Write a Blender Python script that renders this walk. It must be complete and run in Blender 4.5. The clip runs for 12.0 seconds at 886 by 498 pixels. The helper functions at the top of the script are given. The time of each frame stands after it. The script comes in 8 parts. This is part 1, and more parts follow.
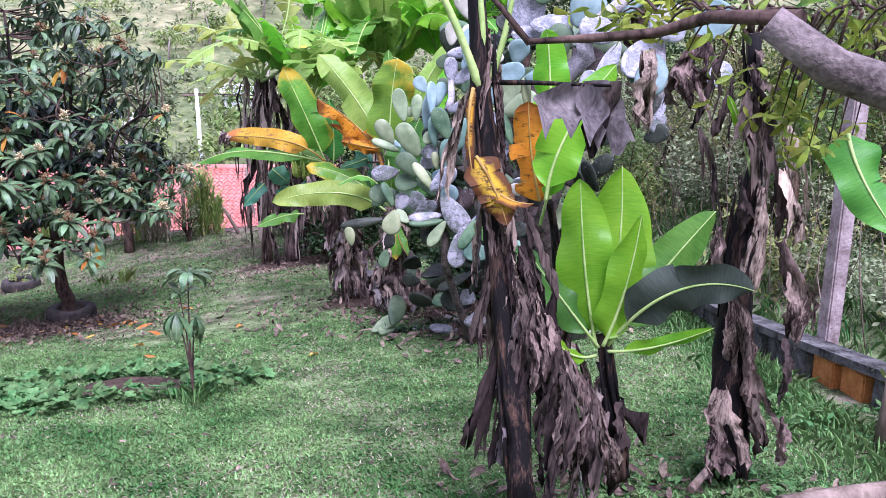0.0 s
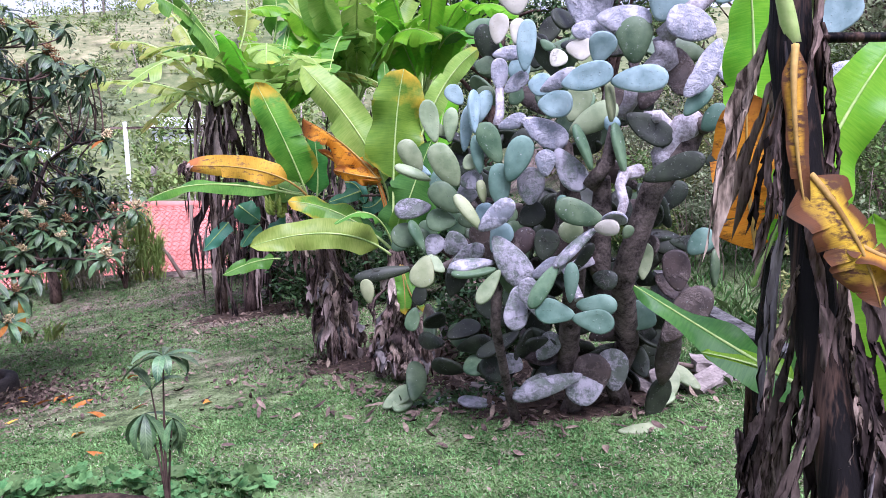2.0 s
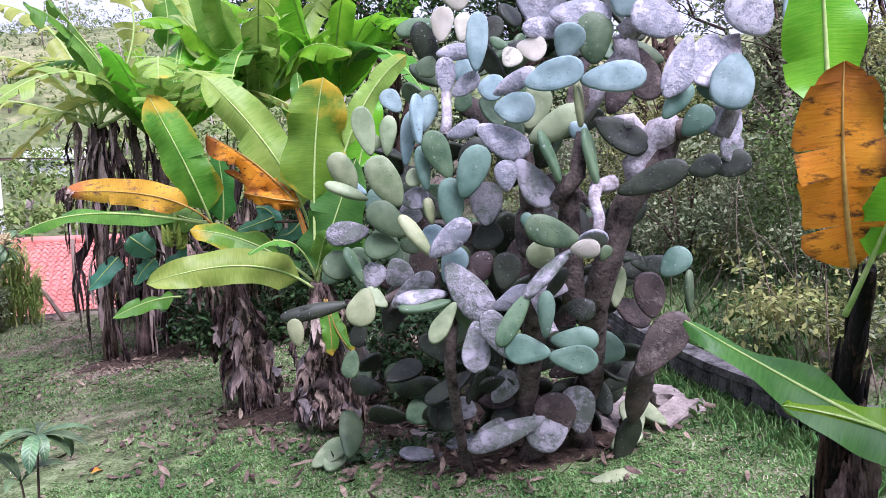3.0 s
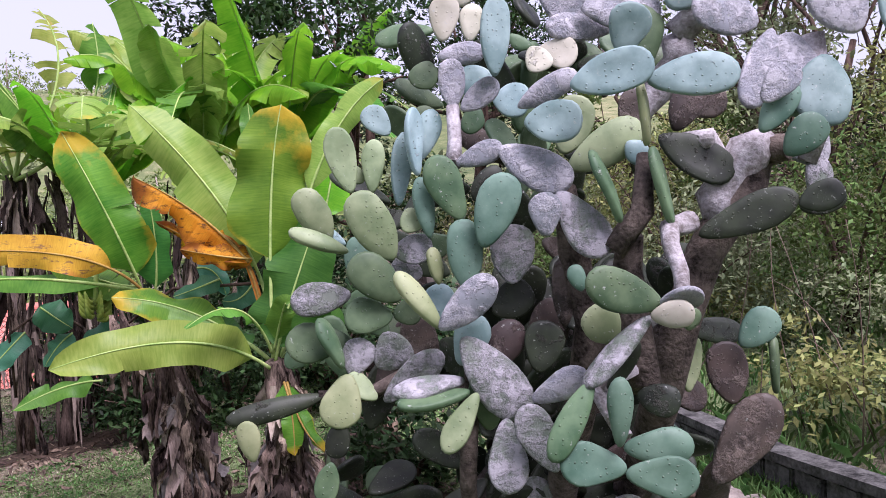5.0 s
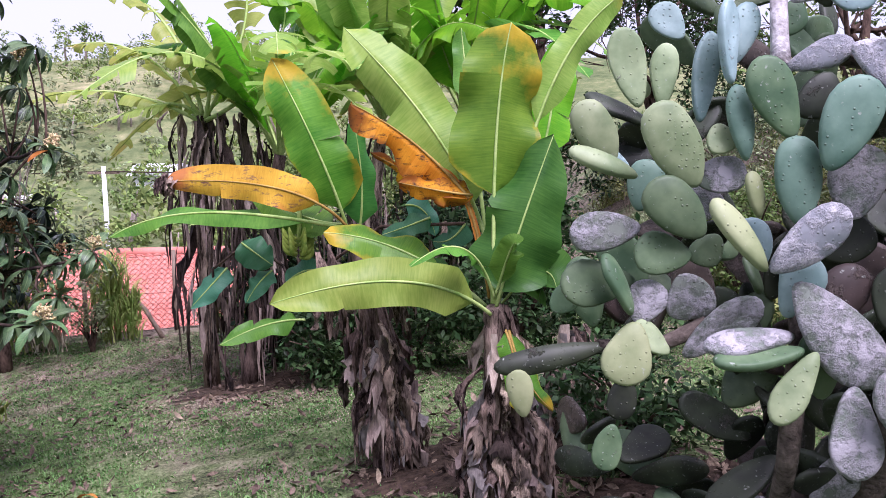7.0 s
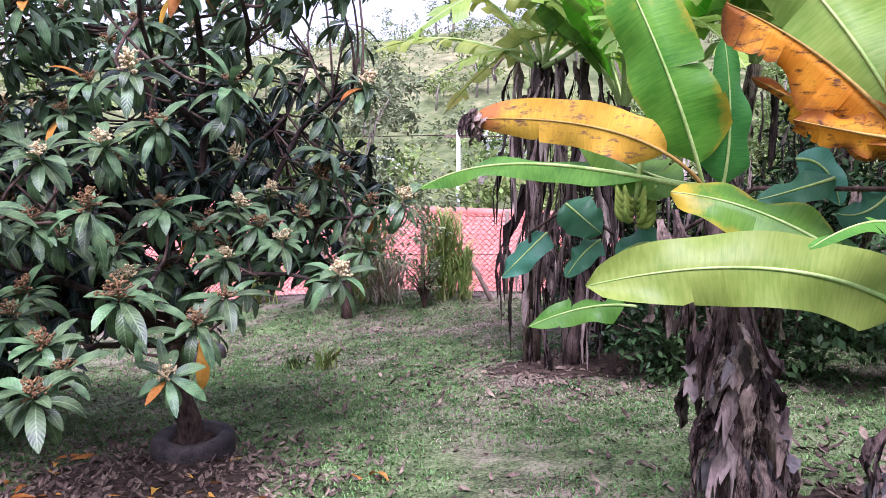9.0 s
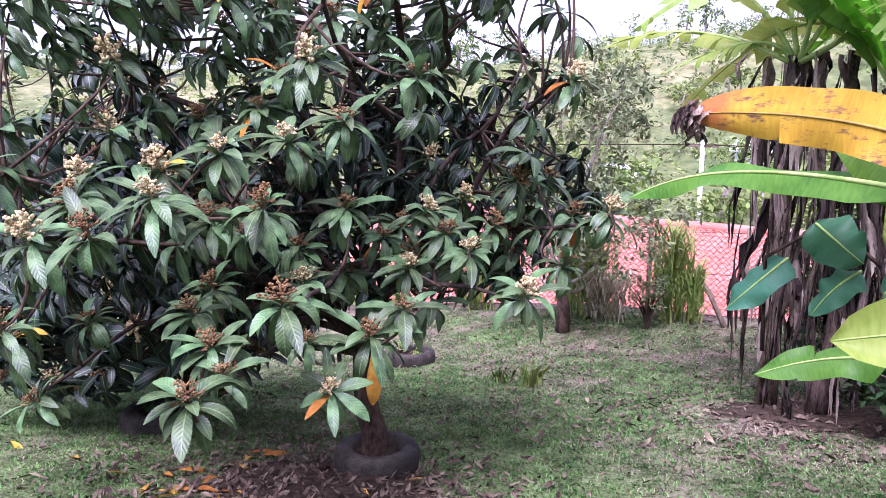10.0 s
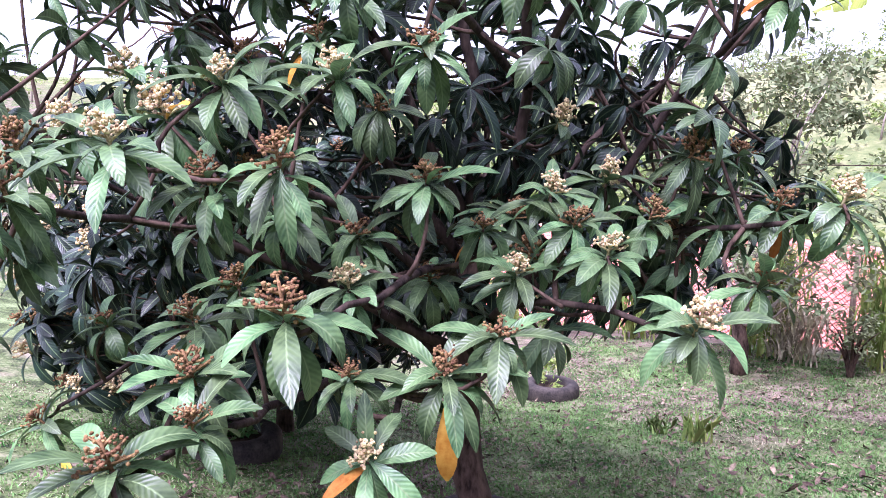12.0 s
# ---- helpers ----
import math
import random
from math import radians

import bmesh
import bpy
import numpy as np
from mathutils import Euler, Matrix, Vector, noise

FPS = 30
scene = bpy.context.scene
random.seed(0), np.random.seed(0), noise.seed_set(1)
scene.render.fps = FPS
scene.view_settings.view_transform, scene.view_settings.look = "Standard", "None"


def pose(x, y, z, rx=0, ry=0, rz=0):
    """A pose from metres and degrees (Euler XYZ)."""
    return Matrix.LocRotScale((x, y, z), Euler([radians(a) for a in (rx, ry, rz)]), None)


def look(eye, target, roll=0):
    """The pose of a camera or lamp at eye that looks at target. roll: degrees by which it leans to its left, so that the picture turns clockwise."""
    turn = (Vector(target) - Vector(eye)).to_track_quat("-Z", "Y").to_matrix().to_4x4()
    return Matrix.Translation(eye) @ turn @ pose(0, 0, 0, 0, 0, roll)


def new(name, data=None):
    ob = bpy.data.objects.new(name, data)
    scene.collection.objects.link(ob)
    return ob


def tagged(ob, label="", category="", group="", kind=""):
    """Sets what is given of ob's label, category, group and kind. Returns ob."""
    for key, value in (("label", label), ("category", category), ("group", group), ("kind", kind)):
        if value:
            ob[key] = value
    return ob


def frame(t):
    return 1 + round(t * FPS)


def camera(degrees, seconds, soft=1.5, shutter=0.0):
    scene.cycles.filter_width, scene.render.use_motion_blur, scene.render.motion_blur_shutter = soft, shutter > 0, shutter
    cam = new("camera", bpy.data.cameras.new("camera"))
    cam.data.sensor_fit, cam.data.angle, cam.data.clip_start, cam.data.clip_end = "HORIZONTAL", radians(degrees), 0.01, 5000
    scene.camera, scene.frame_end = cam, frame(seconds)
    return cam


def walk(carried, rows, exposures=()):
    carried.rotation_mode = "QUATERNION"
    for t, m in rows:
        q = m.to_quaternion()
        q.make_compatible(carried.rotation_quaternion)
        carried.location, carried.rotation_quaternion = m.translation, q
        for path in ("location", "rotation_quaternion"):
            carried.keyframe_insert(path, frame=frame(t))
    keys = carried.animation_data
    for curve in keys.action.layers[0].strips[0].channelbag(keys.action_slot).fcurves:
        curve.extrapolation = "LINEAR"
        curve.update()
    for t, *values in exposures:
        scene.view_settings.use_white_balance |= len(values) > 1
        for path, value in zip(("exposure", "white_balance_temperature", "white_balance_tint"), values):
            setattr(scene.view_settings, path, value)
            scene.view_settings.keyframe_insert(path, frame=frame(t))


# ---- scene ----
cam = camera(59.3, 12.0, soft=0.9)
METRES, EYE, TILT, LEAN, TURN = 8.0, 1.5, -13.5, 0.0, 0.0
ROWS = [
    (0.0, 0.0, 0.0, 0.0, 0.0, 0.0, -0.0),
    (0.5, -0.026, 0.0496, 0.0025, 1.05, 0.09, -0.32),
    (1.0, -0.0517, 0.097, 0.0071, 0.81, 0.59, -0.29),
    (1.5, -0.0752, 0.1457, 0.0128, -1.26, 1.44, 0.3),
    (2.0, -0.0941, 0.1944, 0.0203, -4.89, 2.42, 1.26),
    (2.5, -0.1131, 0.2399, 0.0222, -8.93, 3.13, 2.41),
    (3.0, -0.1167, 0.291, 0.0269, -12.28, 4.16, 3.46),
    (5.0, -0.1135, 0.4418, 0.0443, -15.72, 8.3, 4.98),
    (5.5, -0.1126, 0.4577, 0.0461, -12.84, 7.93, 4.2),
    (6.0, -0.1378, 0.4699, 0.044, -9.8, 7.11, 3.29),
    (6.5, -0.1579, 0.4891, 0.042, -7.69, 6.46, 2.53),
    (8.5, -0.1797, 0.6342, 0.0505, 7.73, 4.11, -1.62),
    (9.0, -0.1769, 0.6723, 0.0545, 18.23, 3.23, -4.21),
    (9.5, -0.1746, 0.7106, 0.0613, 27.78, 2.52, -6.54),
    (10.0, -0.1846, 0.7502, 0.0654, 35.23, 1.93, -8.35),
    (10.5, -0.1904, 0.7892, 0.0674, 41.09, 1.48, -9.74),
    (11.0, -0.2143, 0.8289, 0.0632, 44.72, 1.27, -10.57),
    (11.5, -0.2404, 0.8729, 0.0564, 46.67, 1.21, -11.12),
    (12.0, -0.2767, 0.9115, 0.0643, 47.18, 1.32, -11.38),
]
walk(cam, [(t, pose(0, 0, EYE, TILT, LEAN, TURN) @ pose(METRES * x, METRES * y, METRES * z, 90 + pitch, roll, yaw)) for t, x, y, z, yaw, pitch, roll in ROWS],
     exposures=[(0.0, 1.07, 5280, 40), (3.0, 0.95, 5500, 38), (5.0, 0.7, 5880, 35), (6.5, 0.78, 5800, 37), (9.0, 1.12, 5450, 42), (10.5, 1.36, 5480, 46), (12.0, 1.68, 5480, 44)])

# ---- world and sun: late, hazy light from a bright white sky ----
world = bpy.data.worlds.new("sky")
scene.world = world
world.use_nodes = True
SUN_UP, SUN_ROUND = radians(60), radians(160)
wn = world.node_tree.nodes
sky = wn.new("ShaderNodeTexSky")
sky.sky_type, sky.sun_disc = "NISHITA", False
sky.sun_elevation, sky.sun_rotation = SUN_UP, SUN_ROUND
sky.dust_density, sky.air_density, sky.ozone_density = 4.0, 1.2, 1.0
haze = wn.new("ShaderNodeMix")
haze.data_type = "RGBA"
haze.inputs[0].default_value = 0.75
haze.inputs[7].default_value = (11.6, 12.1, 13.0, 1)
world.node_tree.links.new(sky.outputs[0], haze.inputs[6])
world.node_tree.links.new(haze.outputs[2], wn["Background"].inputs[0])
wn["Background"].inputs[1].default_value = 0.056
sun = new("sun", bpy.data.lights.new("sun", "SUN"))
sun.data.energy, sun.data.angle, sun.data.color = 3.9, radians(34), (1.0, 0.97, 0.92)
sun.matrix_world = look((30 * math.sin(SUN_ROUND), 30 * math.cos(SUN_ROUND), 30 * math.tan(SUN_UP)), (0, 0, 0))


# ---- materials ----
def nodes_of(name):
    m = bpy.data.materials.new(name)
    m.use_nodes = True
    nt = m.node_tree
    return m, nt, nt.nodes["Principled BSDF"], nt.nodes["Material Output"]


def tex_noise(nt, scale, coord="Object", detail=4.0, rough=0.55, stretch=None, dist=0.0):
    tc = nt.nodes.new("ShaderNodeTexCoord")
    n = nt.nodes.new("ShaderNodeTexNoise")
    n.inputs["Scale"].default_value, n.inputs["Detail"].default_value, n.inputs["Roughness"].default_value = scale, detail, rough
    n.inputs["Distortion"].default_value = dist
    src = tc.outputs[coord]
    if stretch:
        mp = nt.nodes.new("ShaderNodeMapping")
        mp.inputs["Scale"].default_value = stretch
        nt.links.new(src, mp.inputs[0])
        src = mp.outputs[0]
    nt.links.new(src, n.inputs["Vector"])
    return n.outputs["Fac"]


def ramp(nt, fac, stops):
    r = nt.nodes.new("ShaderNodeValToRGB")
    e = r.color_ramp.elements
    while len(e) < len(stops):
        e.new(0.5)
    for el, (p, c) in zip(e, stops):
        el.position, el.color = p, (*c, 1)
    nt.links.new(fac, r.inputs[0])
    return r.outputs[0]


def mixed(nt, fac, a, b, blend="MIX"):
    m = nt.nodes.new("ShaderNodeMix")
    m.data_type, m.blend_type = "RGBA", blend
    for sock, val in ((0, fac), (6, a), (7, b)):
        if isinstance(val, bpy.types.NodeSocket):
            nt.links.new(val, m.inputs[sock])
        else:
            m.inputs[sock].default_value = (*val, 1) if isinstance(val, tuple) else val
    return m.outputs[2]


def calc(nt, op, a, b=0.0, clamp=False):
    m = nt.nodes.new("ShaderNodeMath")
    m.operation, m.use_clamp = op, clamp
    for i, val in enumerate((a, b)):
        if isinstance(val, bpy.types.NodeSocket):
            nt.links.new(val, m.inputs[i])
        else:
            m.inputs[i].default_value = val
    return m.outputs[0]


def bumped(nt, bsdf, height, strength, dist=0.01):
    b = nt.nodes.new("ShaderNodeBump")
    b.inputs["Strength"].default_value, b.inputs["Distance"].default_value = strength, dist
    nt.links.new(height, b.inputs["Height"])
    nt.links.new(b.outputs[0], bsdf.inputs["Normal"])


def see_through(nt, bsdf, out, colour, share):
    tr = nt.nodes.new("ShaderNodeBsdfTranslucent")
    nt.links.new(colour, tr.inputs[0])
    mx = nt.nodes.new("ShaderNodeMixShader")
    mx.inputs[0].default_value = share
    nt.links.new(bsdf.outputs[0], mx.inputs[1])
    nt.links.new(tr.outputs[0], mx.inputs[2])
    nt.links.new(mx.outputs[0], out.inputs[0])


def vary(nt, colour, island=False, amount=0.35):
    src = nt.nodes.new("ShaderNodeNewGeometry").outputs["Random Per Island"] if island else nt.nodes.new("ShaderNodeObjectInfo").outputs["Random"]
    h = nt.nodes.new("ShaderNodeHueSaturation")
    nt.links.new(colour, h.inputs["Color"])
    nt.links.new(calc(nt, "ADD", calc(nt, "MULTIPLY", src, amount * 2), 1 - amount), h.inputs["Value"])
    nt.links.new(calc(nt, "ADD", calc(nt, "MULTIPLY", src, 0.04), 0.48), h.inputs["Hue"])
    return h.outputs[0]


def rough_stuff(name, dark, light, scale=6.0, rough=0.9, bump=0.4, fine=60.0, island=None, stretch=None, through_light=0.0, spec=0.15, amount=0.35, dist=0.01, lo=0.36, hi=0.64):
    """Two-scale mottled surface."""
    m, nt, b, out = nodes_of(name)
    big = tex_noise(nt, scale, stretch=stretch)
    small = tex_noise(nt, fine, stretch=stretch, detail=3.0)
    f = calc(nt, "ADD", calc(nt, "MULTIPLY", big, 0.65), calc(nt, "MULTIPLY", small, 0.35))
    c = ramp(nt, f, [(lo, dark), (hi, light)])
    if island is not None:
        c = vary(nt, c, island, amount)
    nt.links.new(c, b.inputs["Base Color"])
    b.inputs["Roughness"].default_value = rough
    b.inputs["Specular IOR Level"].default_value = spec
    if bump:
        bumped(nt, b, f, bump, dist)
    if through_light:
        see_through(nt, b, out, c, through_light)
    return m


def blade_paint(name, green_dark, green_light, edge, edge_from, spots=0.0, brown=(0.09, 0.04, 0.015), share=0.4, rough=0.38):
    """Banana blade: side veins along the leaf, paler midrib zone, yellowed or browned margin."""
    m, nt, b, out = nodes_of(name)
    uv = nt.nodes.new("ShaderNodeUVMap")
    sep = nt.nodes.new("ShaderNodeSeparateXYZ")
    nt.links.new(uv.outputs[0], sep.inputs[0])
    u, v = sep.outputs[0], sep.outputs[1]
    off = calc(nt, "ABSOLUTE", calc(nt, "MULTIPLY", calc(nt, "SUBTRACT", u, 0.5), 2.0))
    n = tex_noise(nt, 5.0, detail=5.0)
    streak = tex_noise(nt, 1.0, coord="UV", stretch=(3.0, 90.0, 1.0), detail=4.0)
    c = ramp(nt, calc(nt, "ADD", calc(nt, "MULTIPLY", n, 0.55), calc(nt, "MULTIPLY", streak, 0.45)), [(0.32, green_dark), (0.66, green_light)])
    c = vary(nt, c, False, 0.15)
    patch = tex_noise(nt, 2.6, detail=6.0, rough=0.62)
    reach = calc(nt, "ADD", calc(nt, "MAXIMUM", calc(nt, "MULTIPLY", off, 0.72), calc(nt, "SUBTRACT", calc(nt, "MULTIPLY", v, 2.0), 1.0)), calc(nt, "MULTIPLY", calc(nt, "SUBTRACT", patch, 0.5), 1.9))
    c = mixed(nt, calc(nt, "MULTIPLY", calc(nt, "SUBTRACT", reach, edge_from), 3.5, True), c, edge)
    c = mixed(nt, calc(nt, "MULTIPLY", calc(nt, "SUBTRACT", reach, edge_from + 0.42), 5.0, True), c, brown)
    if spots:
        s = tex_noise(nt, 14.0, detail=6.0, rough=0.7, stretch=(1, 1, 2.5))
        c = mixed(nt, calc(nt, "MULTIPLY", calc(nt, "SUBTRACT", s, 1.0 - spots), 9.0, True), c, brown)
    nt.links.new(c, b.inputs["Base Color"])
    b.inputs["Roughness"].default_value = rough
    b.inputs["Specular IOR Level"].default_value = 0.25
    bumped(nt, b, streak, 0.35, 0.004)
    see_through(nt, b, out, c, share)
    return m


def pad_paint(name, dark, light, scar, scar_from, dots=0.6):
    """Cactus pad: waxy skin, grid of areole bumps, grey corky scars and lichen specks."""
    m, nt, b, out = nodes_of(name)
    n = tex_noise(nt, 7.0, detail=5.0)
    c = vary(nt, ramp(nt, n, [(0.36, dark), (0.64, light)]), False, 0.22)
    tc = nt.nodes.new("ShaderNodeTexCoord")
    vo = nt.nodes.new("ShaderNodeTexVoronoi")
    vo.inputs["Scale"].default_value = 46.0
    vo.inputs["Randomness"].default_value = 0.45
    nt.links.new(tc.outputs["Object"], vo.inputs["Vector"])
    dot = calc(nt, "SUBTRACT", 1.0, calc(nt, "MULTIPLY", vo.outputs["Distance"], 5.0), True)
    s = tex_noise(nt, 11.0, detail=7.0, rough=0.72)
    oi = nt.nodes.new("ShaderNodeObjectInfo")
    f = calc(nt, "MULTIPLY", calc(nt, "SUBTRACT", calc(nt, "ADD", s, calc(nt, "MULTIPLY", oi.outputs["Random"], 0.08)), scar_from), 7.0, True)
    c = mixed(nt, f, c, scar)
    speck = tex_noise(nt, 42.0, detail=4.0, rough=0.6)
    c = mixed(nt, calc(nt, "MULTIPLY", calc(nt, "SUBTRACT", speck, 0.65), 10.0, True), c, (0.36, 0.38, 0.34))
    c = mixed(nt, calc(nt, "MULTIPLY", dot, dots), c, (0.09, 0.1, 0.06))
    nt.links.new(c, b.inputs["Base Color"])
    b.inputs["Roughness"].default_value = 0.55
    b.inputs["Specular IOR Level"].default_value = 0.35
    bumped(nt, b, calc(nt, "ADD", calc(nt, "MULTIPLY", dot, 0.4), calc(nt, "MULTIPLY", calc(nt, "MULTIPLY", s, f), 1.6)), 0.9, 0.01)
    return m


GREEN = blade_paint("banana_green", (0.045, 0.17, 0.02), (0.16, 0.36, 0.05), (0.42, 0.38, 0.05), 1.28)
DEEP = blade_paint("banana_deep_green", (0.022, 0.13, 0.022), (0.085, 0.27, 0.045), (0.3, 0.3, 0.05), 1.3)
LIME = blade_paint("banana_lime", (0.1, 0.36, 0.01), (0.26, 0.54, 0.025), (0.5, 0.5, 0.06), 1.35, share=0.5, rough=0.3)
TIPPED = blade_paint("banana_yellow_tipped", (0.06, 0.19, 0.015), (0.19, 0.36, 0.035), (0.55, 0.4, 0.03), 0.56)
FROND = blade_paint("wind_torn_frond", (0.24, 0.36, 0.05), (0.5, 0.58, 0.16), (0.5, 0.36, 0.1), 0.85, share=0.5)
PALE = blade_paint("banana_pale_green", (0.17, 0.33, 0.04), (0.38, 0.52, 0.11), (0.55, 0.45, 0.05), 1.0)
ORANGE = blade_paint("banana_orange", (0.5, 0.2, 0.02), (0.72, 0.38, 0.045), (0.48, 0.17, 0.04), 0.68, spots=0.45, brown=(0.2, 0.1, 0.065), share=0.35, rough=0.6)
BURNT = blade_paint("banana_burnt_orange", (0.62, 0.24, 0.006), (0.86, 0.46, 0.02), (0.3, 0.1, 0.012), 0.5, spots=0.47, share=0.45, rough=0.65)
CHARRED = blade_paint("banana_charred", (0.42, 0.22, 0.01), (0.66, 0.4, 0.02), (0.12, 0.045, 0.012), 0.3, spots=0.5, share=0.25, rough=0.7)
# drooping leaf seen from below: its shade is put into the colour
SHADED = blade_paint("banana_shaded_green", (0.02, 0.03, 0.02), (0.07, 0.09, 0.065), (0.12, 0.1, 0.05), 1.4, share=0.1, rough=0.6)
TEAL = blade_paint("vine_leaf", (0.03, 0.14, 0.07), (0.09, 0.26, 0.14), (0.3, 0.3, 0.06), 1.5)
DRY = rough_stuff("dry_leaf", (0.02, 0.012, 0.009), (0.46, 0.34, 0.27), 13.0, 0.85, 0.9, 110.0, island=False, stretch=(1, 1, 0.2), through_light=0.1, amount=0.55, lo=0.4, hi=0.68)
FLAP = rough_stuff("dead_leaf_flap", (0.06, 0.04, 0.032), (0.45, 0.355, 0.305), 9.0, 0.8, 0.7, 70.0, island=False, stretch=(1, 1, 0.3), through_light=0.12, amount=0.4, lo=0.3, hi=0.66)
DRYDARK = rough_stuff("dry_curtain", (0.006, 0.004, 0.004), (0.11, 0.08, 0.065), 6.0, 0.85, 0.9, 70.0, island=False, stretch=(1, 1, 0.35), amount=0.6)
DRYPALE = rough_stuff("dry_leaf_pale", (0.08, 0.07, 0.065), (0.36, 0.32, 0.3), 6.0, 0.8, 0.9, 60.0, island=False, stretch=(1, 1, 0.35), through_light=0.2, amount=0.3)
STEM = rough_stuff("banana_stem", (0.003, 0.002, 0.0018), (0.15, 0.085, 0.055), 26.0, 0.75, 1.0, 130.0, stretch=(1, 1, 0.04), lo=0.5, hi=0.8, spec=0.2)
RIB = rough_stuff("midrib", (0.22, 0.36, 0.08), (0.45, 0.55, 0.2), 9.0, 0.45, 0.1)
RIBDRY = rough_stuff("midrib_dry", (0.22, 0.12, 0.025), (0.45, 0.3, 0.08), 9.0, 0.6, 0.1)
FRUIT = rough_stuff("banana_fruit", (0.1, 0.17, 0.025), (0.27, 0.33, 0.06), 12.0, 0.5, 0.1)
PAD = {
    "green": pad_paint("pad_green", (0.045, 0.085, 0.04), (0.12, 0.175, 0.09), (0.34, 0.34, 0.3), 0.72),
    "olive": pad_paint("pad_olive", (0.14, 0.19, 0.09), (0.28, 0.33, 0.18), (0.42, 0.42, 0.34), 0.7),
    "teal": pad_paint("pad_teal", (0.055, 0.115, 0.078), (0.13, 0.215, 0.155), (0.36, 0.38, 0.34), 0.74),
    "blue": pad_paint("pad_blue", (0.13, 0.21, 0.2), (0.28, 0.385, 0.37), (0.5, 0.5, 0.48), 0.7),
    "grey": pad_paint("pad_grey", (0.085, 0.11, 0.08), (0.19, 0.215, 0.18), (0.36, 0.345, 0.365), 0.47),
    "lilac": pad_paint("pad_lilac", (0.16, 0.18, 0.19), (0.32, 0.325, 0.36), (0.45, 0.44, 0.465), 0.46, 0.5),
    # dark and brown also fill the clump's inside, standing in for shade
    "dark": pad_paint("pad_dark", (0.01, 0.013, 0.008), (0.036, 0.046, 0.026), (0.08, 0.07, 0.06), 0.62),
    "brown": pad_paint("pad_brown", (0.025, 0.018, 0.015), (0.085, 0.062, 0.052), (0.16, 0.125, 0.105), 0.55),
    "cream": pad_paint("pad_cream", (0.38, 0.37, 0.27), (0.55, 0.53, 0.42), (0.62, 0.6, 0.55), 0.62, 0.2),
    "yellow": pad_paint("pad_yellow", (0.17, 0.22, 0.095), (0.32, 0.36, 0.19), (0.42, 0.4, 0.32), 0.7),
}
CORK = rough_stuff("cactus_cork", (0.16, 0.14, 0.13), (0.52, 0.49, 0.5), 12.0, 0.85, 1.0, 60.0, dist=0.02)
# brown cork of lower and inner trunks, deepened for the clump's shade
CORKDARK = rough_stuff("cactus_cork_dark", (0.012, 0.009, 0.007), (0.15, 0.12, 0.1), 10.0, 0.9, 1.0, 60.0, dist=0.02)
BARK = rough_stuff("loquat_bark", (0.015, 0.009, 0.007), (0.13, 0.085, 0.065), 12.0, 0.9, 1.0, 45.0, stretch=(1, 1, 0.4), dist=0.02)
# copy of the loquat bark for limbs, crown shade put into the colour
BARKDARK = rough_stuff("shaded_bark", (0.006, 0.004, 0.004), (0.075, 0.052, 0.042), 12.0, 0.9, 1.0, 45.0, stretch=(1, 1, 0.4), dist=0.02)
LICHEN = rough_stuff("lichened_bark", (0.07, 0.055, 0.05), (0.27, 0.22, 0.2), 9.0, 0.9, 1.0, 60.0, dist=0.02)
BARKPALE = rough_stuff("pale_bark", (0.2, 0.16, 0.14), (0.42, 0.36, 0.31), 7.0, 0.9, 0.8, 45.0, dist=0.02)


def loquat_paint(name, dark, light, island, share=0.12):
    """Leathery leaf: pale midrib, pleated side veins, mottled dull green."""
    m, nt, b, out = nodes_of(name)
    uv = nt.nodes.new("ShaderNodeUVMap")
    sep = nt.nodes.new("ShaderNodeSeparateXYZ")
    nt.links.new(uv.outputs[0], sep.inputs[0])
    off = calc(nt, "ABSOLUTE", calc(nt, "SUBTRACT", sep.outputs[0], 0.5))
    wave = calc(nt, "SINE", calc(nt, "MULTIPLY", calc(nt, "SUBTRACT", sep.outputs[1], calc(nt, "MULTIPLY", off, 0.35)), 75.0))
    n = tex_noise(nt, 9.0, detail=5.0)
    f = calc(nt, "ADD", n, calc(nt, "MULTIPLY", wave, 0.035))
    c = vary(nt, ramp(nt, f, [(0.32, dark), (0.66, light)]), island, 0.42)
    c = mixed(nt, calc(nt, "SUBTRACT", 1.0, calc(nt, "MULTIPLY", off, 16.0), True), c, (0.17, 0.24, 0.11))
    nt.links.new(c, b.inputs["Base Color"])
    b.inputs["Roughness"].default_value = 0.42
    b.inputs["Specular IOR Level"].default_value = 0.45
    bumped(nt, b, wave, 0.2, 0.003)
    see_through(nt, b, out, c, share)
    return m


LOQUAT = loquat_paint("loquat_leaf", (0.01, 0.03, 0.012), (0.115, 0.185, 0.078), True)
LOQUATLEAF = loquat_paint("loquat_near_leaf", (0.014, 0.042, 0.016), (0.13, 0.215, 0.085), False)
# near-black copy of the loquat leaf: crown shade put into the colour
LOQUATDIM = loquat_paint("loquat_shade_leaf", (0.004, 0.012, 0.008), (0.018, 0.04, 0.024), True, 0.06)
FALLEN = rough_stuff("fallen_yellow_leaf", (0.46, 0.17, 0.02), (0.66, 0.36, 0.07), 14.0, 0.6, 0.3, 60.0, island=False, through_light=0.2)
BLOSSOM = rough_stuff("blossom", (0.27, 0.17, 0.07), (0.68, 0.58, 0.34), 30.0, 0.9, 0.3, 120.0, island=True)
RUST = rough_stuff("rust_buds", (0.08, 0.04, 0.018), (0.3, 0.175, 0.085), 30.0, 0.9, 0.3, 120.0, island=True)
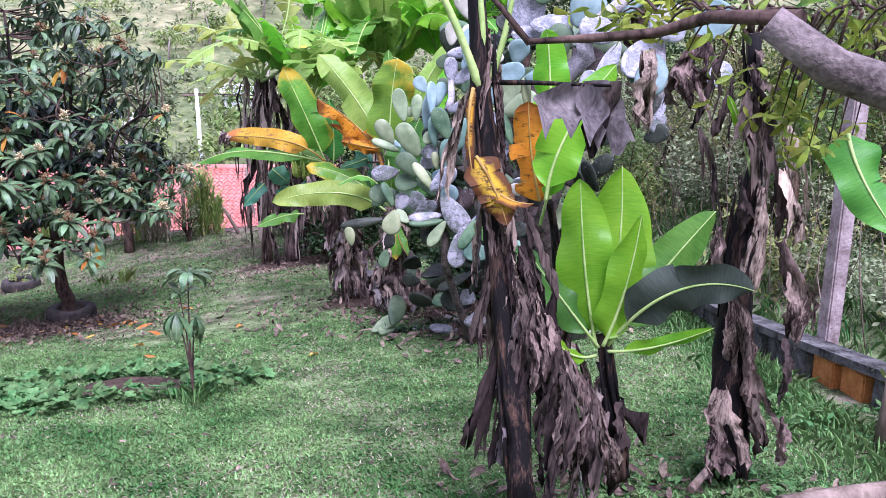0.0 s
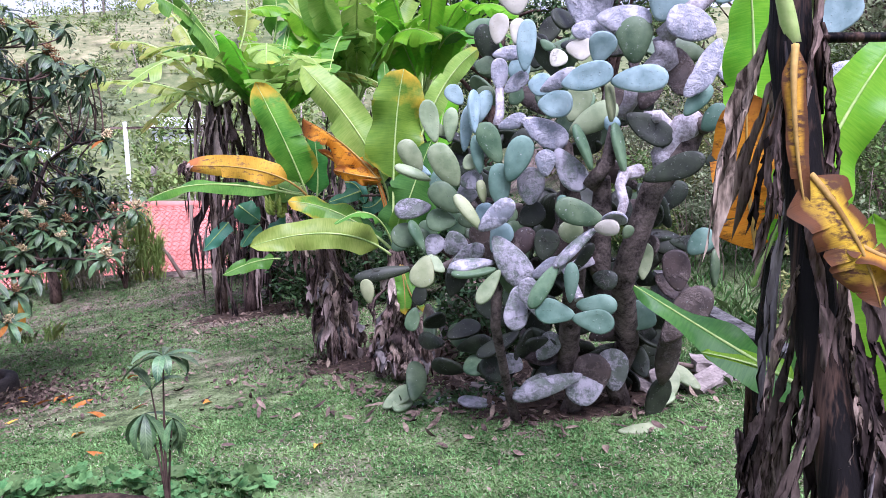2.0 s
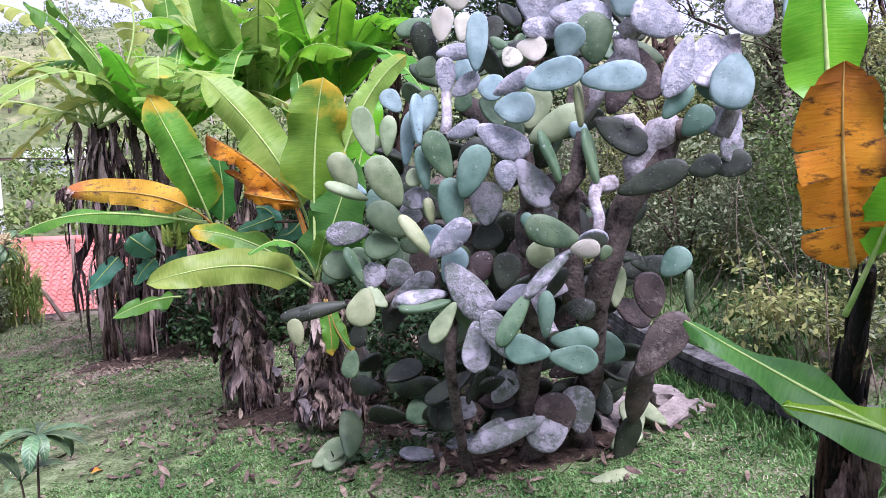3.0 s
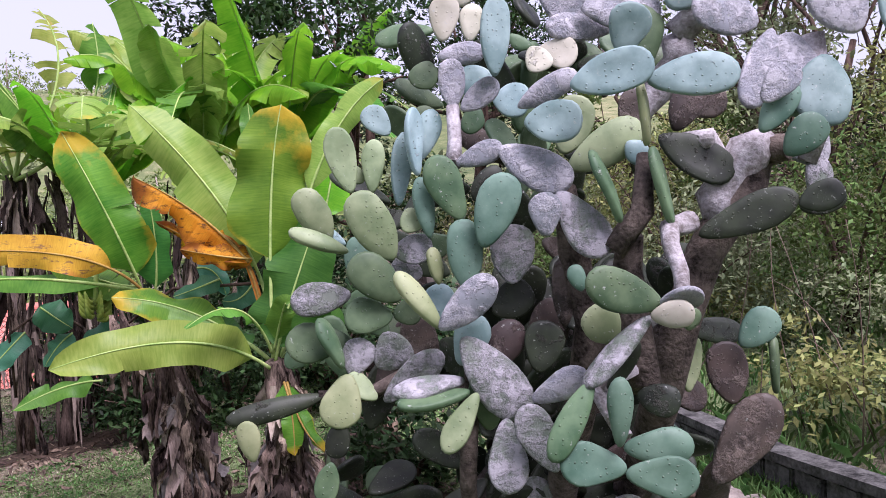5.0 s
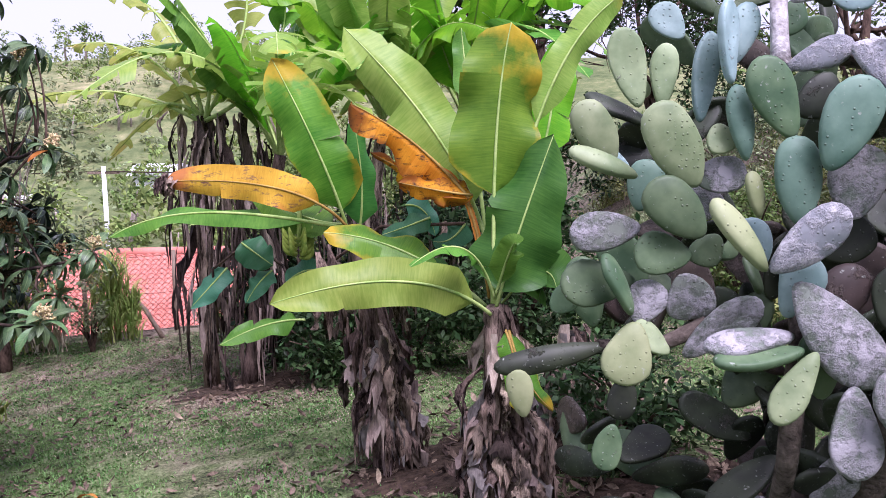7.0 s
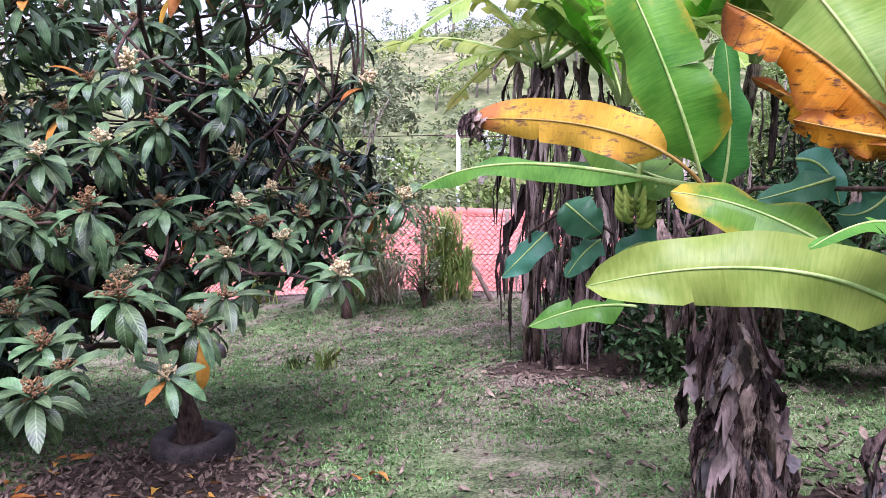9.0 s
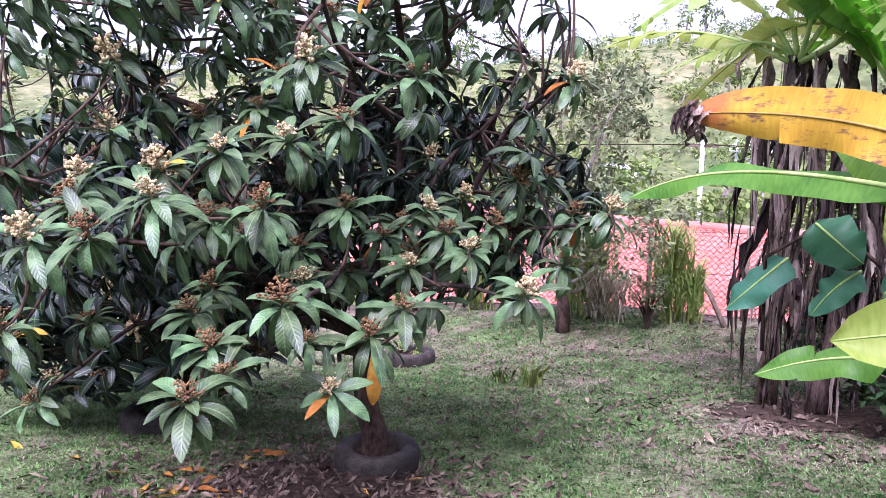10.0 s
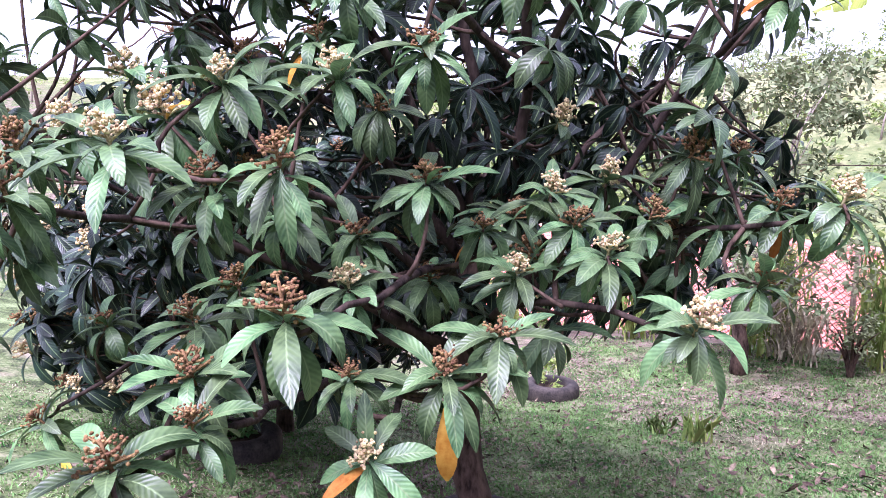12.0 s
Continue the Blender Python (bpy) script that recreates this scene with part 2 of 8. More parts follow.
RUBBER = rough_stuff("tyre_rubber", (0.018, 0.017, 0.017), (0.085, 0.07, 0.06), 9.0, 0.75, 0.5, 60.0)
SOIL = rough_stuff("leaf_litter_soil", (0.012, 0.008, 0.006), (0.085, 0.058, 0.04), 14.0, 0.95, 1.0, 60.0, dist=0.02)
LITTER = rough_stuff("litter", (0.025, 0.016, 0.012), (0.24, 0.175, 0.13), 9.0, 0.9, 0.4, 60.0, island=True, amount=0.6)
BLADE = rough_stuff("grass_blade", (0.06, 0.165, 0.04), (0.27, 0.43, 0.15), 1.6, 0.7, 0.0, 9.0, island=True, through_light=0.3, amount=0.42)
STRAW = rough_stuff("straw", (0.3, 0.27, 0.18), (0.58, 0.52, 0.38), 3.0, 0.8, 0.0, 12.0, island=True, through_light=0.15)
SCRUB = rough_stuff("scrub_leaf", (0.055, 0.11, 0.028), (0.21, 0.275, 0.08), 0.9, 0.6, 0.0, 6.0, island=True, through_light=0.25, amount=0.5)
WEED = rough_stuff("weed_leaf", (0.11, 0.14, 0.035), (0.36, 0.36, 0.13), 0.9, 0.6, 0.0, 6.0, island=True, through_light=0.3, amount=0.5)
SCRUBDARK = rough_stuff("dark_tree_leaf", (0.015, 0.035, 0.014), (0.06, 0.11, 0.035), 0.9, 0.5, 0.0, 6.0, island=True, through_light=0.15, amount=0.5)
# paler green for the far hillside, sunlight put into the leaf colour
SUNNY = rough_stuff("sunlit_leaf", (0.12, 0.19, 0.05), (0.34, 0.4, 0.13), 0.25, 0.7, 0.0, 3.0, island=True, through_light=0.3, amount=0.35)
OLIVE = rough_stuff("olive_leaf", (0.11, 0.15, 0.07), (0.3, 0.33, 0.18), 1.5, 0.6, 0.0, 9.0, island=True, through_light=0.25, amount=0.4)
LEMON = rough_stuff("lemon_leaf", (0.05, 0.11, 0.015), (0.3, 0.34, 0.04), 3.0, 0.5, 0.0, 20.0, island=True, through_light=0.3)
VINE = rough_stuff("squash_leaf", (0.03, 0.1, 0.025), (0.15, 0.27, 0.09), 8.0, 0.55, 0.3, 50.0, island=True, through_light=0.25, amount=0.35)
CANE = rough_stuff("cane_leaf", (0.18, 0.28, 0.06), (0.42, 0.48, 0.16), 2.0, 0.6, 0.0, 9.0, island=True, through_light=0.35)
TILE = rough_stuff("roof_tile", (0.46, 0.15, 0.115), (0.6, 0.24, 0.19), 1.2, 0.75, 0.2, 14.0, spec=0.3)
PLASTER = rough_stuff("plaster", (0.5, 0.48, 0.44), (0.66, 0.63, 0.58), 2.0, 0.9, 0.2, 30.0)
CONCRETE = rough_stuff("old_concrete", (0.015, 0.015, 0.014), (0.16, 0.155, 0.145), 7.0, 0.9, 0.8, 40.0, dist=0.02)
ORANGEBRICK = rough_stuff("clay_block", (0.3, 0.11, 0.03), (0.58, 0.25, 0.07), 6.0, 0.9, 0.6, 40.0)
POST = rough_stuff("fence_post_concrete", (0.2, 0.15, 0.14), (0.46, 0.38, 0.36), 8.0, 0.9, 0.9, 40.0, dist=0.02)
WIRE = rough_stuff("rusted_wire", (0.02, 0.014, 0.012), (0.08, 0.05, 0.04), 20.0, 0.7, 0.0, 60.0)
WOOD = rough_stuff("dead_wood", (0.1, 0.07, 0.05), (0.3, 0.23, 0.18), 8.0, 0.9, 0.8, 50.0, stretch=(1, 1, 0.3))
STONE = rough_stuff("pale_rubble", (0.12, 0.1, 0.085), (0.36, 0.31, 0.27), 6.0, 0.9, 0.8, 40.0, dist=0.02)
WHITE = rough_stuff("white_paint", (0.66, 0.67, 0.68), (0.8, 0.8, 0.8), 4.0, 0.6, 0.1)


def ground_paint():
    """Thin mown grass over reddish soil: worn straw patches, damp green, bare litter; farther fields."""
    m, nt, b, out = nodes_of("lawn")
    big = tex_noise(nt, 0.55, detail=5.0, rough=0.6)
    mid = tex_noise(nt, 3.2, detail=6.0, rough=0.65)
    fine = tex_noise(nt, 38.0, detail=5.0, rough=0.7)
    f = calc(nt, "ADD", calc(nt, "MULTIPLY", mid, 0.5), calc(nt, "MULTIPLY", fine, 0.5))
    green = ramp(nt, f, [(0.4, (0.022, 0.03, 0.015)), (0.5, (0.1, 0.135, 0.05)), (0.62, (0.25, 0.31, 0.15))])
    bare = ramp(nt, f, [(0.4, (0.035, 0.024, 0.018)), (0.6, (0.28, 0.22, 0.17))])
    where = calc(nt, "ADD", calc(nt, "MULTIPLY", big, 0.7), calc(nt, "MULTIPLY", mid, 0.3))
    spot = nt.nodes.new("ShaderNodeSeparateXYZ")
    nt.links.new(nt.nodes.new("ShaderNodeTexCoord").outputs["Object"], spot.inputs[0])
    worn = calc(nt, "MULTIPLY", calc(nt, "MULTIPLY", calc(nt, "SUBTRACT", spot.outputs[1], 10.5), 0.2, True), 0.09)
    where = calc(nt, "ADD", where, worn)
    c = mixed(nt, calc(nt, "MULTIPLY", calc(nt, "SUBTRACT", where, 0.52), 9.0, True), green, bare)
    # the far country: pale fields and hedges
    far = ramp(nt, calc(nt, "ADD", calc(nt, "MULTIPLY", tex_noise(nt, 0.03, detail=6.0, rough=0.65), 0.55), calc(nt, "MULTIPLY", tex_noise(nt, 0.8, detail=5.0, rough=0.7), 0.45)), [(0.36, (0.05, 0.08, 0.03)), (0.5, (0.14, 0.165, 0.07)), (0.64, (0.33, 0.3, 0.165))])
    pos = nt.nodes.new("ShaderNodeSeparateXYZ")
    tc = nt.nodes.new("ShaderNodeTexCoord")
    nt.links.new(tc.outputs["Object"], pos.inputs[0])
    away = calc(nt, "MULTIPLY", calc(nt, "SUBTRACT", pos.outputs[1], 30.0), 0.1, True)
    c = mixed(nt, away, c, far)
    nt.links.new(c, b.inputs["Base Color"])
    b.inputs["Roughness"].default_value = 0.95
    b.inputs["Specular IOR Level"].default_value = 0.15
    bumped(nt, b, f, 1.0, 0.03)
    return m


LAWN = ground_paint()


# ---- building helpers ----
def part(name, bm, material, parent, label=""):
    me = bpy.data.meshes.new(name)
    bm.to_mesh(me)
    bm.free()
    return mesh_part(name, me, material, parent, label)


def mesh_part(name, me, material, parent, label=""):
    for mt in material if isinstance(material, (list, tuple)) else [material]:
        if not me.materials or mt.name not in me.materials:
            me.materials.append(mt)
    ob = new(name, me)
    if parent is not None:
        ob.parent = parent
    return tagged(ob, label)


def raw_mesh(name, verts, faces, smooth=False, uvs=None):
    me = bpy.data.meshes.new(name)
    me.from_pydata([tuple(v) for v in verts], [], faces)
    if smooth:
        me.shade_smooth()
    if uvs is not None:
        layer = me.uv_layers.new(name="UVMap")
        ids = np.empty(len(me.loops), dtype=np.int32)
        me.loops.foreach_get("vertex_index", ids)
        layer.data.foreach_set("uv", np.asarray(uvs, dtype=np.float32)[ids].ravel())
    me.update()
    return me


def thing(name, label, category, group="", at=(0, 0, 0)):
    ob = new(name)
    ob.empty_display_size = 0.2
    ob.location = at
    return tagged(ob, label, category, group)


def height(x, y):
    """The lie of the land: a lawn that falls away from the path, a lower terrace behind the fence, a valley and hills."""
    cx, cy = min(max(x, -9.0), 4.0), min(max(y, -2.0), 18.2)
    z = 0.18 - 0.028 * cx - 0.2436 * cy + 0.0136 * cx * cy + 0.0092 * cy * cy
    k = min(max((y - 11.0) / 7.0, 0.0), 1.0)
    k = k * k * (3 - 2 * k) * min(1.0, max(0.0, (2.0 - x) / 4.0))
    edge = -2.45 + 0.05 * (cx + 6) if cx > -7 else -2.5 + 0.13 * (max(x, -12) + 7)
    z += (edge - z) * k
    z += 0.02 * noise.noise((x * 0.8, y * 0.8, 0)) + 0.012 * noise.noise((x * 2.3, y * 2.3, 3))
    if x > 2.9:
        z += min(x - 2.9, 1.2) * 0.28 + max(0.0, x - 4.1) * 0.2
        z = min(z, 7.0)
    if y > 18.6 and x < 6:
        k = min((y - 18.6) / 1.6, 1.0)
        z -= 3.6 * k * min(1.0, (6 - x) / 4)
    far = math.hypot(x, y - 6)
    if far > 32:
        k = min((far - 32) / 90, 1.0)
        z = z * (1 - k) + k * (4.0 + 0.02 * min(far, 700) + 5.0 * noise.noise((x * 0.008, y * 0.008, 7)) + (9.0 if x > -20 else 9.0 * max(0.0, 1 + (x + 20) / 60)))
        z -= 4.0 * math.sin(min((far - 32) / 60, 1.0) * math.pi)
    return z


def spread(*pieces):
    vals = []
    for a, b, n in pieces:
        vals += list(np.linspace(a, b, n, endpoint=False))
    return vals + [pieces[-1][1]]


xs = spread((-900, -120, 14), (-120, -24, 20), (-24, -11, 26), (-11, 5, 90), (5, 24, 36), (24, 120, 18), (120, 900, 14))
ys = spread((-300, -20, 10), (-20, -1, 26), (-1, 20.5, 110), (20.5, 40, 30), (40, 150, 34), (150, 1100, 20))
gv = [(x, y, height(x, y)) for y in ys for x in xs]
nx = len(xs)
gf = [(j * nx + i, j * nx + i + 1, (j + 1) * nx + i + 1, (j + 1) * nx + i) for j in range(len(ys) - 1) for i in range(nx - 1)]
ground = mesh_part("ground", raw_mesh("ground", gv, gf, True), LAWN, None)
tagged(ground, "patchy mown lawn with worn soil, falling towards distant hills", "ground", kind="structure")


def tube(bm, pts, radii, n=8, cap=True):
    """A tapered round bar along pts."""
    rings, side = [], None
    pts = [Vector(p) for p in pts]
    for i, p in enumerate(pts):
        t = (pts[min(i + 1, len(pts) - 1)] - pts[max(i - 1, 0)]).normalized()
        side = (side or t.orthogonal())
        side = (side - t * side.dot(t)).normalized()
        up = t.cross(side)
        rings.append([bm.verts.new(p + radii[i] * (math.cos(a) * side + math.sin(a) * up)) for a in (2 * math.pi * k / n for k in range(n))])
    for r0, r1 in zip(rings, rings[1:]):
        for k in range(n):
            f = bm.faces.new((r0[k], r0[(k + 1) % n], r1[(k + 1) % n], r1[k]))
            f.smooth = True
    if cap:
        bm.faces.new(rings[0][::-1])
        bm.faces.new(rings[-1])


def bend(a, b, c, n):
    """n + 1 points on the curve that leaves a, passes b half way and ends in c."""
    a, b, c = Vector(a), Vector(b), Vector(c)
    q = 2 * b - (a + c) / 2
    return [(1 - s) ** 2 * a + 2 * s * (1 - s) * q + s * s * c for s in (i / n for i in range(n + 1))]


def wobble(pts, rng, amount):
    return [Vector(p) + Vector((rng.gauss(0, amount), rng.gauss(0, amount), rng.gauss(0, amount * 0.6))) if 0 < i < len(pts) - 1 else Vector(p) for i, p in enumerate(pts)]


# ---- plants ----
def banana_blade(plant, a, b, c, width, paint, rng, turn=0.0, petiole=0.12, fold=0.35, torn=2, front=(-0.15, -0.8, 0.55), rib=None, wave=0.08):
    """One banana leaf: stalk and midrib from a by b to c, two blade halves that meet in a shallow fold, wavy and torn to the rib in places."""
    n = 34
    pts = bend(a, b, c, n)
    length = sum((q - p).length for p, q in zip(pts, pts[1:]))
    me_v, me_f, me_uv = [], [], []
    fr = Vector(front)
    first = int(petiole * n)
    for i in range(first, n + 1):
        me_v.append(pts[i])
        me_uv.append((0.5, (i - first) / (n - first)))
    for sgn in (-1, 1):
        cuts = {rng.randrange(first + 4, n - 1) for _ in range(rng.randint(0, torn) if torn < 4 else torn)}
        ph, drop = rng.uniform(0, 6.28), 0.0
        prev = None
        for i in range(first, n + 1):
            s = (i - first) / (n - first)
            t = (pts[min(i + 1, n)] - pts[max(i - 1, 0)]).normalized()
            nn = (fr - t * fr.dot(t)).normalized()
            nn = Matrix.Rotation(turn, 3, t) @ nn
            side = t.cross(nn) * sgn
            prof = min(1.0, (s * 6 + 0.02) ** 0.75) * (max(0.0, 1 - s ** (10.0 if paint in (ORANGE, BURNT, TIPPED, PALE) else 4.5)) ** 0.6) * (1 - 0.15 * s)

            def row_at(dr, shrink):
                w = width * 0.5 * prof * (1 + 0.04 * math.sin(9 * s + ph)) * shrink + 0.001
                out = [i - first]
                for j in range(1, 5):
                    r = j / 4
                    fl = fold + dr * r + wave * 2.0 * r * math.sin(17 * s + ph)
                    p = pts[i] + side * (w * r * math.cos(fl)) - nn * (w * r * math.sin(fl)) + nn * (wave * width * r * r * math.sin(11 * s + ph * 2)) - t * (0.12 * w * r)
                    out.append(len(me_v))
                    me_v.append(p)
                    me_uv.append((0.5 + 0.5 * sgn * r, s))
                return out

            row = row_at(drop, 1.0)
            if prev:
                for j in range(4):
                    q = (prev[j], prev[j + 1], row[j + 1], row[j])
                    me_f.append(q if sgn > 0 else q[::-1])
            prev = row
            if i in cuts:
                drop = rng.uniform(-0.35, 0.5)
                prev = row_at(drop, rng.uniform(0.82, 1.0))
    me = raw_mesh("leaf", me_v, me_f, True)
    uv = me.uv_layers.new(name="UVMap")
    for lp in me.loops:
        uv.data[lp.index].uv = me_uv[lp.vertex_index]
    ob = mesh_part("leaf", me, paint, plant)
    bm = bmesh.new()
    thick = 0.006 + 0.008 * min(length, 2) / 2
    tube(bm, pts, [thick * (1.15 - 0.95 * i / n) for i in range(n + 1)], 6)
    part("midrib", bm, rib or RIB, ob)
    return ob


def dry_leaf(plant, top, fall, width, rng, paint=None, out=(0, -1, 0), reach=0.12):
    """A dead leaf that hangs shrivelled from the stem: sharp lengthwise pleats, twisted, split into shreds with ragged ends."""
    n, cols = 13, 9
    o = Vector(out).normalized()
    side = o.cross(Vector((0, 0, 1))).normalized()
    p = Vector(top)
    tw, vs, fs = rng.uniform(-1.0, 1.0), [], []
    tilt, sway, ph = rng.uniform(-0.3, 0.3), rng.uniform(0, 6.28), rng.uniform(0, 6.28)
    pleat = [(-1) ** j * rng.uniform(0.3, 1.2) for j in range(cols)]
    ends = [rng.uniform(0.7, 1.06) for _ in range(cols)]
    split = rng.randrange(2, cols - 2)
    gap = rng.uniform(0.1, 0.5)
    kink = rng.uniform(0.3, 0.8)
    for i in range(n + 1):
        s = i / n
        tw += rng.gauss(0, 0.2)
        bulge = reach * math.sin(min(1, s * 1.25) * math.pi * 0.7) + (0.12 * width if s > kink else 0)
        w = width * (0.25 + 0.75 * min(1, s * 2.4) - 0.3 * s) * rng.uniform(0.85, 1.12)
        d = Matrix.Rotation(tw, 3, "Z") @ side
        e = Matrix.Rotation(tw, 3, "Z") @ o
        for j in range(cols):
            r = j / (cols - 1) - 0.5
            part_off = gap * width * max(0.0, s - 0.4) * (1 if j >= split else -1)
            c = p + Vector((0, 0, -fall * s * ends[j])) + o * bulge + side * (tilt * fall * s + 0.08 * width * math.sin(sway + 6 * s) + part_off)
            vs.append(c + d * (w * r) + e * (0.085 * width * pleat[j] * (0.6 + 0.7 * s) + 0.3 * width * (r * r * 4 - 0.5) * math.sin(ph + 3 * s)) + Vector((rng.gauss(0, 0.003), rng.gauss(0, 0.003), rng.gauss(0, 0.006))))
        if i:
            for j in range(cols - 1):
                if j == split - 1 and s > 0.5:
                    continue
                k = (i - 1) * cols + j
                fs.append((k, k + 1, k + cols + 1, k + cols))
    mesh_part("dry_leaf", raw_mesh("dry_leaf", vs, fs, True), paint or (DRYPALE if rng.random() < 0.05 else DRYDARK if rng.random() < 0.12 else DRY), plant)


def flap_leaf(plant, top, fall, width, rng, out, paint=None):
    """A broad dead leaf piece lapped over the stem: creased along its middle, edges curled, end torn to points, flaring away from the stem at the bottom."""
    n, cols = 8, 7
    o = Vector(out).normalized()
    side = o.cross(Vector((0, 0, 1))).normalized()
    side = (side + Vector((0, 0, rng.gauss(0, 0.25)))).normalized()
    sway, crease, curl = rng.gauss(0, 0.35), rng.uniform(0.05, 0.5) * rng.choice((-1, 1, 1)), rng.uniform(-0.9, 0.6)
    flare, tip = rng.uniform(0.0, 0.09), [rng.uniform(0.5, 1.25) for _ in range(cols)]
    ph = rng.uniform(0, 6.28)
    vs, fs = [], []
    for i in range(n + 1):
        q = i / n
        w = width * (0.45 + 0.75 * min(1.0, q * 2.2) - 0.55 * max(0.0, q - 0.45)) * (1 + 0.1 * math.sin(5 * q + ph))
        for j in range(cols):
            r = 2 * j / (cols - 1) - 1
            drop = fall * q * (1 + (tip[j] - 1) * q)
            off = crease * width * (0.5 - abs(r)) + curl * width * 0.4 * r * r * q + flare * q * q * 1.6 + 0.012 * math.sin(9 * q + 2 * r + ph)
            vs.append(Vector(top) - Vector((0, 0, drop)) + side * (0.5 * w * r + sway * fall * q * 0.6) + o * (off + 0.02 * q))
            if i and j:
                k = len(vs) - 1
                fs.append((k - cols - 1, k - cols, k, k - 1))
    mesh_part("dry_leaf", raw_mesh("dry_leaf", vs, fs, True), paint or FLAP, plant)


def torn_frond(plant, a, b, c, width, paint, rng, hang=(0.2, 0.9), rib=None, gaps=0.12):
    """A wind-shredded banana leaf: an arching rib from which separate strips hang like the teeth of a comb."""
    n = 40
    pts = bend(a, b, c, n)
    vs, fs, uvs = [], [], []
    for sgn in (-1, 1):
        i = 5
        while i < n:
            step = min(rng.randint(1, 4), n - i)
            h, shrink = rng.uniform(*hang), rng.uniform(0.8, 1.08)
            if rng.random() > gaps:
                rows = []
                for k in range(i, i + step + 1):
                    s_ = (k - 5) / (n - 5)
                    t = (pts[min(k + 1, n)] - pts[max(k - 1, 0)]).normalized()
                    side = t.cross(Vector((0, 0, 1))).normalized() * sgn
                    w = width * 0.5 * min(1.0, (s_ * 5 + 0.1)) * (1 - s_ ** 5) ** 0.6 * shrink
                    row, p = [], pts[k]
                    for j in range(5):
                        row.append(len(vs))
                        narrow = (0.5 - (k - i) / step) * 0.05 * j
                        vs.append(p + t * (narrow * width * 0.4))
                        uvs.append((0.5 + 0.5 * sgn * j / 4, s_))
                        g = h * (0.35 + 0.65 * (j + 1) / 5)
                        p = p + (side * (1 - g) + Vector((0, 0, 0.35 - 1.35 * g)) + t * 0.25).normalized() * (w / 4)
                    rows.append(row)
                for r0, r1 in zip(rows, rows[1:]):
                    for j in range(4):
                        q = (r0[j], r0[j + 1], r1[j + 1], r1[j])
                        fs.append(q if sgn > 0 else q[::-1])
            i += step
    ob = mesh_part("leaf", raw_mesh("leaf", vs, fs, True, uvs), paint, plant)
    bm = bmesh.new()
    tube(bm, pts, [0.024 * (1.15 - 0.95 * i / n) for i in range(n + 1)], 6)
    part("midrib", bm, rib or RIB, ob)
    return ob


def banana_stem(plant, pts, radii, rng, material=None):
    """A stem of overlapping leaf sheaths: ridged round bar with split strips standing off it."""
    bm = bmesh.new()
    n, m = 14, 4 * (len(pts) - 1)
    P, Rr = [], []
    for i in range(m + 1):
        k = min(i / m * (len(pts) - 1), len(pts) - 1.0001)
        j = int(k)
        P.append(Vector(pts[j]).lerp(Vector(pts[j + 1]), k - j))
        Rr.append(radii[j] + (radii[j + 1] - radii[j]) * (k - j))
    tube(bm, P, Rr, n)
    for v in bm.verts:
        a = math.atan2(v.co.y - P[0].y, v.co.x - P[0].x)
        v.co.x += 0.008 * math.sin(a * 5 + 1) + rng.gauss(0, 0.003)
        v.co.y += 0.008 * math.cos(a * 4) + rng.gauss(0, 0.003)
    part("stem", bm, material or STEM, plant)
    for _ in range(7):
        i = rng.randrange(1, m - 2)
        a = rng.uniform(0, 6.28)
        o = Vector((math.cos(a), math.sin(a), 0))
        bm = bmesh.new()
        span = range(i, min(i + 4, m + 1))
        tube(bm, [P[k] + o * (Rr[k] + 0.003 + 0.005 * (k - i)) for k in span], [0.004, 0.012, 0.009, 0.003][:len(span)], 5)
        part("sheath_strip", bm, material or STEM, plant)


def skirt(plant, base, top, radius, count, rng, fall=(0.3, 0.6), width=(0.1, 0.2), lowest=0.0, paint=None):
    """Dead leaves hanging all round a stem."""
    base, top = Vector(base), Vector(top)
    for _ in range(count):
        s = rng.uniform(0.25, 1.0)
        a = rng.uniform(0, 6.28)
        o = Vector((math.cos(a), math.sin(a), 0))
        p = base.lerp(top, s) + o * radius * (0.8 + 0.8 * (1 - s))
        f = min(rng.uniform(*fall), p.z - base.z - lowest)
        if f > 0.1:
            if rng.random() < 0.58:
                turn = Matrix.Rotation(rng.gauss(0, 0.5), 3, "Z")
                flap_leaf(plant, p, f * rng.uniform(0.6, 1.25), rng.uniform(*width) * rng.uniform(0.4, 1.1), rng, turn @ o, paint or rng.choice((FLAP, FLAP, FLAP, DRY, DRYPALE)))
            else:
                dry_leaf(plant, p, f * 1.1, 0.8 * rng.uniform(*width), rng, paint, out=o, reach=0.05 + 0.1 * rng.random())


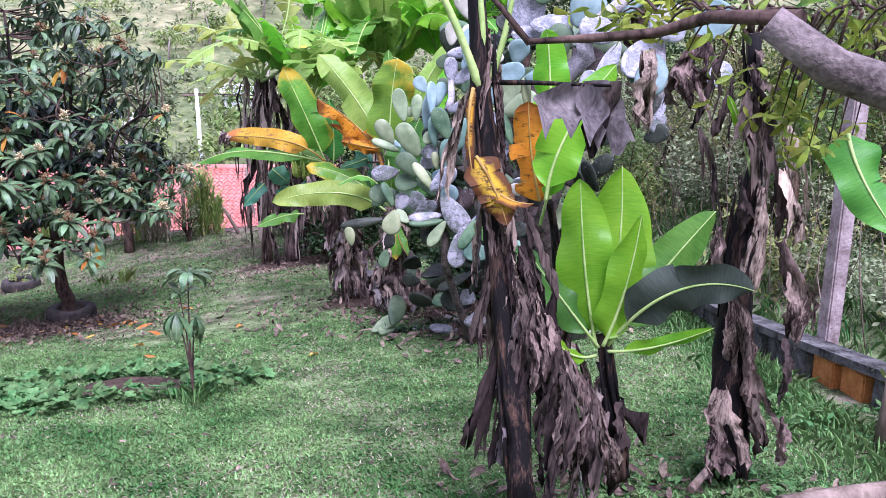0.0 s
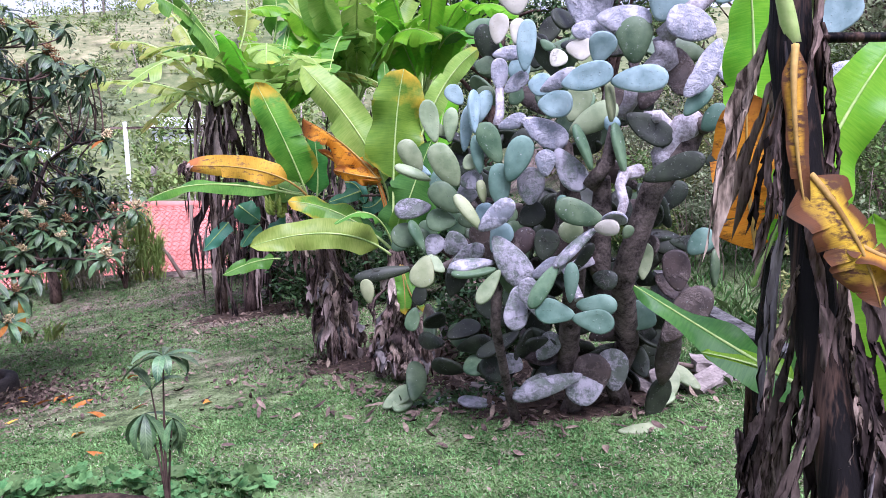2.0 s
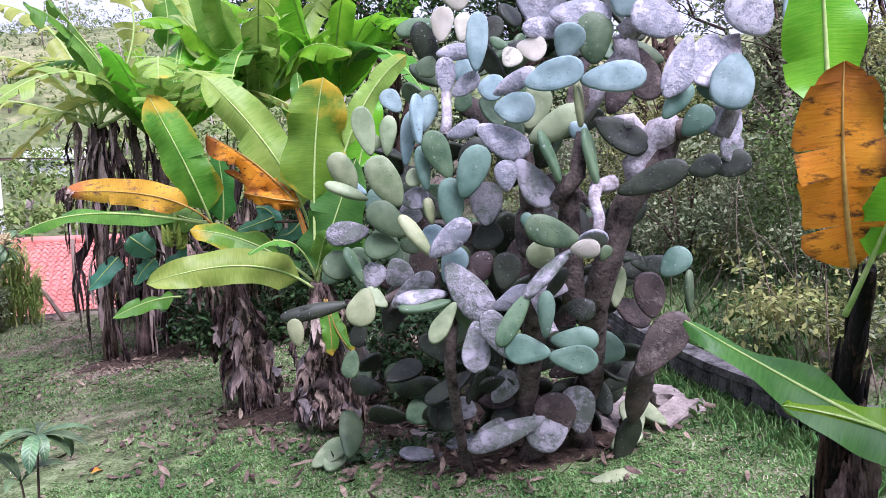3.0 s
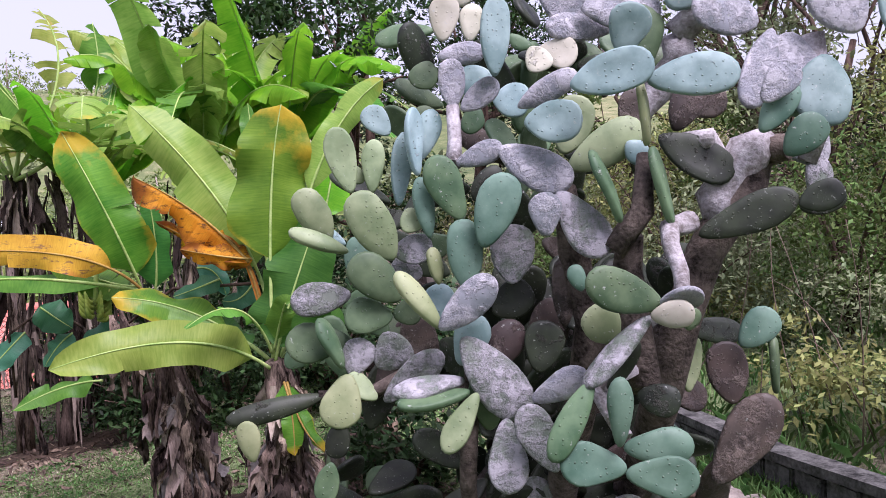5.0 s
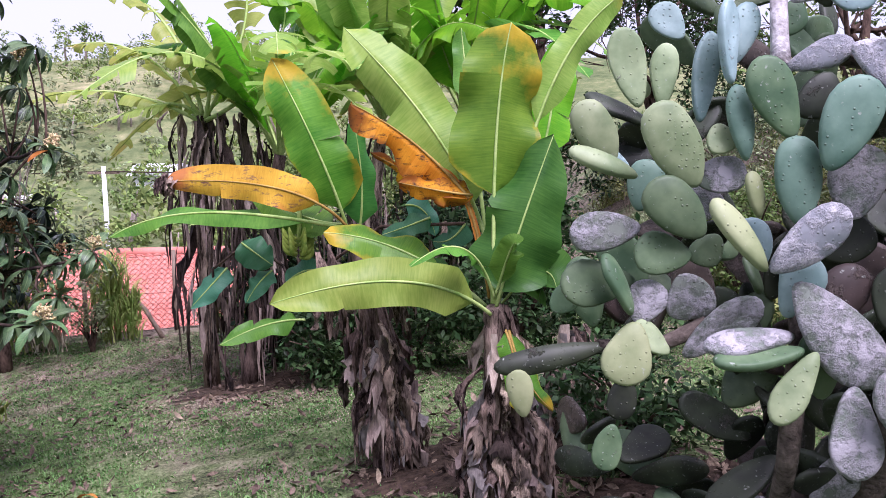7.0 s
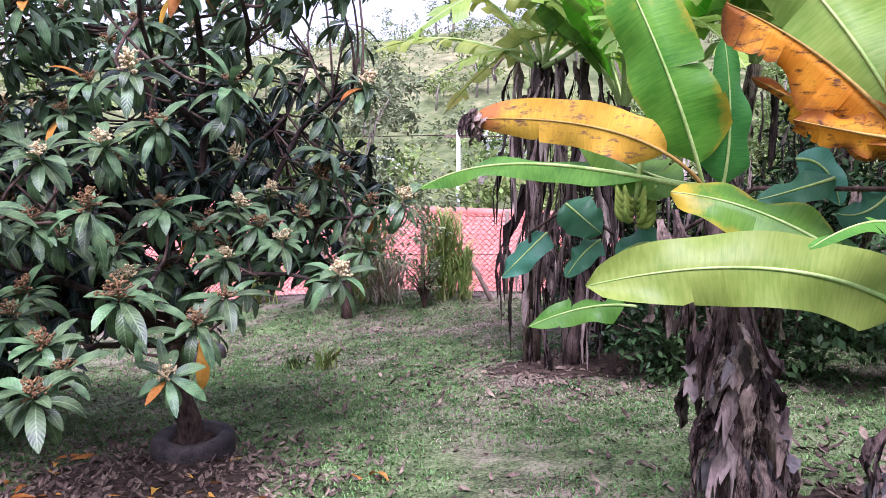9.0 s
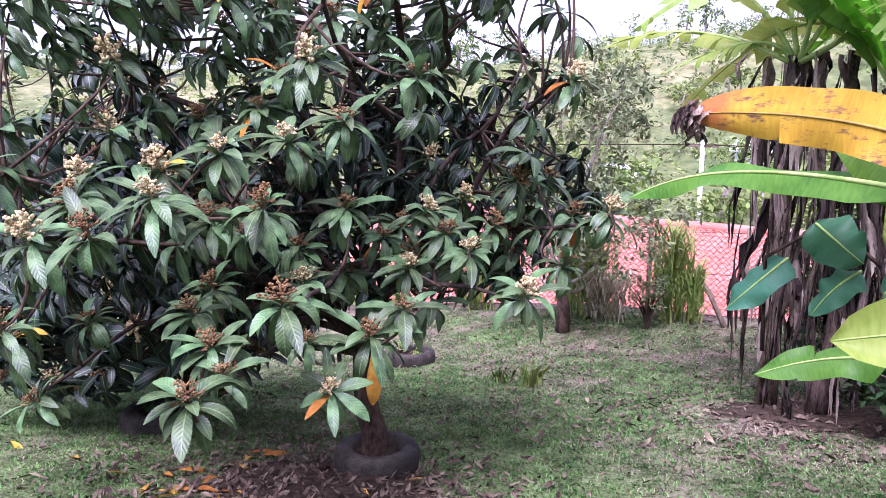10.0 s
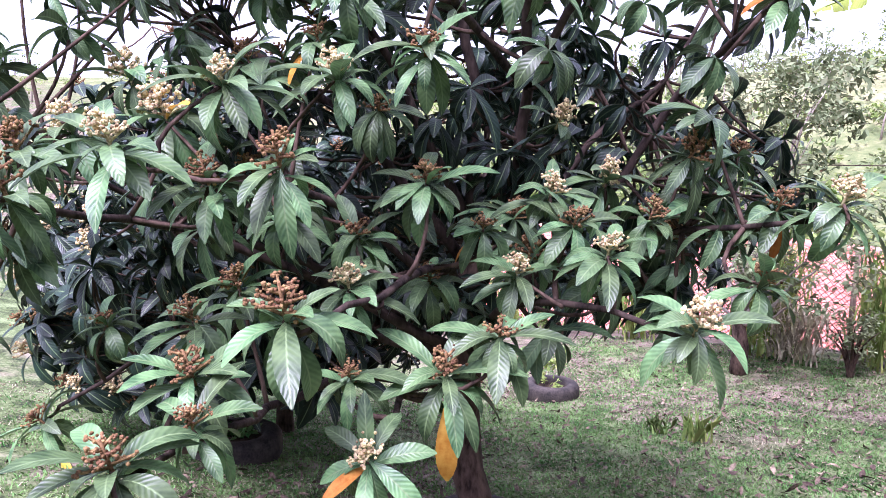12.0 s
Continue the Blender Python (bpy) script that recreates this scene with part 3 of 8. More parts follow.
def cactus_pad(plant, a, b, width, kind="green", turn=0.0, front=(-0.25, -0.95, 0.2), thick=None):
    """A fleshy pad from its joint a to its rounded tip b: obovate outline, domed faces, thick rounded rim."""
    a, b = Vector(a), Vector(b)
    ax = b - a
    ln = ax.length
    ax.normalize()
    fr = Vector(front)
    nn = Matrix.Rotation(turn, 3, ax) @ (fr - ax * fr.dot(ax)).normalized()
    side = ax.cross(nn)
    th = thick or min(0.016, 0.045 * ln + 0.004)
    bm = bmesh.new()
    N, rings = 22, []
    seed = a.x * 3.1 + a.z * 7.7
    curl = 0.09 * ln * math.sin(seed * 5)
    for lv, (sc, h) in enumerate(((0.0, 1.0), (0.5, 1.0), (0.9, 0.92), (0.98, 0.55), (1.0, 0.0), (0.98, -0.55), (0.9, -0.92), (0.5, -1.0), (0.0, -1.0))):
        ring = []
        for k in range(1 if sc == 0 else N):
            an = 2 * math.pi * k / N
            y = -math.cos(an)
            x = math.sin(an) * (0.76 + 0.24 * y) * (1 + 0.04 * math.sin(3 * an + seed) + 0.02 * math.sin(5 * an - seed))
            u, v = sc * x * width / 2 * 1.16, sc * y * ln / 2
            pos = (a + b) / 2 + ax * v + side * u + nn * (h * th + curl * ((u / (width / 2 + 1e-6)) ** 2 + (v / (ln / 2)) ** 2 - 0.5) * 0.6)
            ring.append(bm.verts.new(pos))
        rings.append(ring)
    for r0, r1 in zip(rings, rings[1:]):
        for k in range(N):
            q = [r0[k % len(r0)], r0[(k + 1) % len(r0)], r1[(k + 1) % len(r1)], r1[k % len(r1)]]
            q = list(dict.fromkeys(q))
            f = bm.faces.new(q)
            f.smooth = True
    bmesh.ops.recalc_face_normals(bm, faces=bm.faces)
    return part("pad", bm, PAD[kind], plant)


def leaf_shape(length, width, rng, droop=0.5, fold=0.3, n=5):
    """Vertices and faces of a pointed, folded leaf along +x that droops at its tip."""
    vs, fs = [], []
    z = 0.0
    x = 0.0
    ang = rng.uniform(-0.1, 0.2)
    for i in range(n + 1):
        s = i / n
        w = width * 0.5 * max(0.0, math.sin(math.pi * (0.02 + 0.96 * s) ** 1.3)) ** 0.8 + 0.001 if i < n else 0.004
        vs += [(x, -w * math.cos(fold), z + w * math.sin(fold)), (x, 0, z), (x, w * math.cos(fold), z + w * math.sin(fold))]
        if i:
            k = 3 * i
            fs += [(k - 3, k - 2, k + 1, k), (k - 2, k - 1, k + 2, k + 1)]
        x += length / n * math.cos(ang)
        z += length / n * math.sin(ang)
        ang -= droop / n * 2
    return np.array(vs), fs


def leaf_uv(count):
    return [(0.5 * (k % 3), (k // 3) / (count / 3 - 1)) for k in range(count)]


def axes(axis, spin):
    q = Vector((0, 0, 1)).rotation_difference(Vector(axis).normalized())
    return q.to_matrix() @ Matrix.Rotation(spin, 3, "Z")


LEAF_BANK = [leaf_shape(random.uniform(0.24, 0.33), random.uniform(0.064, 0.082), random, random.uniform(0.2, 1.1), random.uniform(0.1, 0.4), 8) for _ in range(8)]
LEAF_MESH = []
for lv_, lf_ in LEAF_BANK:
    mm = raw_mesh("loquat_leaf", lv_, lf_, True, leaf_uv(len(lv_)))
    mm.materials.append(LOQUATLEAF)
    LEAF_MESH.append(mm)
OLD_MESH = LEAF_MESH[2].copy()
OLD_MESH.materials.clear()
OLD_MESH.materials.append(FALLEN)


def panicle_mesh(rng, paint, arms=11, tall=0.09, bud=0.006):
    """A branched flower head: short woolly arms set with clustered buds."""
    bm = bmesh.new()
    tube(bm, [(0, 0, -0.03), (0, 0, tall)], [0.007, 0.004], 5)
    for k in range(arms):
        q, az = (k + 0.5) / arms, 2.4 * k + rng.gauss(0, 0.3)
        reach = 0.058 * (1 - 0.7 * q) + 0.012
        foot = Vector((0, 0, tall * q * 0.85))
        tip = foot + Vector((math.cos(az) * reach, math.sin(az) * reach, reach * rng.uniform(0.1, 0.6)))
        tube(bm, [foot, tip], [0.005, 0.004], 4)
        for m in range(8):
            g = foot.lerp(tip, rng.uniform(0.35, 1.08)) + Vector((rng.gauss(0, 0.008), rng.gauss(0, 0.008), rng.gauss(0.003, 0.007)))
            bmesh.ops.create_icosphere(bm, subdivisions=1, radius=bud * rng.uniform(0.65, 1.2), matrix=Matrix.Translation(g))
    me = bpy.data.meshes.new("flower_head")
    bm.to_mesh(me)
    bm.free()
    me.materials.append(paint)
    return me


PANICLES = [panicle_mesh(random, BLOSSOM, 11, 0.1, 0.007), panicle_mesh(random, RUST), panicle_mesh(random, RUST, 9, 0.08), panicle_mesh(random, BLOSSOM, 13, 0.13, 0.0085), panicle_mesh(random, RUST, 8, 0.06)]


def place_child(name, me, parent, p, rot, scale=1.0):
    ob = new(name, me)
    ob.parent = parent
    ob.matrix_basis = Matrix.LocRotScale(Vector(p), rot.to_quaternion(), Vector((scale, scale, scale)))
    return ob


def whorl_near(tree, p, axis, rng, flower=None, size=1.0):
    """A leaf rosette at a twig's end, each leaf a piece of its own round the flower head."""
    k = rng.randrange(len(PANICLES)) if flower is None else flower
    rot = axes(axis, rng.uniform(0, 6.28))
    head = place_child("flower_head", PANICLES[k], tree, p, rot, size * rng.uniform(0.85, 1.15))
    tagged(head, kind="stuff")
    n = rng.randint(14, 19)
    for i in range(n):
        az = 2.4 * i + rng.gauss(0, 0.2)
        up = 0.85 - 1.75 * (i / n) + rng.gauss(0, 0.22)
        m = rot @ Matrix.Rotation(az, 3, "Z") @ Matrix.Rotation(-up, 3, "Y")
        old = rng.random() < 0.015
        pos = Vector(p) - rot.col[2] * rng.uniform(0, 0.05)
        ob = new("leaf", OLD_MESH if old else LEAF_MESH[rng.randrange(len(LEAF_MESH))])
        ob.parent = tree
        s = size * rng.uniform(0.6, 0.98)
        ob.matrix_basis = Matrix.LocRotScale(pos, m.to_quaternion(), Vector((s, s, s)))


def whorls_far(tree, spots, rng, paint, name="crown", size=1.0, leaves=(7, 11)):
    """The rest of a crown: rosettes joined into one mesh."""
    V, Fc, off, uvs = [], [], 0, []
    for p, axis in spots:
        rot = axes(axis, rng.uniform(0, 6.28))
        n = rng.randint(*leaves)
        for i in range(n):
            m = np.array(rot @ Matrix.Rotation(2 * math.pi * i / n + rng.gauss(0, 0.25), 3, "Z") @ Matrix.Rotation(-rng.uniform(-1.05, 0.6), 3, "Y"))
            lv, lf = LEAF_BANK[rng.randrange(len(LEAF_BANK))]
            V.append((lv * size * rng.uniform(0.7, 1.2)) @ m.T + np.array(p))
            uvs += leaf_uv(len(lv))
            Fc += [tuple(q + off for q in f) for f in lf]
            off += len(lv)
    return tagged(mesh_part(name, raw_mesh(name, np.concatenate(V), Fc, True, uvs), paint, tree), kind="stuff")


def leaf_cloud(name, parent, blobs, paint, size, seed, flat=0.5, aspect=0.45, shell=0.5):
    """Many small pointed leaves, drawn together in uneven clumps. blobs: centre, radii, count."""
    g = np.random.default_rng(seed)
    C = []
    for (cx, cy, cz), (rx, ry, rz), n in blobs:
        k = max(4, n // 60)
        d = g.normal(size=(k, 3))
        d /= np.linalg.norm(d, axis=1)[:, None]
        hubs = d * (shell + (1 - shell) * g.random((k, 1)))
        q = hubs[g.integers(0, k, n)] + g.normal(size=(n, 3)) * 0.16
        C.append(q * (rx, ry, rz) + (cx, cy, cz))
    C = np.concatenate(C)
    n = len(C)
    a = g.uniform(0, 6.28, n)
    tilt = g.normal(0, 0.6, n) - 0.2
    d = np.stack([np.cos(a) * np.cos(tilt), np.sin(a) * np.cos(tilt), np.sin(tilt)], 1)
    s = np.cross(d, np.stack([g.normal(0, flat, n), g.normal(0, flat, n), np.ones(n)], 1))
    s /= np.linalg.norm(s, axis=1)[:, None]
    L = (size * g.uniform(0.6, 1.3, n))[:, None]
    nrm = np.cross(s, d)
    V = np.stack([C, C + d * L * 0.5 + s * L * aspect * 0.5 + nrm * L * 0.06, C + d * L, C + d * L * 0.5 - s * L * aspect * 0.5 + nrm * L * 0.06], 1).reshape(-1, 3)
    me = bpy.data.meshes.new(name)
    me.vertices.add(4 * n)
    me.vertices.foreach_set("co", V.ravel())
    me.loops.add(4 * n)
    me.loops.foreach_set("vertex_index", np.arange(4 * n))
    me.polygons.add(n)
    me.polygons.foreach_set("loop_start", np.arange(0, 4 * n, 4))
    me.update()
    me.validate()
    ob = mesh_part(name, me, paint, parent)
    return tagged(ob, kind="stuff")


def blades(name, roots, tall, wide, paint, seed, lean=0.5, parent=None):
    """Grass: one curved pointed blade of three faces at every root."""
    g = np.random.default_rng(seed)
    R0 = np.array(roots)
    n = len(R0)
    a = g.uniform(0, 6.28, n)
    h = (g.uniform(*tall, n))[:, None]
    o = np.stack([np.cos(a), np.sin(a), np.zeros(n)], 1)
    s = np.stack([-np.sin(a), np.cos(a), np.zeros(n)], 1) * (g.uniform(*wide, n))[:, None] * 0.5
    ln = (g.uniform(0.1, 1.0, n) * lean)[:, None]
    up = np.array([0, 0, 1.0])
    m1 = R0 + up * h * 0.55 + o * h * ln * 0.35
    tip = R0 + up * h * (1 - 0.35 * ln) + o * h * ln
    V = np.stack([R0 - s, R0 + s, m1 + s * 0.8, tip, m1 - s * 0.8], 1).reshape(-1, 3)
    me = bpy.data.meshes.new(name)
    me.vertices.add(5 * n)
    me.vertices.foreach_set("co", V.ravel())
    k = np.arange(n)[:, None] * 5
    me.loops.add(5 * n)
    me.loops.foreach_set("vertex_index", (k + np.array([0, 1, 2, 3, 4])).ravel())
    me.polygons.add(n)
    me.polygons.foreach_set("loop_start", np.arange(0, 5 * n, 5))
    me.update()
    return mesh_part(name, me, paint, parent)


# ---- the fence end of the garden: neighbour's roof, wire fence, canes ----
def tiled_roof(house, x0, x1, y_eave, z_eave, y_ridge, z_ridge, pitch_x=0.21, rows=22):
    """Clay tiles in courses: each course a scalloped strip that laps over the one below."""
    bm = bmesh.new()
    ncol = int((x1 - x0) / pitch_x)
    prof = [(0.0, 0.0), (0.22, 0.045), (0.5, 0.062), (0.78, 0.045), (1.0, 0.0)]
    for r in range(rows):
        s0, s1 = r / rows, (r + 1.12) / rows
        lift = 0.03
        front, back, low = [], [], []
        for c in range(ncol):
            for px_, pz in prof[:-1] if c < ncol - 1 else prof:
                x = x0 + (c + px_) * pitch_x
                y0, z0 = y_eave + (y_ridge - y_eave) * s0, z_eave + (z_ridge - z_eave) * s0
                y1, z1 = y_eave + (y_ridge - y_eave) * s1, z_eave + (z_ridge - z_eave) * s1
                front.append(bm.verts.new((x, y0, z0 + pz + lift)))
                back.append(bm.verts.new((x, y1, z1 + pz)))
                low.append(bm.verts.new((x, y0, z0 + pz - 0.02)))
        for i in range(len(front) - 1):
            bm.faces.new((front[i], front[i + 1], back[i + 1], back[i]))
            bm.faces.new((low[i], low[i + 1], front[i + 1], front[i]))
    return part("roof_tiles", bm, TILE, house, "faded red clay tiles in courses")


def box(bm, x0, x1, y0, y1, z0, z1, bevel=0.0):
    r = bmesh.ops.create_cube(bm, size=1.0, matrix=Matrix.Translation(((x0 + x1) / 2, (y0 + y1) / 2, (z0 + z1) / 2)) @ Matrix.Diagonal((x1 - x0, y1 - y0, z1 - z0, 1)))
    if bevel:
        es = {e for v in r["verts"] for e in v.link_edges}
        bmesh.ops.bevel(bm, geom=list(es), offset=bevel, segments=2, affect="EDGES")


house = thing("house", "low neighbouring house with a faded red clay tile roof", "house", at=(0, 0, 0))
RX0, RX1, RYE, RZE, RYR, RZR = -16.5, -3.0, 20.6, -3.75, 24.0, -1.72
tiled_roof(house, RX0, RX1, RYE, RZE, RYR, RZR)
tiled_roof(house, RX0, RX1, 2 * RYR - RYE, RZE, RYR, RZR).name = "back_roof_tiles"
bm = bmesh.new()
tube(bm, [(RX0 - 0.05, RYR, RZR + 0.03), (RX1 + 0.05, RYR, RZR + 0.03)], [0.12, 0.12], 10)
part("ridge_cap", bm, TILE, house, "row of rounded ridge tiles")
bm = bmesh.new()
box(bm, RX0 + 0.4, RX1 - 0.4, RYE + 0.6, 2 * RYR - RYE - 0.6, -7.5, RZE + 0.25, 0.02)
part("wall", bm, PLASTER, house, "pale plastered wall")

fence = thing("wire_fence", "rusty chain-link wire fence on thin leaning posts", "fence", at=(0, 0, 0))
FY = 18.3
for fx in (-13.8, -11.6, -9.3, -7.6, -6.2, -4.65, -2.4):
    z0 = height(fx, FY)
    bm = bmesh.new()
    tube(bm, [(fx, FY, z0 - 0.3), (fx + random.uniform(-0.04, 0.04), FY, z0 + 1.45)], [0.045, 0.038], 8)
    part("post", bm, WOOD, fence)
bm = bmesh.new()
for k in range(-14, 125):
    x = -13.8 + k * 0.1
    for d in (1, -1):
        a, e = (x, x + 1.35) if d > 0 else (x + 1.35, x)
        if max(a, e) > -2.4 or min(a, e) < -13.8:
            continue
        zb = height((a + e) / 2, FY) + 0.02
        tube(bm, [(a, FY - 0.002 * d, zb), (e, FY - 0.002 * d, zb + 1.35)], [0.0045, 0.0045], 3, False)
for h_ in (0.03, 0.7, 1.37):
    tube(bm, [(x, FY, height(x, FY) + h_) for x in np.linspace(-13.8, -2.4, 12)], [0.005] * 12, 4)
tagged(part("wire_mesh", bm, WIRE, fence, "diamond wire netting"), kind="stuff")
brace = thing("brace_pole", "dark leaning pole propped against the wire fence", "pole")
bm = bmesh.new()
tube(bm, [(-5.45, 17.95, height(-5.45, 17.9) + 0.95), (-5.05, 17.85, height(-5, 17.8) + 0.5), (-4.72, 17.7, height(-4.7, 17.7) - 0.05)], [0.035, 0.04, 0.045], 7)
part("pole", bm, WOOD, brace)


def cane_tuft(x, y, tall, count, seed, spread_=0.3, paint=None, label="clump of tall yellow-green cane leaves by the wire fence"):
    rng = random.Random(seed)
    paint = paint or CANE
    th = thing("cane_clump", label, "grass clump", "canes at the fence", (x, y, height(x, y)))
    for _ in range(3):
        bm = bmesh.new()
        dx, dy = rng.gauss(0, spread_ * 0.3), rng.gauss(0, 0.1)
        tube(bm, [(dx, dy, -0.05), (dx * 1.4, dy, tall * 0.4), (dx * 2.2, dy, tall * 0.75)], [0.016, 0.013, 0.006], 5)
        part("cane", bm, paint, th)
    V, Fc = [], []
    for k in range(2 * count):
        p = Vector((rng.gauss(0, spread_ * 0.45), rng.gauss(0, 0.1), rng.uniform(0.0, tall * 0.6)))
        a = rng.uniform(0, 6.28)
        o_ = Vector((math.cos(a), math.sin(a), 0))
        ln = rng.uniform(0.3, 0.6) * tall * 0.7
        w = Vector((-math.sin(a), math.cos(a), 0)) * rng.uniform(0.012, 0.022)
        for i, c in enumerate(bend(p, p + o_ * ln * 0.25 + Vector((0, 0, ln * 0.55)), p + o_ * ln * 0.75 + Vector((0, 0, ln * 0.6)), 5)):
            V += [c - w * (1 - i / 5.5), c + w * (1 - i / 5.5)]
            if i:
                n_ = len(V)
                Fc.append((n_ - 4, n_ - 3, n_ - 1, n_ - 2))
    tagged(mesh_part("cane_foliage", raw_mesh("cane_foliage", V, Fc), paint, th), kind="stuff")


cane_tuft(-6.95, 17.5, 2.0, 260, 5, 0.5)
cane_tuft(-6.5, 17.3, 1.1, 160, 9, 0.45, STRAW, "clump of dry straw-coloured cane leaves by the wire fence")
cane_tuft(-5.62, 17.75, 2.0, 200, 6, 0.3)
cane_tuft(-5.25, 17.8, 1.3, 70, 10, 0.14)
cane_tuft(-9.3, 17.8, 1.5, 110, 7, 0.4)
cane_tuft(-12.0, 17.6, 1.4, 110, 8, 0.4)


def bush(x, y, w, h, count, size, paint, seed, label, group=""):
    rng = random.Random(seed)
    z = height(x, y)
    th = thing("bush", label, "bush", group, (x, y, z))
    bm = bmesh.new()
    for _ in range(7):
        a = rng.uniform(0, 6.28)
        e = (math.cos(a) * w * 0.5, math.sin(a) * w * 0.5, h * rng.uniform(0.5, 0.95))
        tube(bm, bend((0, 0, -0.1), (e[0] * 0.3, e[1] * 0.3, e[2] * 0.55), e, 5), [0.03 * (1 - 0.85 * i / 5) for i in range(6)], 5)
    tagged(part("branchwork", bm, BARK, th), kind="stuff")
    leaf_cloud("foliage", th, [((0, 0, h * 0.55), (w * 0.5, w * 0.5, h * 0.48), count)], paint, size, seed)


bush(-5.72, 17.1, 0.6, 0.95, 620, 0.075, OLIVE, 21, "small grey-green bush beside the wire fence")
bush(-10.6, 17.6, 1.4, 1.1, 1400, 0.1, SCRUB, 22, "leafy green bush beside the wire fence")
bush(-13.0, 16.6, 1.6, 1.5, 1800, 0.1, SCRUB, 23, "leafy green bush beside the wire fence")
bush(-3.2, 17.2, 1.6, 1.4, 1800, 0.1, SCRUB, 24, "leafy green bush behind the banana plants")
bush(-0.6, 16.0, 2.0, 1.8, 2200, 0.1, SCRUB, 25, "leafy green bush behind the banana plants")
# undergrowth in the dark leaf paint, which carries its shade as colour
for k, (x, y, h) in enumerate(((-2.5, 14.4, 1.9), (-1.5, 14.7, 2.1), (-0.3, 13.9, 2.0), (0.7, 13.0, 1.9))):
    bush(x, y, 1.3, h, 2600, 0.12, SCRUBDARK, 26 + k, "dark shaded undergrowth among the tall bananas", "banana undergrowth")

# thicket behind the clump, likewise shaded by its leaf colour
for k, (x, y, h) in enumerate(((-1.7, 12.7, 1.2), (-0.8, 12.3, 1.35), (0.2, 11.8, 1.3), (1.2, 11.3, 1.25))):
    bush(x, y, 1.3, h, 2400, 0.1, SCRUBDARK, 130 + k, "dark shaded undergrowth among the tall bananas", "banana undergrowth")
# added bush as a dark backdrop, shade put into its leaf colour
bush(0.35, 8.8, 1.1, 0.85, 2600, 0.08, SCRUBDARK, 37, "low dark filler bush added between the cactus and the banana stumps")

# ---- distance: hill trees, power pole, far sheds ----
def far_tree(x, y, h, w, seed, paint, count=420):
    rng = random.Random(seed)
    z = height(x, y)
    th = thing("distant_tree", "distant leafy tree on the hillside", "tree", "hillside trees", (x, y, z))
    bm = bmesh.new()
    tube(bm, [(0, 0, -0.3), (rng.gauss(0, 0.1), 0, h * 0.4), (rng.gauss(0, 0.3), 0, h * 0.8)], [0.03 * h, 0.022 * h, 0.008 * h], 6)
    part("trunk", bm, BARKPALE, th)
    blobs = [((rng.gauss(0, w * 0.22), rng.gauss(0, w * 0.22), h * rng.uniform(0.45, 0.85)), (w * rng.uniform(0.2, 0.34), w * rng.uniform(0.2, 0.34), h * rng.uniform(0.14, 0.24)), count // 4) for _ in range(4)]
    leaf_cloud("crown", th, blobs, paint, 0.055 * h + 0.16, seed)


rng = random.Random(77)
for i in range(300):
    ang = radians(rng.uniform(-6, 62) if i < 250 else rng.uniform(-28, 85))
    d = rng.uniform(34, 70) if i < 150 else rng.uniform(70, 210)
    fx, fy = -d * math.sin(ang), 4 + d * math.cos(ang)
    if math.hypot(fx + 23.5, fy - 62) < 7 or math.hypot(fx + 18, fy - 46) < 3:
        continue
    far_tree(fx, fy, rng.uniform(3, 6.5), rng.uniform(4, 8.5), 300 + i, SUNNY if rng.random() < 0.65 else SCRUB, 300)
hill = thing("hill_scrub", "low scrub and bushes scattered over the far hillside", "scrub", at=(0, 0, 0))
blobs = []
for i in range(2000):
    ang, d = radians(rng.uniform(-15, 70)), 32 + 150 * rng.random() ** 1.6
    fx, fy = -d * math.sin(ang), 4 + d * math.cos(ang)
    if fy < 30 and fx > -18:
        continue
    w = rng.uniform(0.6, 1.7) * (1 + d / 120)
    blobs.append(((fx, fy, height(fx, fy) + 0.4 * w), (w, w, w * 0.7), 45))
leaf_cloud("bushes", hill, blobs[::2], SUNNY, 0.5, 35, shell=0.3)
leaf_cloud("shrubs", hill, blobs[1::2], OLIVE, 0.5, 36, shell=0.3)
PX, PY = -14.3, 46.0
power = thing("power_pole", "slim pale power pole with a crossarm beyond the roof", "pole", at=(PX, PY, 0))
zp = height(PX, PY)
bm = bmesh.new()
tube(bm, [(0, 0, zp - 0.5), (0, 0, 0.0)], [0.15, 0.11], 8)
part("pole", bm, WHITE, power)
bm = bmesh.new()
box(bm, -0.8, 0.8, -0.06, 0.06, -0.4, -0.28, 0.01)
part("crossarm", bm, WOOD, power)
for k in (-0.6, 0.0, 0.6):
    bm = bmesh.new()
    tube(bm, [(k - 34, 6, 0.1), (k - 17, 3, -0.7), (k, 0, -0.26), (k + 18, -2, -0.8), (k + 36, -4, 0.0)], [0.015] * 5, 4)
    part("cable", bm, WIRE, power)


def far_shed(x, y, w, tall, label):
    zs = height(x, y)
    shed = thing("far_shed", label, "building", "far buildings", (x, y, zs))
    bm = bmesh.new()
    box(bm, -w, w, -2, 2, -0.6, tall, 0.03)
    part("wall", bm, WHITE, shed)
    for sgn in (-1, 1):
        bm = bmesh.new()
        bm.faces.new([bm.verts.new(p) for p in ((-w - 0.4, sgn * 2.5, tall - 0.1), (w + 0.4, sgn * 2.5, tall - 0.1), (w + 0.4, 0, tall + 0.8), (-w - 0.4, 0, tall + 0.8))])
        bmesh.ops.solidify(bm, geom=bm.faces[:], thickness=0.08)
        part("roof_slope", bm, WHITE, shed)
    for k in (-0.55, 0.1, 0.6):
        bm = bmesh.new()
        box(bm, k * w - 0.4, k * w + 0.4, -2.06, -2.003, tall * 0.4, tall * 0.75, 0.01)
        part("window", bm, RUBBER, shed, "dark window")


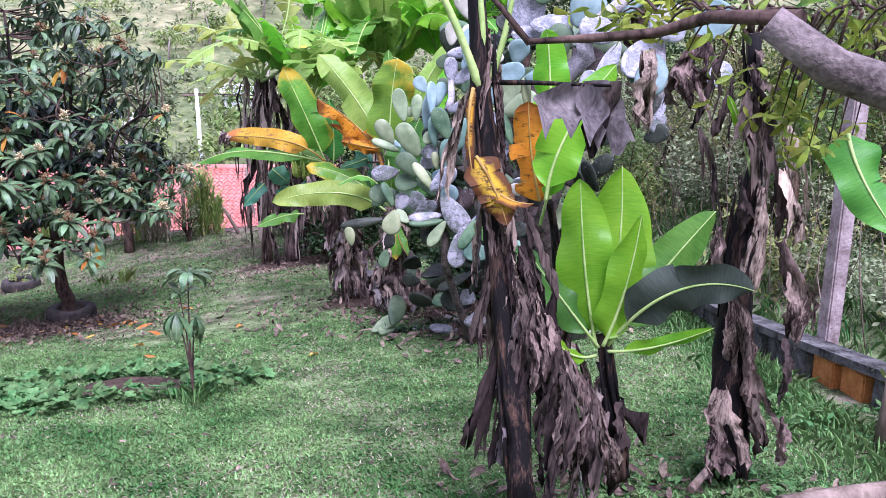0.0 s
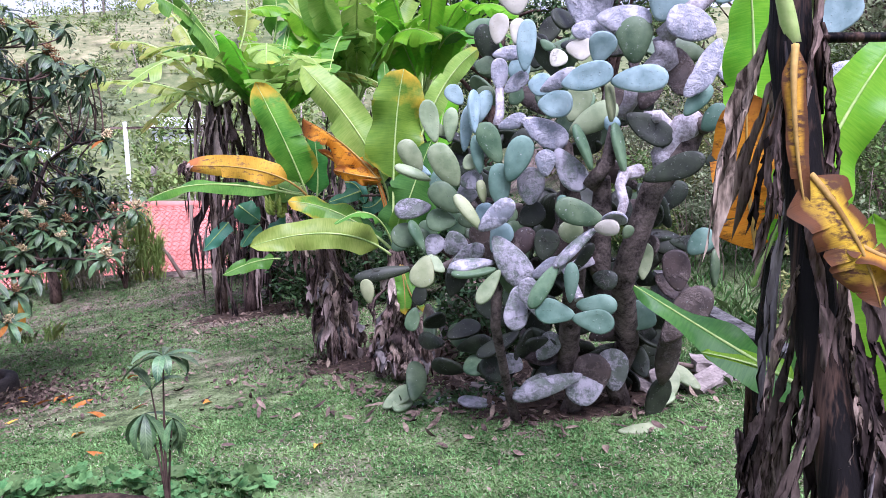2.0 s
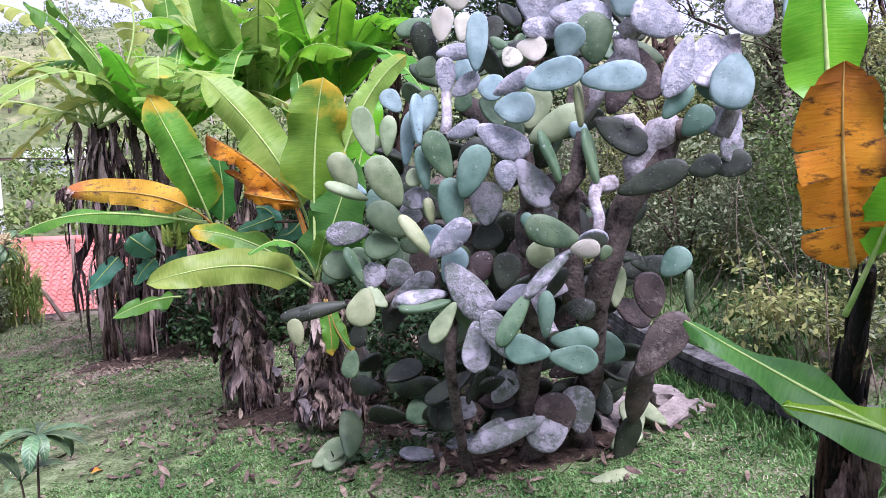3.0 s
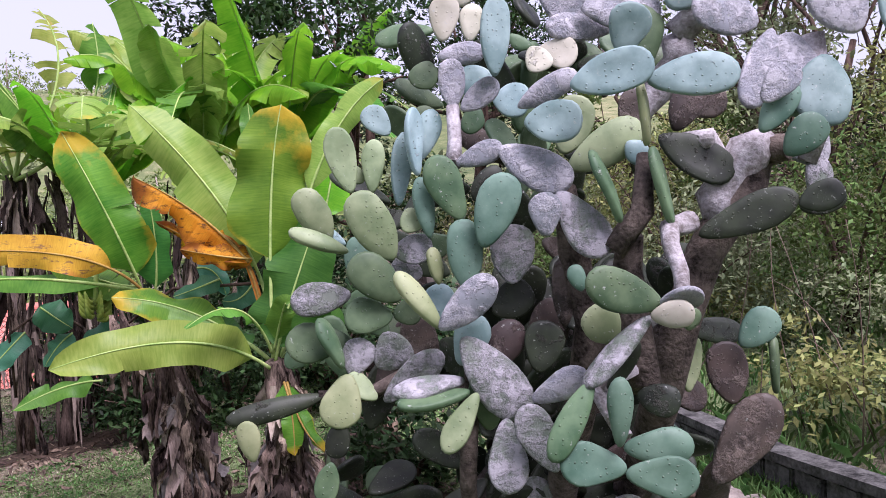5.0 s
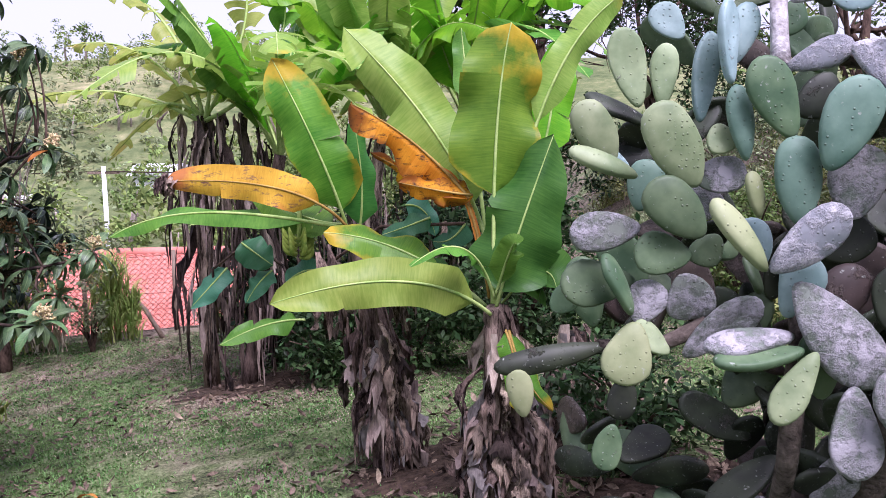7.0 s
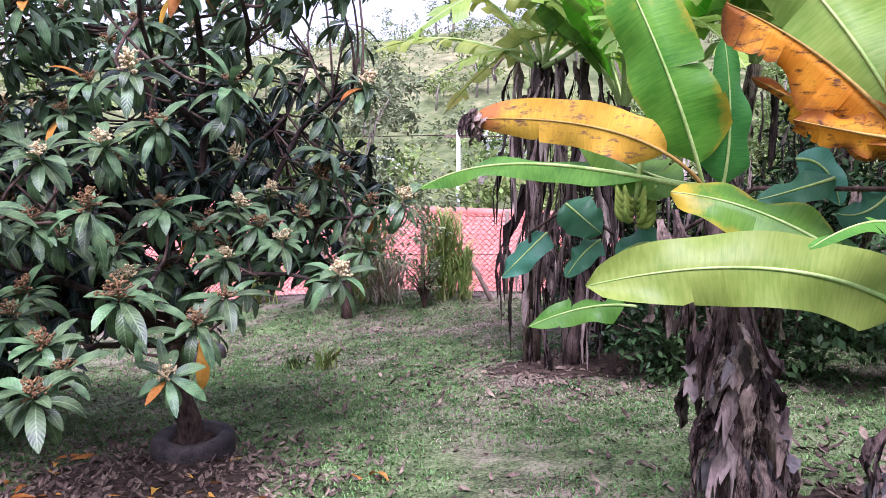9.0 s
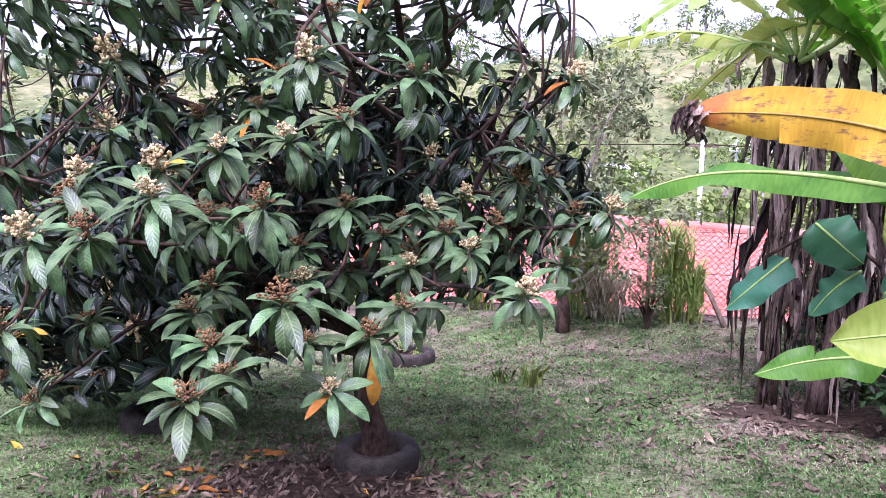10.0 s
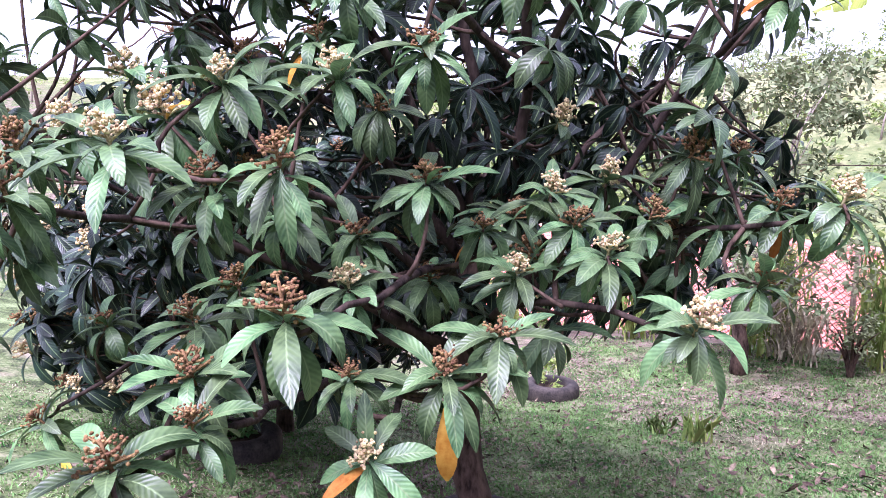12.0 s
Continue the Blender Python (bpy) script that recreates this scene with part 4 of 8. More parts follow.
far_shed(-17.0, 70.0, 1.9, 0.9, "long white farm shed across the valley")
far_shed(-24.0, 58.0, 1.8, 1.6, "small white far building with a pale roof")

# ---- the overgrown bank on the uphill side ----
def bank_wall():
    """Low retaining wall of dark mottled concrete over clay blocks."""
    w = thing("low_wall", "low mossy concrete and clay-block wall along the lawn", "wall", at=(0, 0, 0))
    line = [(2.85, 3.0), (2.78, 4.4), (2.58, 5.6), (2.42, 6.6), (2.38, 7.6), (2.45, 8.9), (2.65, 10.6)]
    k = 0
    for (xa, ya), (xb, yb) in zip(line, line[1:]):
        n = 4
        for i in range(n):
            x0, y0 = xa + (xb - xa) * i / n, ya + (yb - ya) * i / n
            x1, y1 = xa + (xb - xa) * (i + 1) / n, ya + (yb - ya) * (i + 1) / n
            z = height((x0 + x1) / 2 - 0.1, (y0 + y1) / 2)
            bm = bmesh.new()
            box(bm, x0, x0 + 0.14, y0 + 0.006, y1 - 0.006, z - 0.25, z + 0.21, 0.012)
            part("clay_block", bm, ORANGEBRICK if k in (5, 6) else CONCRETE, w)
            k += 1
        bm = bmesh.new()
        v = [bm.verts.new(p) for p in ((xa - 0.02, ya, height(xa - 0.1, ya) + 0.212), (xa + 0.17, ya, height(xa - 0.1, ya) + 0.212), (xb + 0.17, yb, height(xb - 0.1, yb) + 0.212), (xb - 0.02, yb, height(xb - 0.1, yb) + 0.212))]
        f = bm.faces.new(v)
        e = bmesh.ops.extrude_face_region(bm, geom=[f])
        bmesh.ops.translate(bm, vec=(0, 0, 0.06), verts=[q for q in e["geom"] if isinstance(q, bmesh.types.BMVert)])
        bmesh.ops.recalc_face_normals(bm, faces=bm.faces)
        part("coping", bm, CONCRETE, w)


bank_wall()
post = thing("fence_post", "weathered leaning concrete fence post behind the low wall", "post", at=(0, 0, 0))
bm = bmesh.new()
box(bm, -0.06, 0.06, -0.06, 0.06, -0.4, 2.1, 0.012)
bmesh.ops.transform(bm, matrix=pose(2.9, 5.55, height(2.9, 5.55), 2, -1.5, 12), verts=bm.verts)
part("post", bm, POST, post)

rng = random.Random(5)
bank = thing("bank_scrub", "tangled weeds and brambles covering the bank", "scrub")
blobs = []
for i in range(110):
    x, y = 3.1 + 8 * rng.random() ** 1.4, rng.uniform(2.0, 22)
    h = rng.uniform(0.4, 0.9) + 0.09 * (x - 3)
    blobs.append(((x, y, height(x, y) + h * 0.5), (rng.uniform(0.5, 1.0), rng.uniform(0.5, 1.0), h * 0.6), 1000))
leaf_cloud("weed_leaves", bank, blobs[:60], WEED, 0.075, 31, shell=0.2)
leaf_cloud("bramble_leaves", bank, blobs[60:], OLIVE, 0.06, 32, shell=0.2)
bm = bmesh.new()
for i in range(420):
    x, y = 3.1 + 6 * rng.random() ** 1.3, rng.uniform(5, 19)
    z = height(x, y)
    e = (x + rng.gauss(0, 0.4), y + rng.gauss(0, 0.4), z + rng.uniform(0.6, 1.9))
    tube(bm, bend((x, y, z - 0.05), ((x + e[0]) / 2 + rng.gauss(0, 0.15), (y + e[1]) / 2, (z + e[2]) / 2 + 0.1), e, 5), [0.006 * (1 - 0.7 * k / 5) for k in range(6)], 4)
tagged(part("dead_growth", bm, WOOD, bank), kind="stuff")
roots = []
for i in range(13000):
    x, y = 2.85 + rng.random() ** 1.5 * 6, rng.uniform(-1, 16)
    roots.append((x, y, height(x, y) - 0.01))
tagged(blades("tall_grass", roots, (0.06, 0.26), (0.006, 0.014), BLADE, 33, 0.8, bank), kind="stuff")


def wild_tree(x, y, h, w, seed, label, paint, count=5200, size=0.13, low=0.35):
    rng = random.Random(seed)
    z = height(x, y)
    th = thing("wild_tree", label, "tree", "trees on the bank", (x, y, z))
    bm = bmesh.new()
    tube(bm, wobble([(0, 0, -0.3), (0, 0, h * 0.2), (0.1, 0, h * 0.4), (0.2, 0, h * 0.6)], rng, 0.08), [0.02 * h, 0.017 * h, 0.013 * h, 0.008 * h], 8)
    part("trunk", bm, BARK, th)
    blobs = []
    for i in range(15):
        bm = bmesh.new()
        a = rng.uniform(0, 6.28)
        e = Vector((math.cos(a) * w * rng.uniform(0.2, 0.5), math.sin(a) * w * rng.uniform(0.2, 0.5), h * rng.uniform(low, 1.0)))
        b0 = Vector((0, 0, h * rng.uniform(0.15, 0.5)))
        tube(bm, wobble(bend(b0, b0.lerp(e, 0.5) + Vector((0, 0, 0.2)), e, 7), rng, 0.08), [0.008 * h * (1 - 0.85 * k / 7) for k in range(8)], 5)
        for _ in range(5):
            f = e + Vector((rng.gauss(0, 0.5), rng.gauss(0, 0.5), rng.gauss(0, 0.4)))
            m = b0.lerp(e, rng.uniform(0.4, 0.9))
            tube(bm, wobble(bend(m, m.lerp(f, 0.5), f, 4), rng, 0.06), [0.013, 0.01, 0.008, 0.006, 0.003], 4)
        part("limb", bm, BARK, th)
        blobs.append((tuple(e), (w * 0.17, w * 0.17, h * 0.11), count // 15))
    leaf_cloud("crown", th, blobs, paint, size, seed)


wild_tree(1.6, 17.5, 7.0, 5.5, 41, "dark tangled tree behind the banana plants", SCRUBDARK, 18000, low=0.2)
wild_tree(4.6, 19.5, 7.5, 5.5, 42, "dark tangled tree on the bank", SCRUBDARK, 15000, low=0.25)
wild_tree(8.4, 15.5, 6.5, 5.0, 43, "leafy green tree on the bank", SCRUB, 5500)
wild_tree(-1.6, 20.5, 6.5, 4.5, 44, "green tree behind the banana plants", SCRUB, 5500, low=0.25)
wild_tree(10.5, 9.5, 6.0, 4.5, 45, "leafy green tree on the bank", SCRUB, 5000)
wild_tree(6.3, 11.2, 4.6, 3.6, 46, "grey-green leafy tree in the undergrowth of the bank", OLIVE, 9000, 0.1, 0.15)
wild_tree(5.6, 14.6, 5.2, 4.2, 47, "yellow-green tree in the undergrowth of the bank", SCRUB, 8000, 0.11, 0.15)
wild_tree(8.2, 12.2, 5.5, 4.0, 48, "dark leafy tree in the undergrowth of the bank", SCRUBDARK, 7000, 0.11, 0.2)
for k, (x, y, w, h, n, paint, what) in enumerate((
        (4.7, 9.3, 1.5, 2.0, 5200, SCRUB, "leafy green shrub on the overgrown bank"),
        (3.9, 10.6, 1.6, 1.7, 4600, OLIVE, "grey-green shrub on the overgrown bank"),
        (5.6, 9.6, 1.3, 2.6, 4200, WEED, "yellow-green shrub on the overgrown bank"),
        (4.5, 12.0, 2.0, 2.3, 5000, WEED, "yellow-green shrub on the overgrown bank"),
        (3.6, 13.2, 1.8, 2.2, 4600, OLIVE, "grey-green shrub on the overgrown bank"),
        (6.6, 8.4, 1.9, 2.2, 4200, SCRUB, "leafy green shrub on the overgrown bank"),
        (5.3, 7.4, 1.3, 1.5, 3200, OLIVE, "grey-green shrub on the overgrown bank"),
        (2.9, 12.2, 1.2, 1.6, 3200, SCRUB, "leafy green shrub on the overgrown bank"))):
    bush(x, y, w, h, n, 0.07, paint, 140 + k, what, "shrubs on the bank")



# ---- shared: stand a thing on its base ----
def settle(th, base):
    base = Vector(base)
    th.location = base
    for ch in th.children:
        ch.location = ch.location - base
    return th


# ---- prickly pear ----
cactus = thing("prickly_pear", "large old prickly pear cactus with grey scarred pads", "cactus")

cactus_pad(cactus, (-0.335, 6.865, 0.991), (-0.397, 6.907, 1.279), 0.145, "olive", 0.0)
cactus_pad(cactus, (-0.238, 6.894, 0.989), (-0.219, 6.912, 1.228), 0.112, "olive", 0.0)
cactus_pad(cactus, (-0.437, 6.819, 0.794), (-0.567, 6.819, 1.012), 0.161, "olive", 0.0)
cactus_pad(cactus, (-0.373, 6.748, 0.750), (-0.617, 6.764, 0.849), 0.088, "olive", 0.5)
cactus_pad(cactus, (-0.367, 6.852, 0.773), (-0.548, 6.852, 0.866), 0.089, "blue", 0.0)
cactus_pad(cactus, (-0.206, 6.633, 0.715), (-0.368, 6.636, 0.996), 0.197, "olive", 0.0)
cactus_pad(cactus, (-0.154, 6.765, 0.934), (-0.112, 6.785, 1.251), 0.107, "blue", 0.4)
cactus_pad(cactus, (-0.096, 6.660, 1.058), (-0.104, 6.689, 1.345), 0.103, "blue", 0.8)
cactus_pad(cactus, (-0.067, 6.711, 1.123), (0.002, 6.715, 1.340), 0.117, "blue", 0.3)
cactus_pad(cactus, (0.051, 6.505, 0.875), (-0.064, 6.536, 1.137), 0.161, "green", 0.0)
cactus_pad(cactus, (-0.065, 6.577, 0.803), (-0.096, 6.608, 1.057), 0.096, "teal", 0.2)
cactus_pad(cactus, (0.084, 6.364, 0.775), (0.186, 6.335, 1.061), 0.185, "teal", 0.0)
cactus_pad(cactus, (0.045, 6.429, 0.599), (0.036, 6.458, 0.886), 0.163, "teal", 0.0)
cactus_pad(cactus, (-0.186, 6.613, 0.551), (-0.385, 6.616, 0.734), 0.188, "green", 0.0)
cactus_pad(cactus, (-0.077, 6.393, 0.462), (-0.245, 6.434, 0.692), 0.101, "yellow", 0.5)
cactus_pad(cactus, (-0.376, 6.702, 0.579), (-0.626, 6.718, 0.551), 0.157, "grey", 0.0)
cactus_pad(cactus, (-0.213, 6.654, 0.479), (-0.417, 6.663, 0.496), 0.167, "green", 0.0)
cactus_pad(cactus, (-0.382, 6.726, 0.379), (-0.651, 6.748, 0.377), 0.179, "green", 0.0)
cactus_pad(cactus, (-0.430, 6.615, 0.287), (-0.519, 6.656, 0.496), 0.104, "green", 1.0)
cactus_pad(cactus, (-0.405, 6.637, 0.257), (-0.477, 6.604, 0.045), 0.184, "yellow", 0.0)
cactus_pad(cactus, (-0.448, 6.610, 0.079), (-0.480, 6.603, -0.077), 0.113, "dark", 0.0)
cactus_pad(cactus, (-0.494, 6.605, -0.090), (-0.533, 6.599, -0.253), 0.113, "green", 0.0)
cactus_pad(cactus, (-0.394, 6.675, 0.241), (-0.329, 6.673, 0.391), 0.149, "grey", 0.0)
cactus_pad(cactus, (-0.285, 6.538, 0.160), (-0.058, 6.462, 0.360), 0.140, "grey", 0.3)
cactus_pad(cactus, (0.001, 6.356, 0.265), (-0.290, 6.371, 0.236), 0.121, "grey", 0.9)
cactus_pad(cactus, (0.007, 6.309, 0.223), (-0.283, 6.314, 0.194), 0.125, "green", 1.1)
cactus_pad(cactus, (-0.014, 6.344, 0.433), (0.201, 6.214, 0.134), 0.215, "grey", 0.0)
cactus_pad(cactus, (-0.108, 6.319, 0.471), (0.100, 6.267, 0.667), 0.154, "lilac", 0.2)
cactus_pad(cactus, (0.022, 6.266, 0.233), (-0.122, 6.238, 0.022), 0.110, "olive", 0.2)
cactus_pad(cactus, (0.123, 6.232, 0.133), (0.107, 6.169, -0.140), 0.164, "grey", 0.0)
cactus_pad(cactus, (0.206, 6.178, 0.204), (0.382, 6.065, 0.323), 0.125, "lilac", 0.2)
cactus_pad(cactus, (0.279, 6.198, 0.819), (0.285, 6.212, 0.987), 0.136, "lilac", 0.0)
cactus_pad(cactus, (0.175, 6.419, 1.159), (0.430, 6.283, 1.011), 0.187, "lilac", 0.0)
cactus_pad(cactus, (0.041, 6.549, 1.102), (0.204, 6.445, 1.173), 0.106, "lilac", 0.0)
cactus_pad(cactus, (0.071, 6.667, 1.337), (0.064, 6.668, 1.544), 0.129, "lilac", 0.0)
cactus_pad(cactus, (0.097, 6.640, 1.328), (0.235, 6.566, 1.443), 0.118, "lilac", 0.0)
cactus_pad(cactus, (0.264, 6.708, 1.382), (0.402, 6.623, 1.368), 0.176, "blue", 0.0)
cactus_pad(cactus, (0.254, 6.337, 1.252), (0.446, 6.220, 1.255), 0.191, "blue", 0.0)
cactus_pad(cactus, (0.308, 6.538, 1.331), (0.511, 6.399, 1.459), 0.118, "lilac", 0.2)
cactus_pad(cactus, (0.348, 6.130, 1.366), (0.621, 6.011, 1.450), 0.179, "blue", 0.1)
cactus_pad(cactus, (0.617, 6.057, 1.383), (0.914, 5.916, 1.407), 0.177, "blue", 0.0)
cactus_pad(cactus, (0.202, 6.523, 1.451), (0.225, 6.548, 1.777), 0.141, "blue", 0.2)
cactus_pad(cactus, (0.031, 6.760, 1.568), (0.223, 6.685, 1.582), 0.109, "lilac", 0.2)
cactus_pad(cactus, (0.068, 6.799, 1.635), (0.094, 6.812, 1.838), 0.144, "cream", 0.0)
cactus_pad(cactus, (0.192, 6.801, 1.639), (0.217, 6.811, 1.808), 0.115, "cream", 0.0)
cactus_pad(cactus, (0.470, 6.403, 1.070), (0.742, 6.293, 1.249), 0.182, "olive", 0.0)
cactus_pad(cactus, (0.503, 6.525, 1.136), (0.592, 6.527, 1.381), 0.191, "olive", 0.0)
cactus_pad(cactus, (0.353, 6.258, 0.986), (0.512, 6.156, 0.741), 0.181, "grey", 0.0)
cactus_pad(cactus, (0.542, 6.098, 0.868), (0.444, 6.148, 1.141), 0.129, "green", 1.1)
cactus_pad(cactus, (0.651, 6.099, 1.149), (0.635, 6.127, 1.399), 0.139, "yellow", 1.2)
cactus_pad(cactus, (0.724, 6.054, 0.852), (0.663, 6.096, 1.148), 0.124, "green", 1.0)
cactus_pad(cactus, (0.779, 6.238, 1.192), (1.026, 6.102, 1.029), 0.184, "dark", 0.0)
cactus_pad(cactus, (0.837, 6.054, 0.809), (1.147, 5.891, 0.956), 0.158, "dark", 0.0)
cactus_pad(cactus, (1.145, 5.888, 0.918), (1.278, 5.811, 0.982), 0.129, "dark", 0.0)
cactus_pad(cactus, (0.550, 5.844, 0.594), (0.261, 5.840, 0.699), 0.163, "green", 0.0)
cactus_pad(cactus, (0.450, 5.978, 0.449), (0.353, 5.992, 0.577), 0.161, "olive", 0.0)
cactus_pad(cactus, (0.526, 5.820, 0.606), (0.648, 5.742, 0.637), 0.166, "lilac", 1.1)
cactus_pad(cactus, (0.476, 5.797, 0.569), (0.603, 5.727, 0.580), 0.109, "cream", 0.3)
cactus_pad(cactus, (0.499, 5.833, 0.566), (0.252, 5.849, 0.334), 0.117, "grey", 1.1)
cactus_pad(cactus, (0.293, 5.852, 0.361), (0.121, 5.817, 0.102), 0.108, "green", 0.2)
cactus_pad(cactus, (0.346, 5.767, 0.141), (0.349, 5.768, 0.380), 0.093, "teal", 0.0)
cactus_pad(cactus, (0.383, 5.792, 0.059), (0.153, 5.829, 0.099), 0.158, "teal", 0.0)
cactus_pad(cactus, (0.396, 5.835, 0.112), (0.615, 5.743, 0.125), 0.141, "teal", 0.0)
cactus_pad(cactus, (0.358, 5.756, 0.057), (0.578, 5.661, 0.043), 0.148, "teal", 0.0)
cactus_pad(cactus, (1.124, 6.346, -0.302), (1.410, 6.313, 0.070), 0.246, "brown", 0.0)
cactus_pad(cactus, (1.228, 6.354, 0.043), (1.185, 6.390, 0.317), 0.207, "brown", 0.0)
cactus_pad(cactus, (1.281, 6.385, 0.288), (1.429, 6.343, 0.440), 0.173, "teal", 0.0)
cactus_pad(cactus, (1.483, 6.397, 0.052), (1.484, 6.421, 0.310), 0.122, "green", 1.0)
cactus_pad(cactus, (0.943, 6.276, 0.143), (0.968, 6.292, 0.383), 0.115, "olive", 0.2)
cactus_pad(cactus, (0.527, 5.972, 0.249), (0.656, 5.887, 0.227), 0.133, "dark", 0.0)
cactus_pad(cactus, (0.436, 6.372, 0.433), (0.444, 6.397, 0.720), 0.115, "brown", 0.0)
cactus_pad(cactus, (0.303, 6.336, 0.268), (0.347, 6.345, 0.474), 0.177, "dark", 0.0)
cactus_pad(cactus, (0.239, 6.456, 0.613), (0.252, 6.455, 0.858), 0.204, "grey", 0.0)
cactus_pad(cactus, (0.188, 6.538, 0.481), (0.346, 6.511, 0.590), 0.177, "dark", 0.0)
cactus_pad(cactus, (0.274, 6.107, -0.051), (0.147, 6.130, 0.208), 0.156, "grey", 0.0)
cactus_pad(cactus, (0.398, 6.140, 0.613), (0.367, 6.156, 0.713), 0.076, "teal", 0.0)
cactus_pad(cactus, (0.553, 6.134, 1.489), (0.599, 6.088, 1.667), 0.176, "blue", 0.2)
cactus_pad(cactus, (1.011, 5.924, 1.294), (1.127, 5.889, 1.432), 0.129, "lilac", 0.0)
cactus_pad(cactus, (1.029, 5.951, 1.189), (1.166, 5.936, 1.369), 0.127, "teal", 0.0)
cactus_pad(cactus, (1.142, 5.958, 1.106), (1.264, 5.901, 1.242), 0.153, "teal", 0.0)
cactus_pad(cactus, (0.883, 6.288, 1.217), (0.985, 6.283, 1.417), 0.150, "brown", 0.0)
cactus_pad(cactus, (0.715, 6.326, 1.199), (0.734, 6.340, 1.390), 0.141, "brown", 0.0)
cactus_pad(cactus, (0.667, 6.284, 1.175), (0.735, 6.260, 1.100), 0.112, "blue", 0.0)
cactus_pad(cactus, (0.370, 6.703, 1.595), (0.402, 6.701, 1.652), 0.123, "green", 0.0)
cactus_pad(cactus, (0.402, 6.634, 1.494), (0.477, 6.625, 1.583), 0.136, "cream", 0.0)
cactus_pad(cactus, (0.042, 6.870, 1.447), (-0.024, 6.896, 1.551), 0.152, "green", 0.0)
cactus_pad(cactus, (0.203, 6.827, 1.391), (0.244, 6.832, 1.545), 0.168, "blue", 0.0)
cactus_pad(cactus, (0.257, 6.804, 1.282), (0.165, 6.829, 1.320), 0.152, "green", 0.0)
cactus_pad(cactus, (0.021, 6.854, 1.216), (-0.012, 6.876, 1.371), 0.127, "green", 0.0)
cactus_pad(cactus, (0.281, 6.613, 0.961), (0.162, 6.650, 1.054), 0.194, "dark", 0.0)
cactus_pad(cactus, (-0.071, 6.635, 0.856), (-0.168, 6.661, 0.891), 0.122, "olive", 0.2)
cactus_pad(cactus, (-0.050, 6.505, 0.621), (-0.074, 6.525, 0.773), 0.078, "yellow", 0.6)
cactus_pad(cactus, (-0.195, 6.706, 0.742), (-0.042, 6.620, 0.766), 0.144, "grey", 0.0)
cactus_pad(cactus, (-0.064, 6.717, 0.643), (-0.198, 6.751, 0.669), 0.148, "grey", 0.0)
cactus_pad(cactus, (-0.338, 6.831, 0.620), (-0.296, 6.839, 0.807), 0.150, "teal", 0.0)
cactus_pad(cactus, (-0.142, 6.947, 1.247), (-0.243, 6.982, 1.370), 0.129, "blue", 0.0)
cactus_pad(cactus, (-0.339, 6.974, 1.045), (-0.266, 6.962, 1.092), 0.103, "olive", 0.0)
cactus_pad(cactus, (-0.287, 6.652, 0.272), (-0.166, 6.614, 0.387), 0.186, "grey", 0.2)
cactus_pad(cactus, (0.011, 6.577, 0.450), (-0.048, 6.606, 0.609), 0.146, "blue", 0.2)
cactus_pad(cactus, (-0.095, 6.704, 0.435), (-0.159, 6.728, 0.529), 0.148, "green", 0.0)
cactus_pad(cactus, (-0.542, 6.897, 0.260), (-0.633, 6.924, 0.309), 0.127, "green", 0.0)
cactus_pad(cactus, (-0.297, 6.622, 0.143), (-0.413, 6.659, 0.246), 0.109, "olive", 0.5)
cactus_pad(cactus, (-0.493, 6.671, 0.169), (-0.902, 6.659, 0.106), 0.101, "dark", 0.2)
cactus_pad(cactus, (-0.797, 6.638, -0.066), (-0.828, 6.641, 0.105), 0.102, "yellow", 0.0)
cactus_pad(cactus, (0.090, 6.437, 0.249), (0.250, 6.399, 0.466), 0.161, "brown", 0.0)
cactus_pad(cactus, (0.002, 6.411, 0.306), (0.083, 6.411, 0.507), 0.162, "blue", 0.2)
cactus_pad(cactus, (0.106, 6.362, 0.048), (0.078, 6.341, 0.295), 0.161, "green", 0.2)
cactus_pad(cactus, (0.405, 5.952, 0.284), (0.522, 5.940, 0.451), 0.087, "dark", 0.6)
cactus_pad(cactus, (0.689, 5.904, 0.486), (0.732, 5.901, 0.560), 0.082, "green", 0.6)
cactus_pad(cactus, (0.720, 6.880, 1.714), (0.699, 6.906, 2.116), 0.362, "lilac")
cactus_pad(cactus, (0.726, 6.794, 1.809), (1.074, 6.682, 1.784), 0.224, "lilac")
cactus_pad(cactus, (0.979, 6.698, 1.511), (0.953, 6.707, 1.820), 0.261, "green")
cactus_pad(cactus, (0.917, 6.852, 1.731), (0.580, 6.855, 1.735), 0.152, "lilac")
cactus_pad(cactus, (1.414, 6.456, 1.698), (1.093, 6.474, 1.794), 0.251, "lilac")
cactus_pad(cactus, (1.397, 6.348, 1.655), (1.214, 6.263, 1.310), 0.161, "lilac")
cactus_pad(cactus, (1.634, 6.519, 1.673), (1.547, 6.425, 1.363), 0.329, "lilac")
cactus_pad(cactus, (1.713, 6.383, 1.562), (1.608, 6.291, 1.243), 0.287, "blue")
cactus_pad(cactus, (1.587, 6.458, 1.296), (1.598, 6.417, 1.363), 0.220, "teal")
cactus_pad(cactus, (2.051, 6.212, 1.487), (2.177, 6.116, 1.354), 0.245, "lilac")
cactus_pad(cactus, (1.885, 6.374, 1.662), (1.697, 6.400, 1.924), 0.322, "lilac")
cactus_pad(cactus, (1.088, 6.627, 1.778), (1.247, 6.604, 2.077), 0.329, "blue")
cactus_pad(cactus, (1.469, 6.583, 1.880), (1.523, 6.578, 2.178), 0.366, "blue")
cactus_pad(cactus, (0.562, 7.067, 2.035), (0.486, 7.086, 2.352), 0.311, "blue")
cactus_pad(cactus, (0.263, 7.083, 1.854), (0.189, 7.095, 2.137), 0.272, "cream")
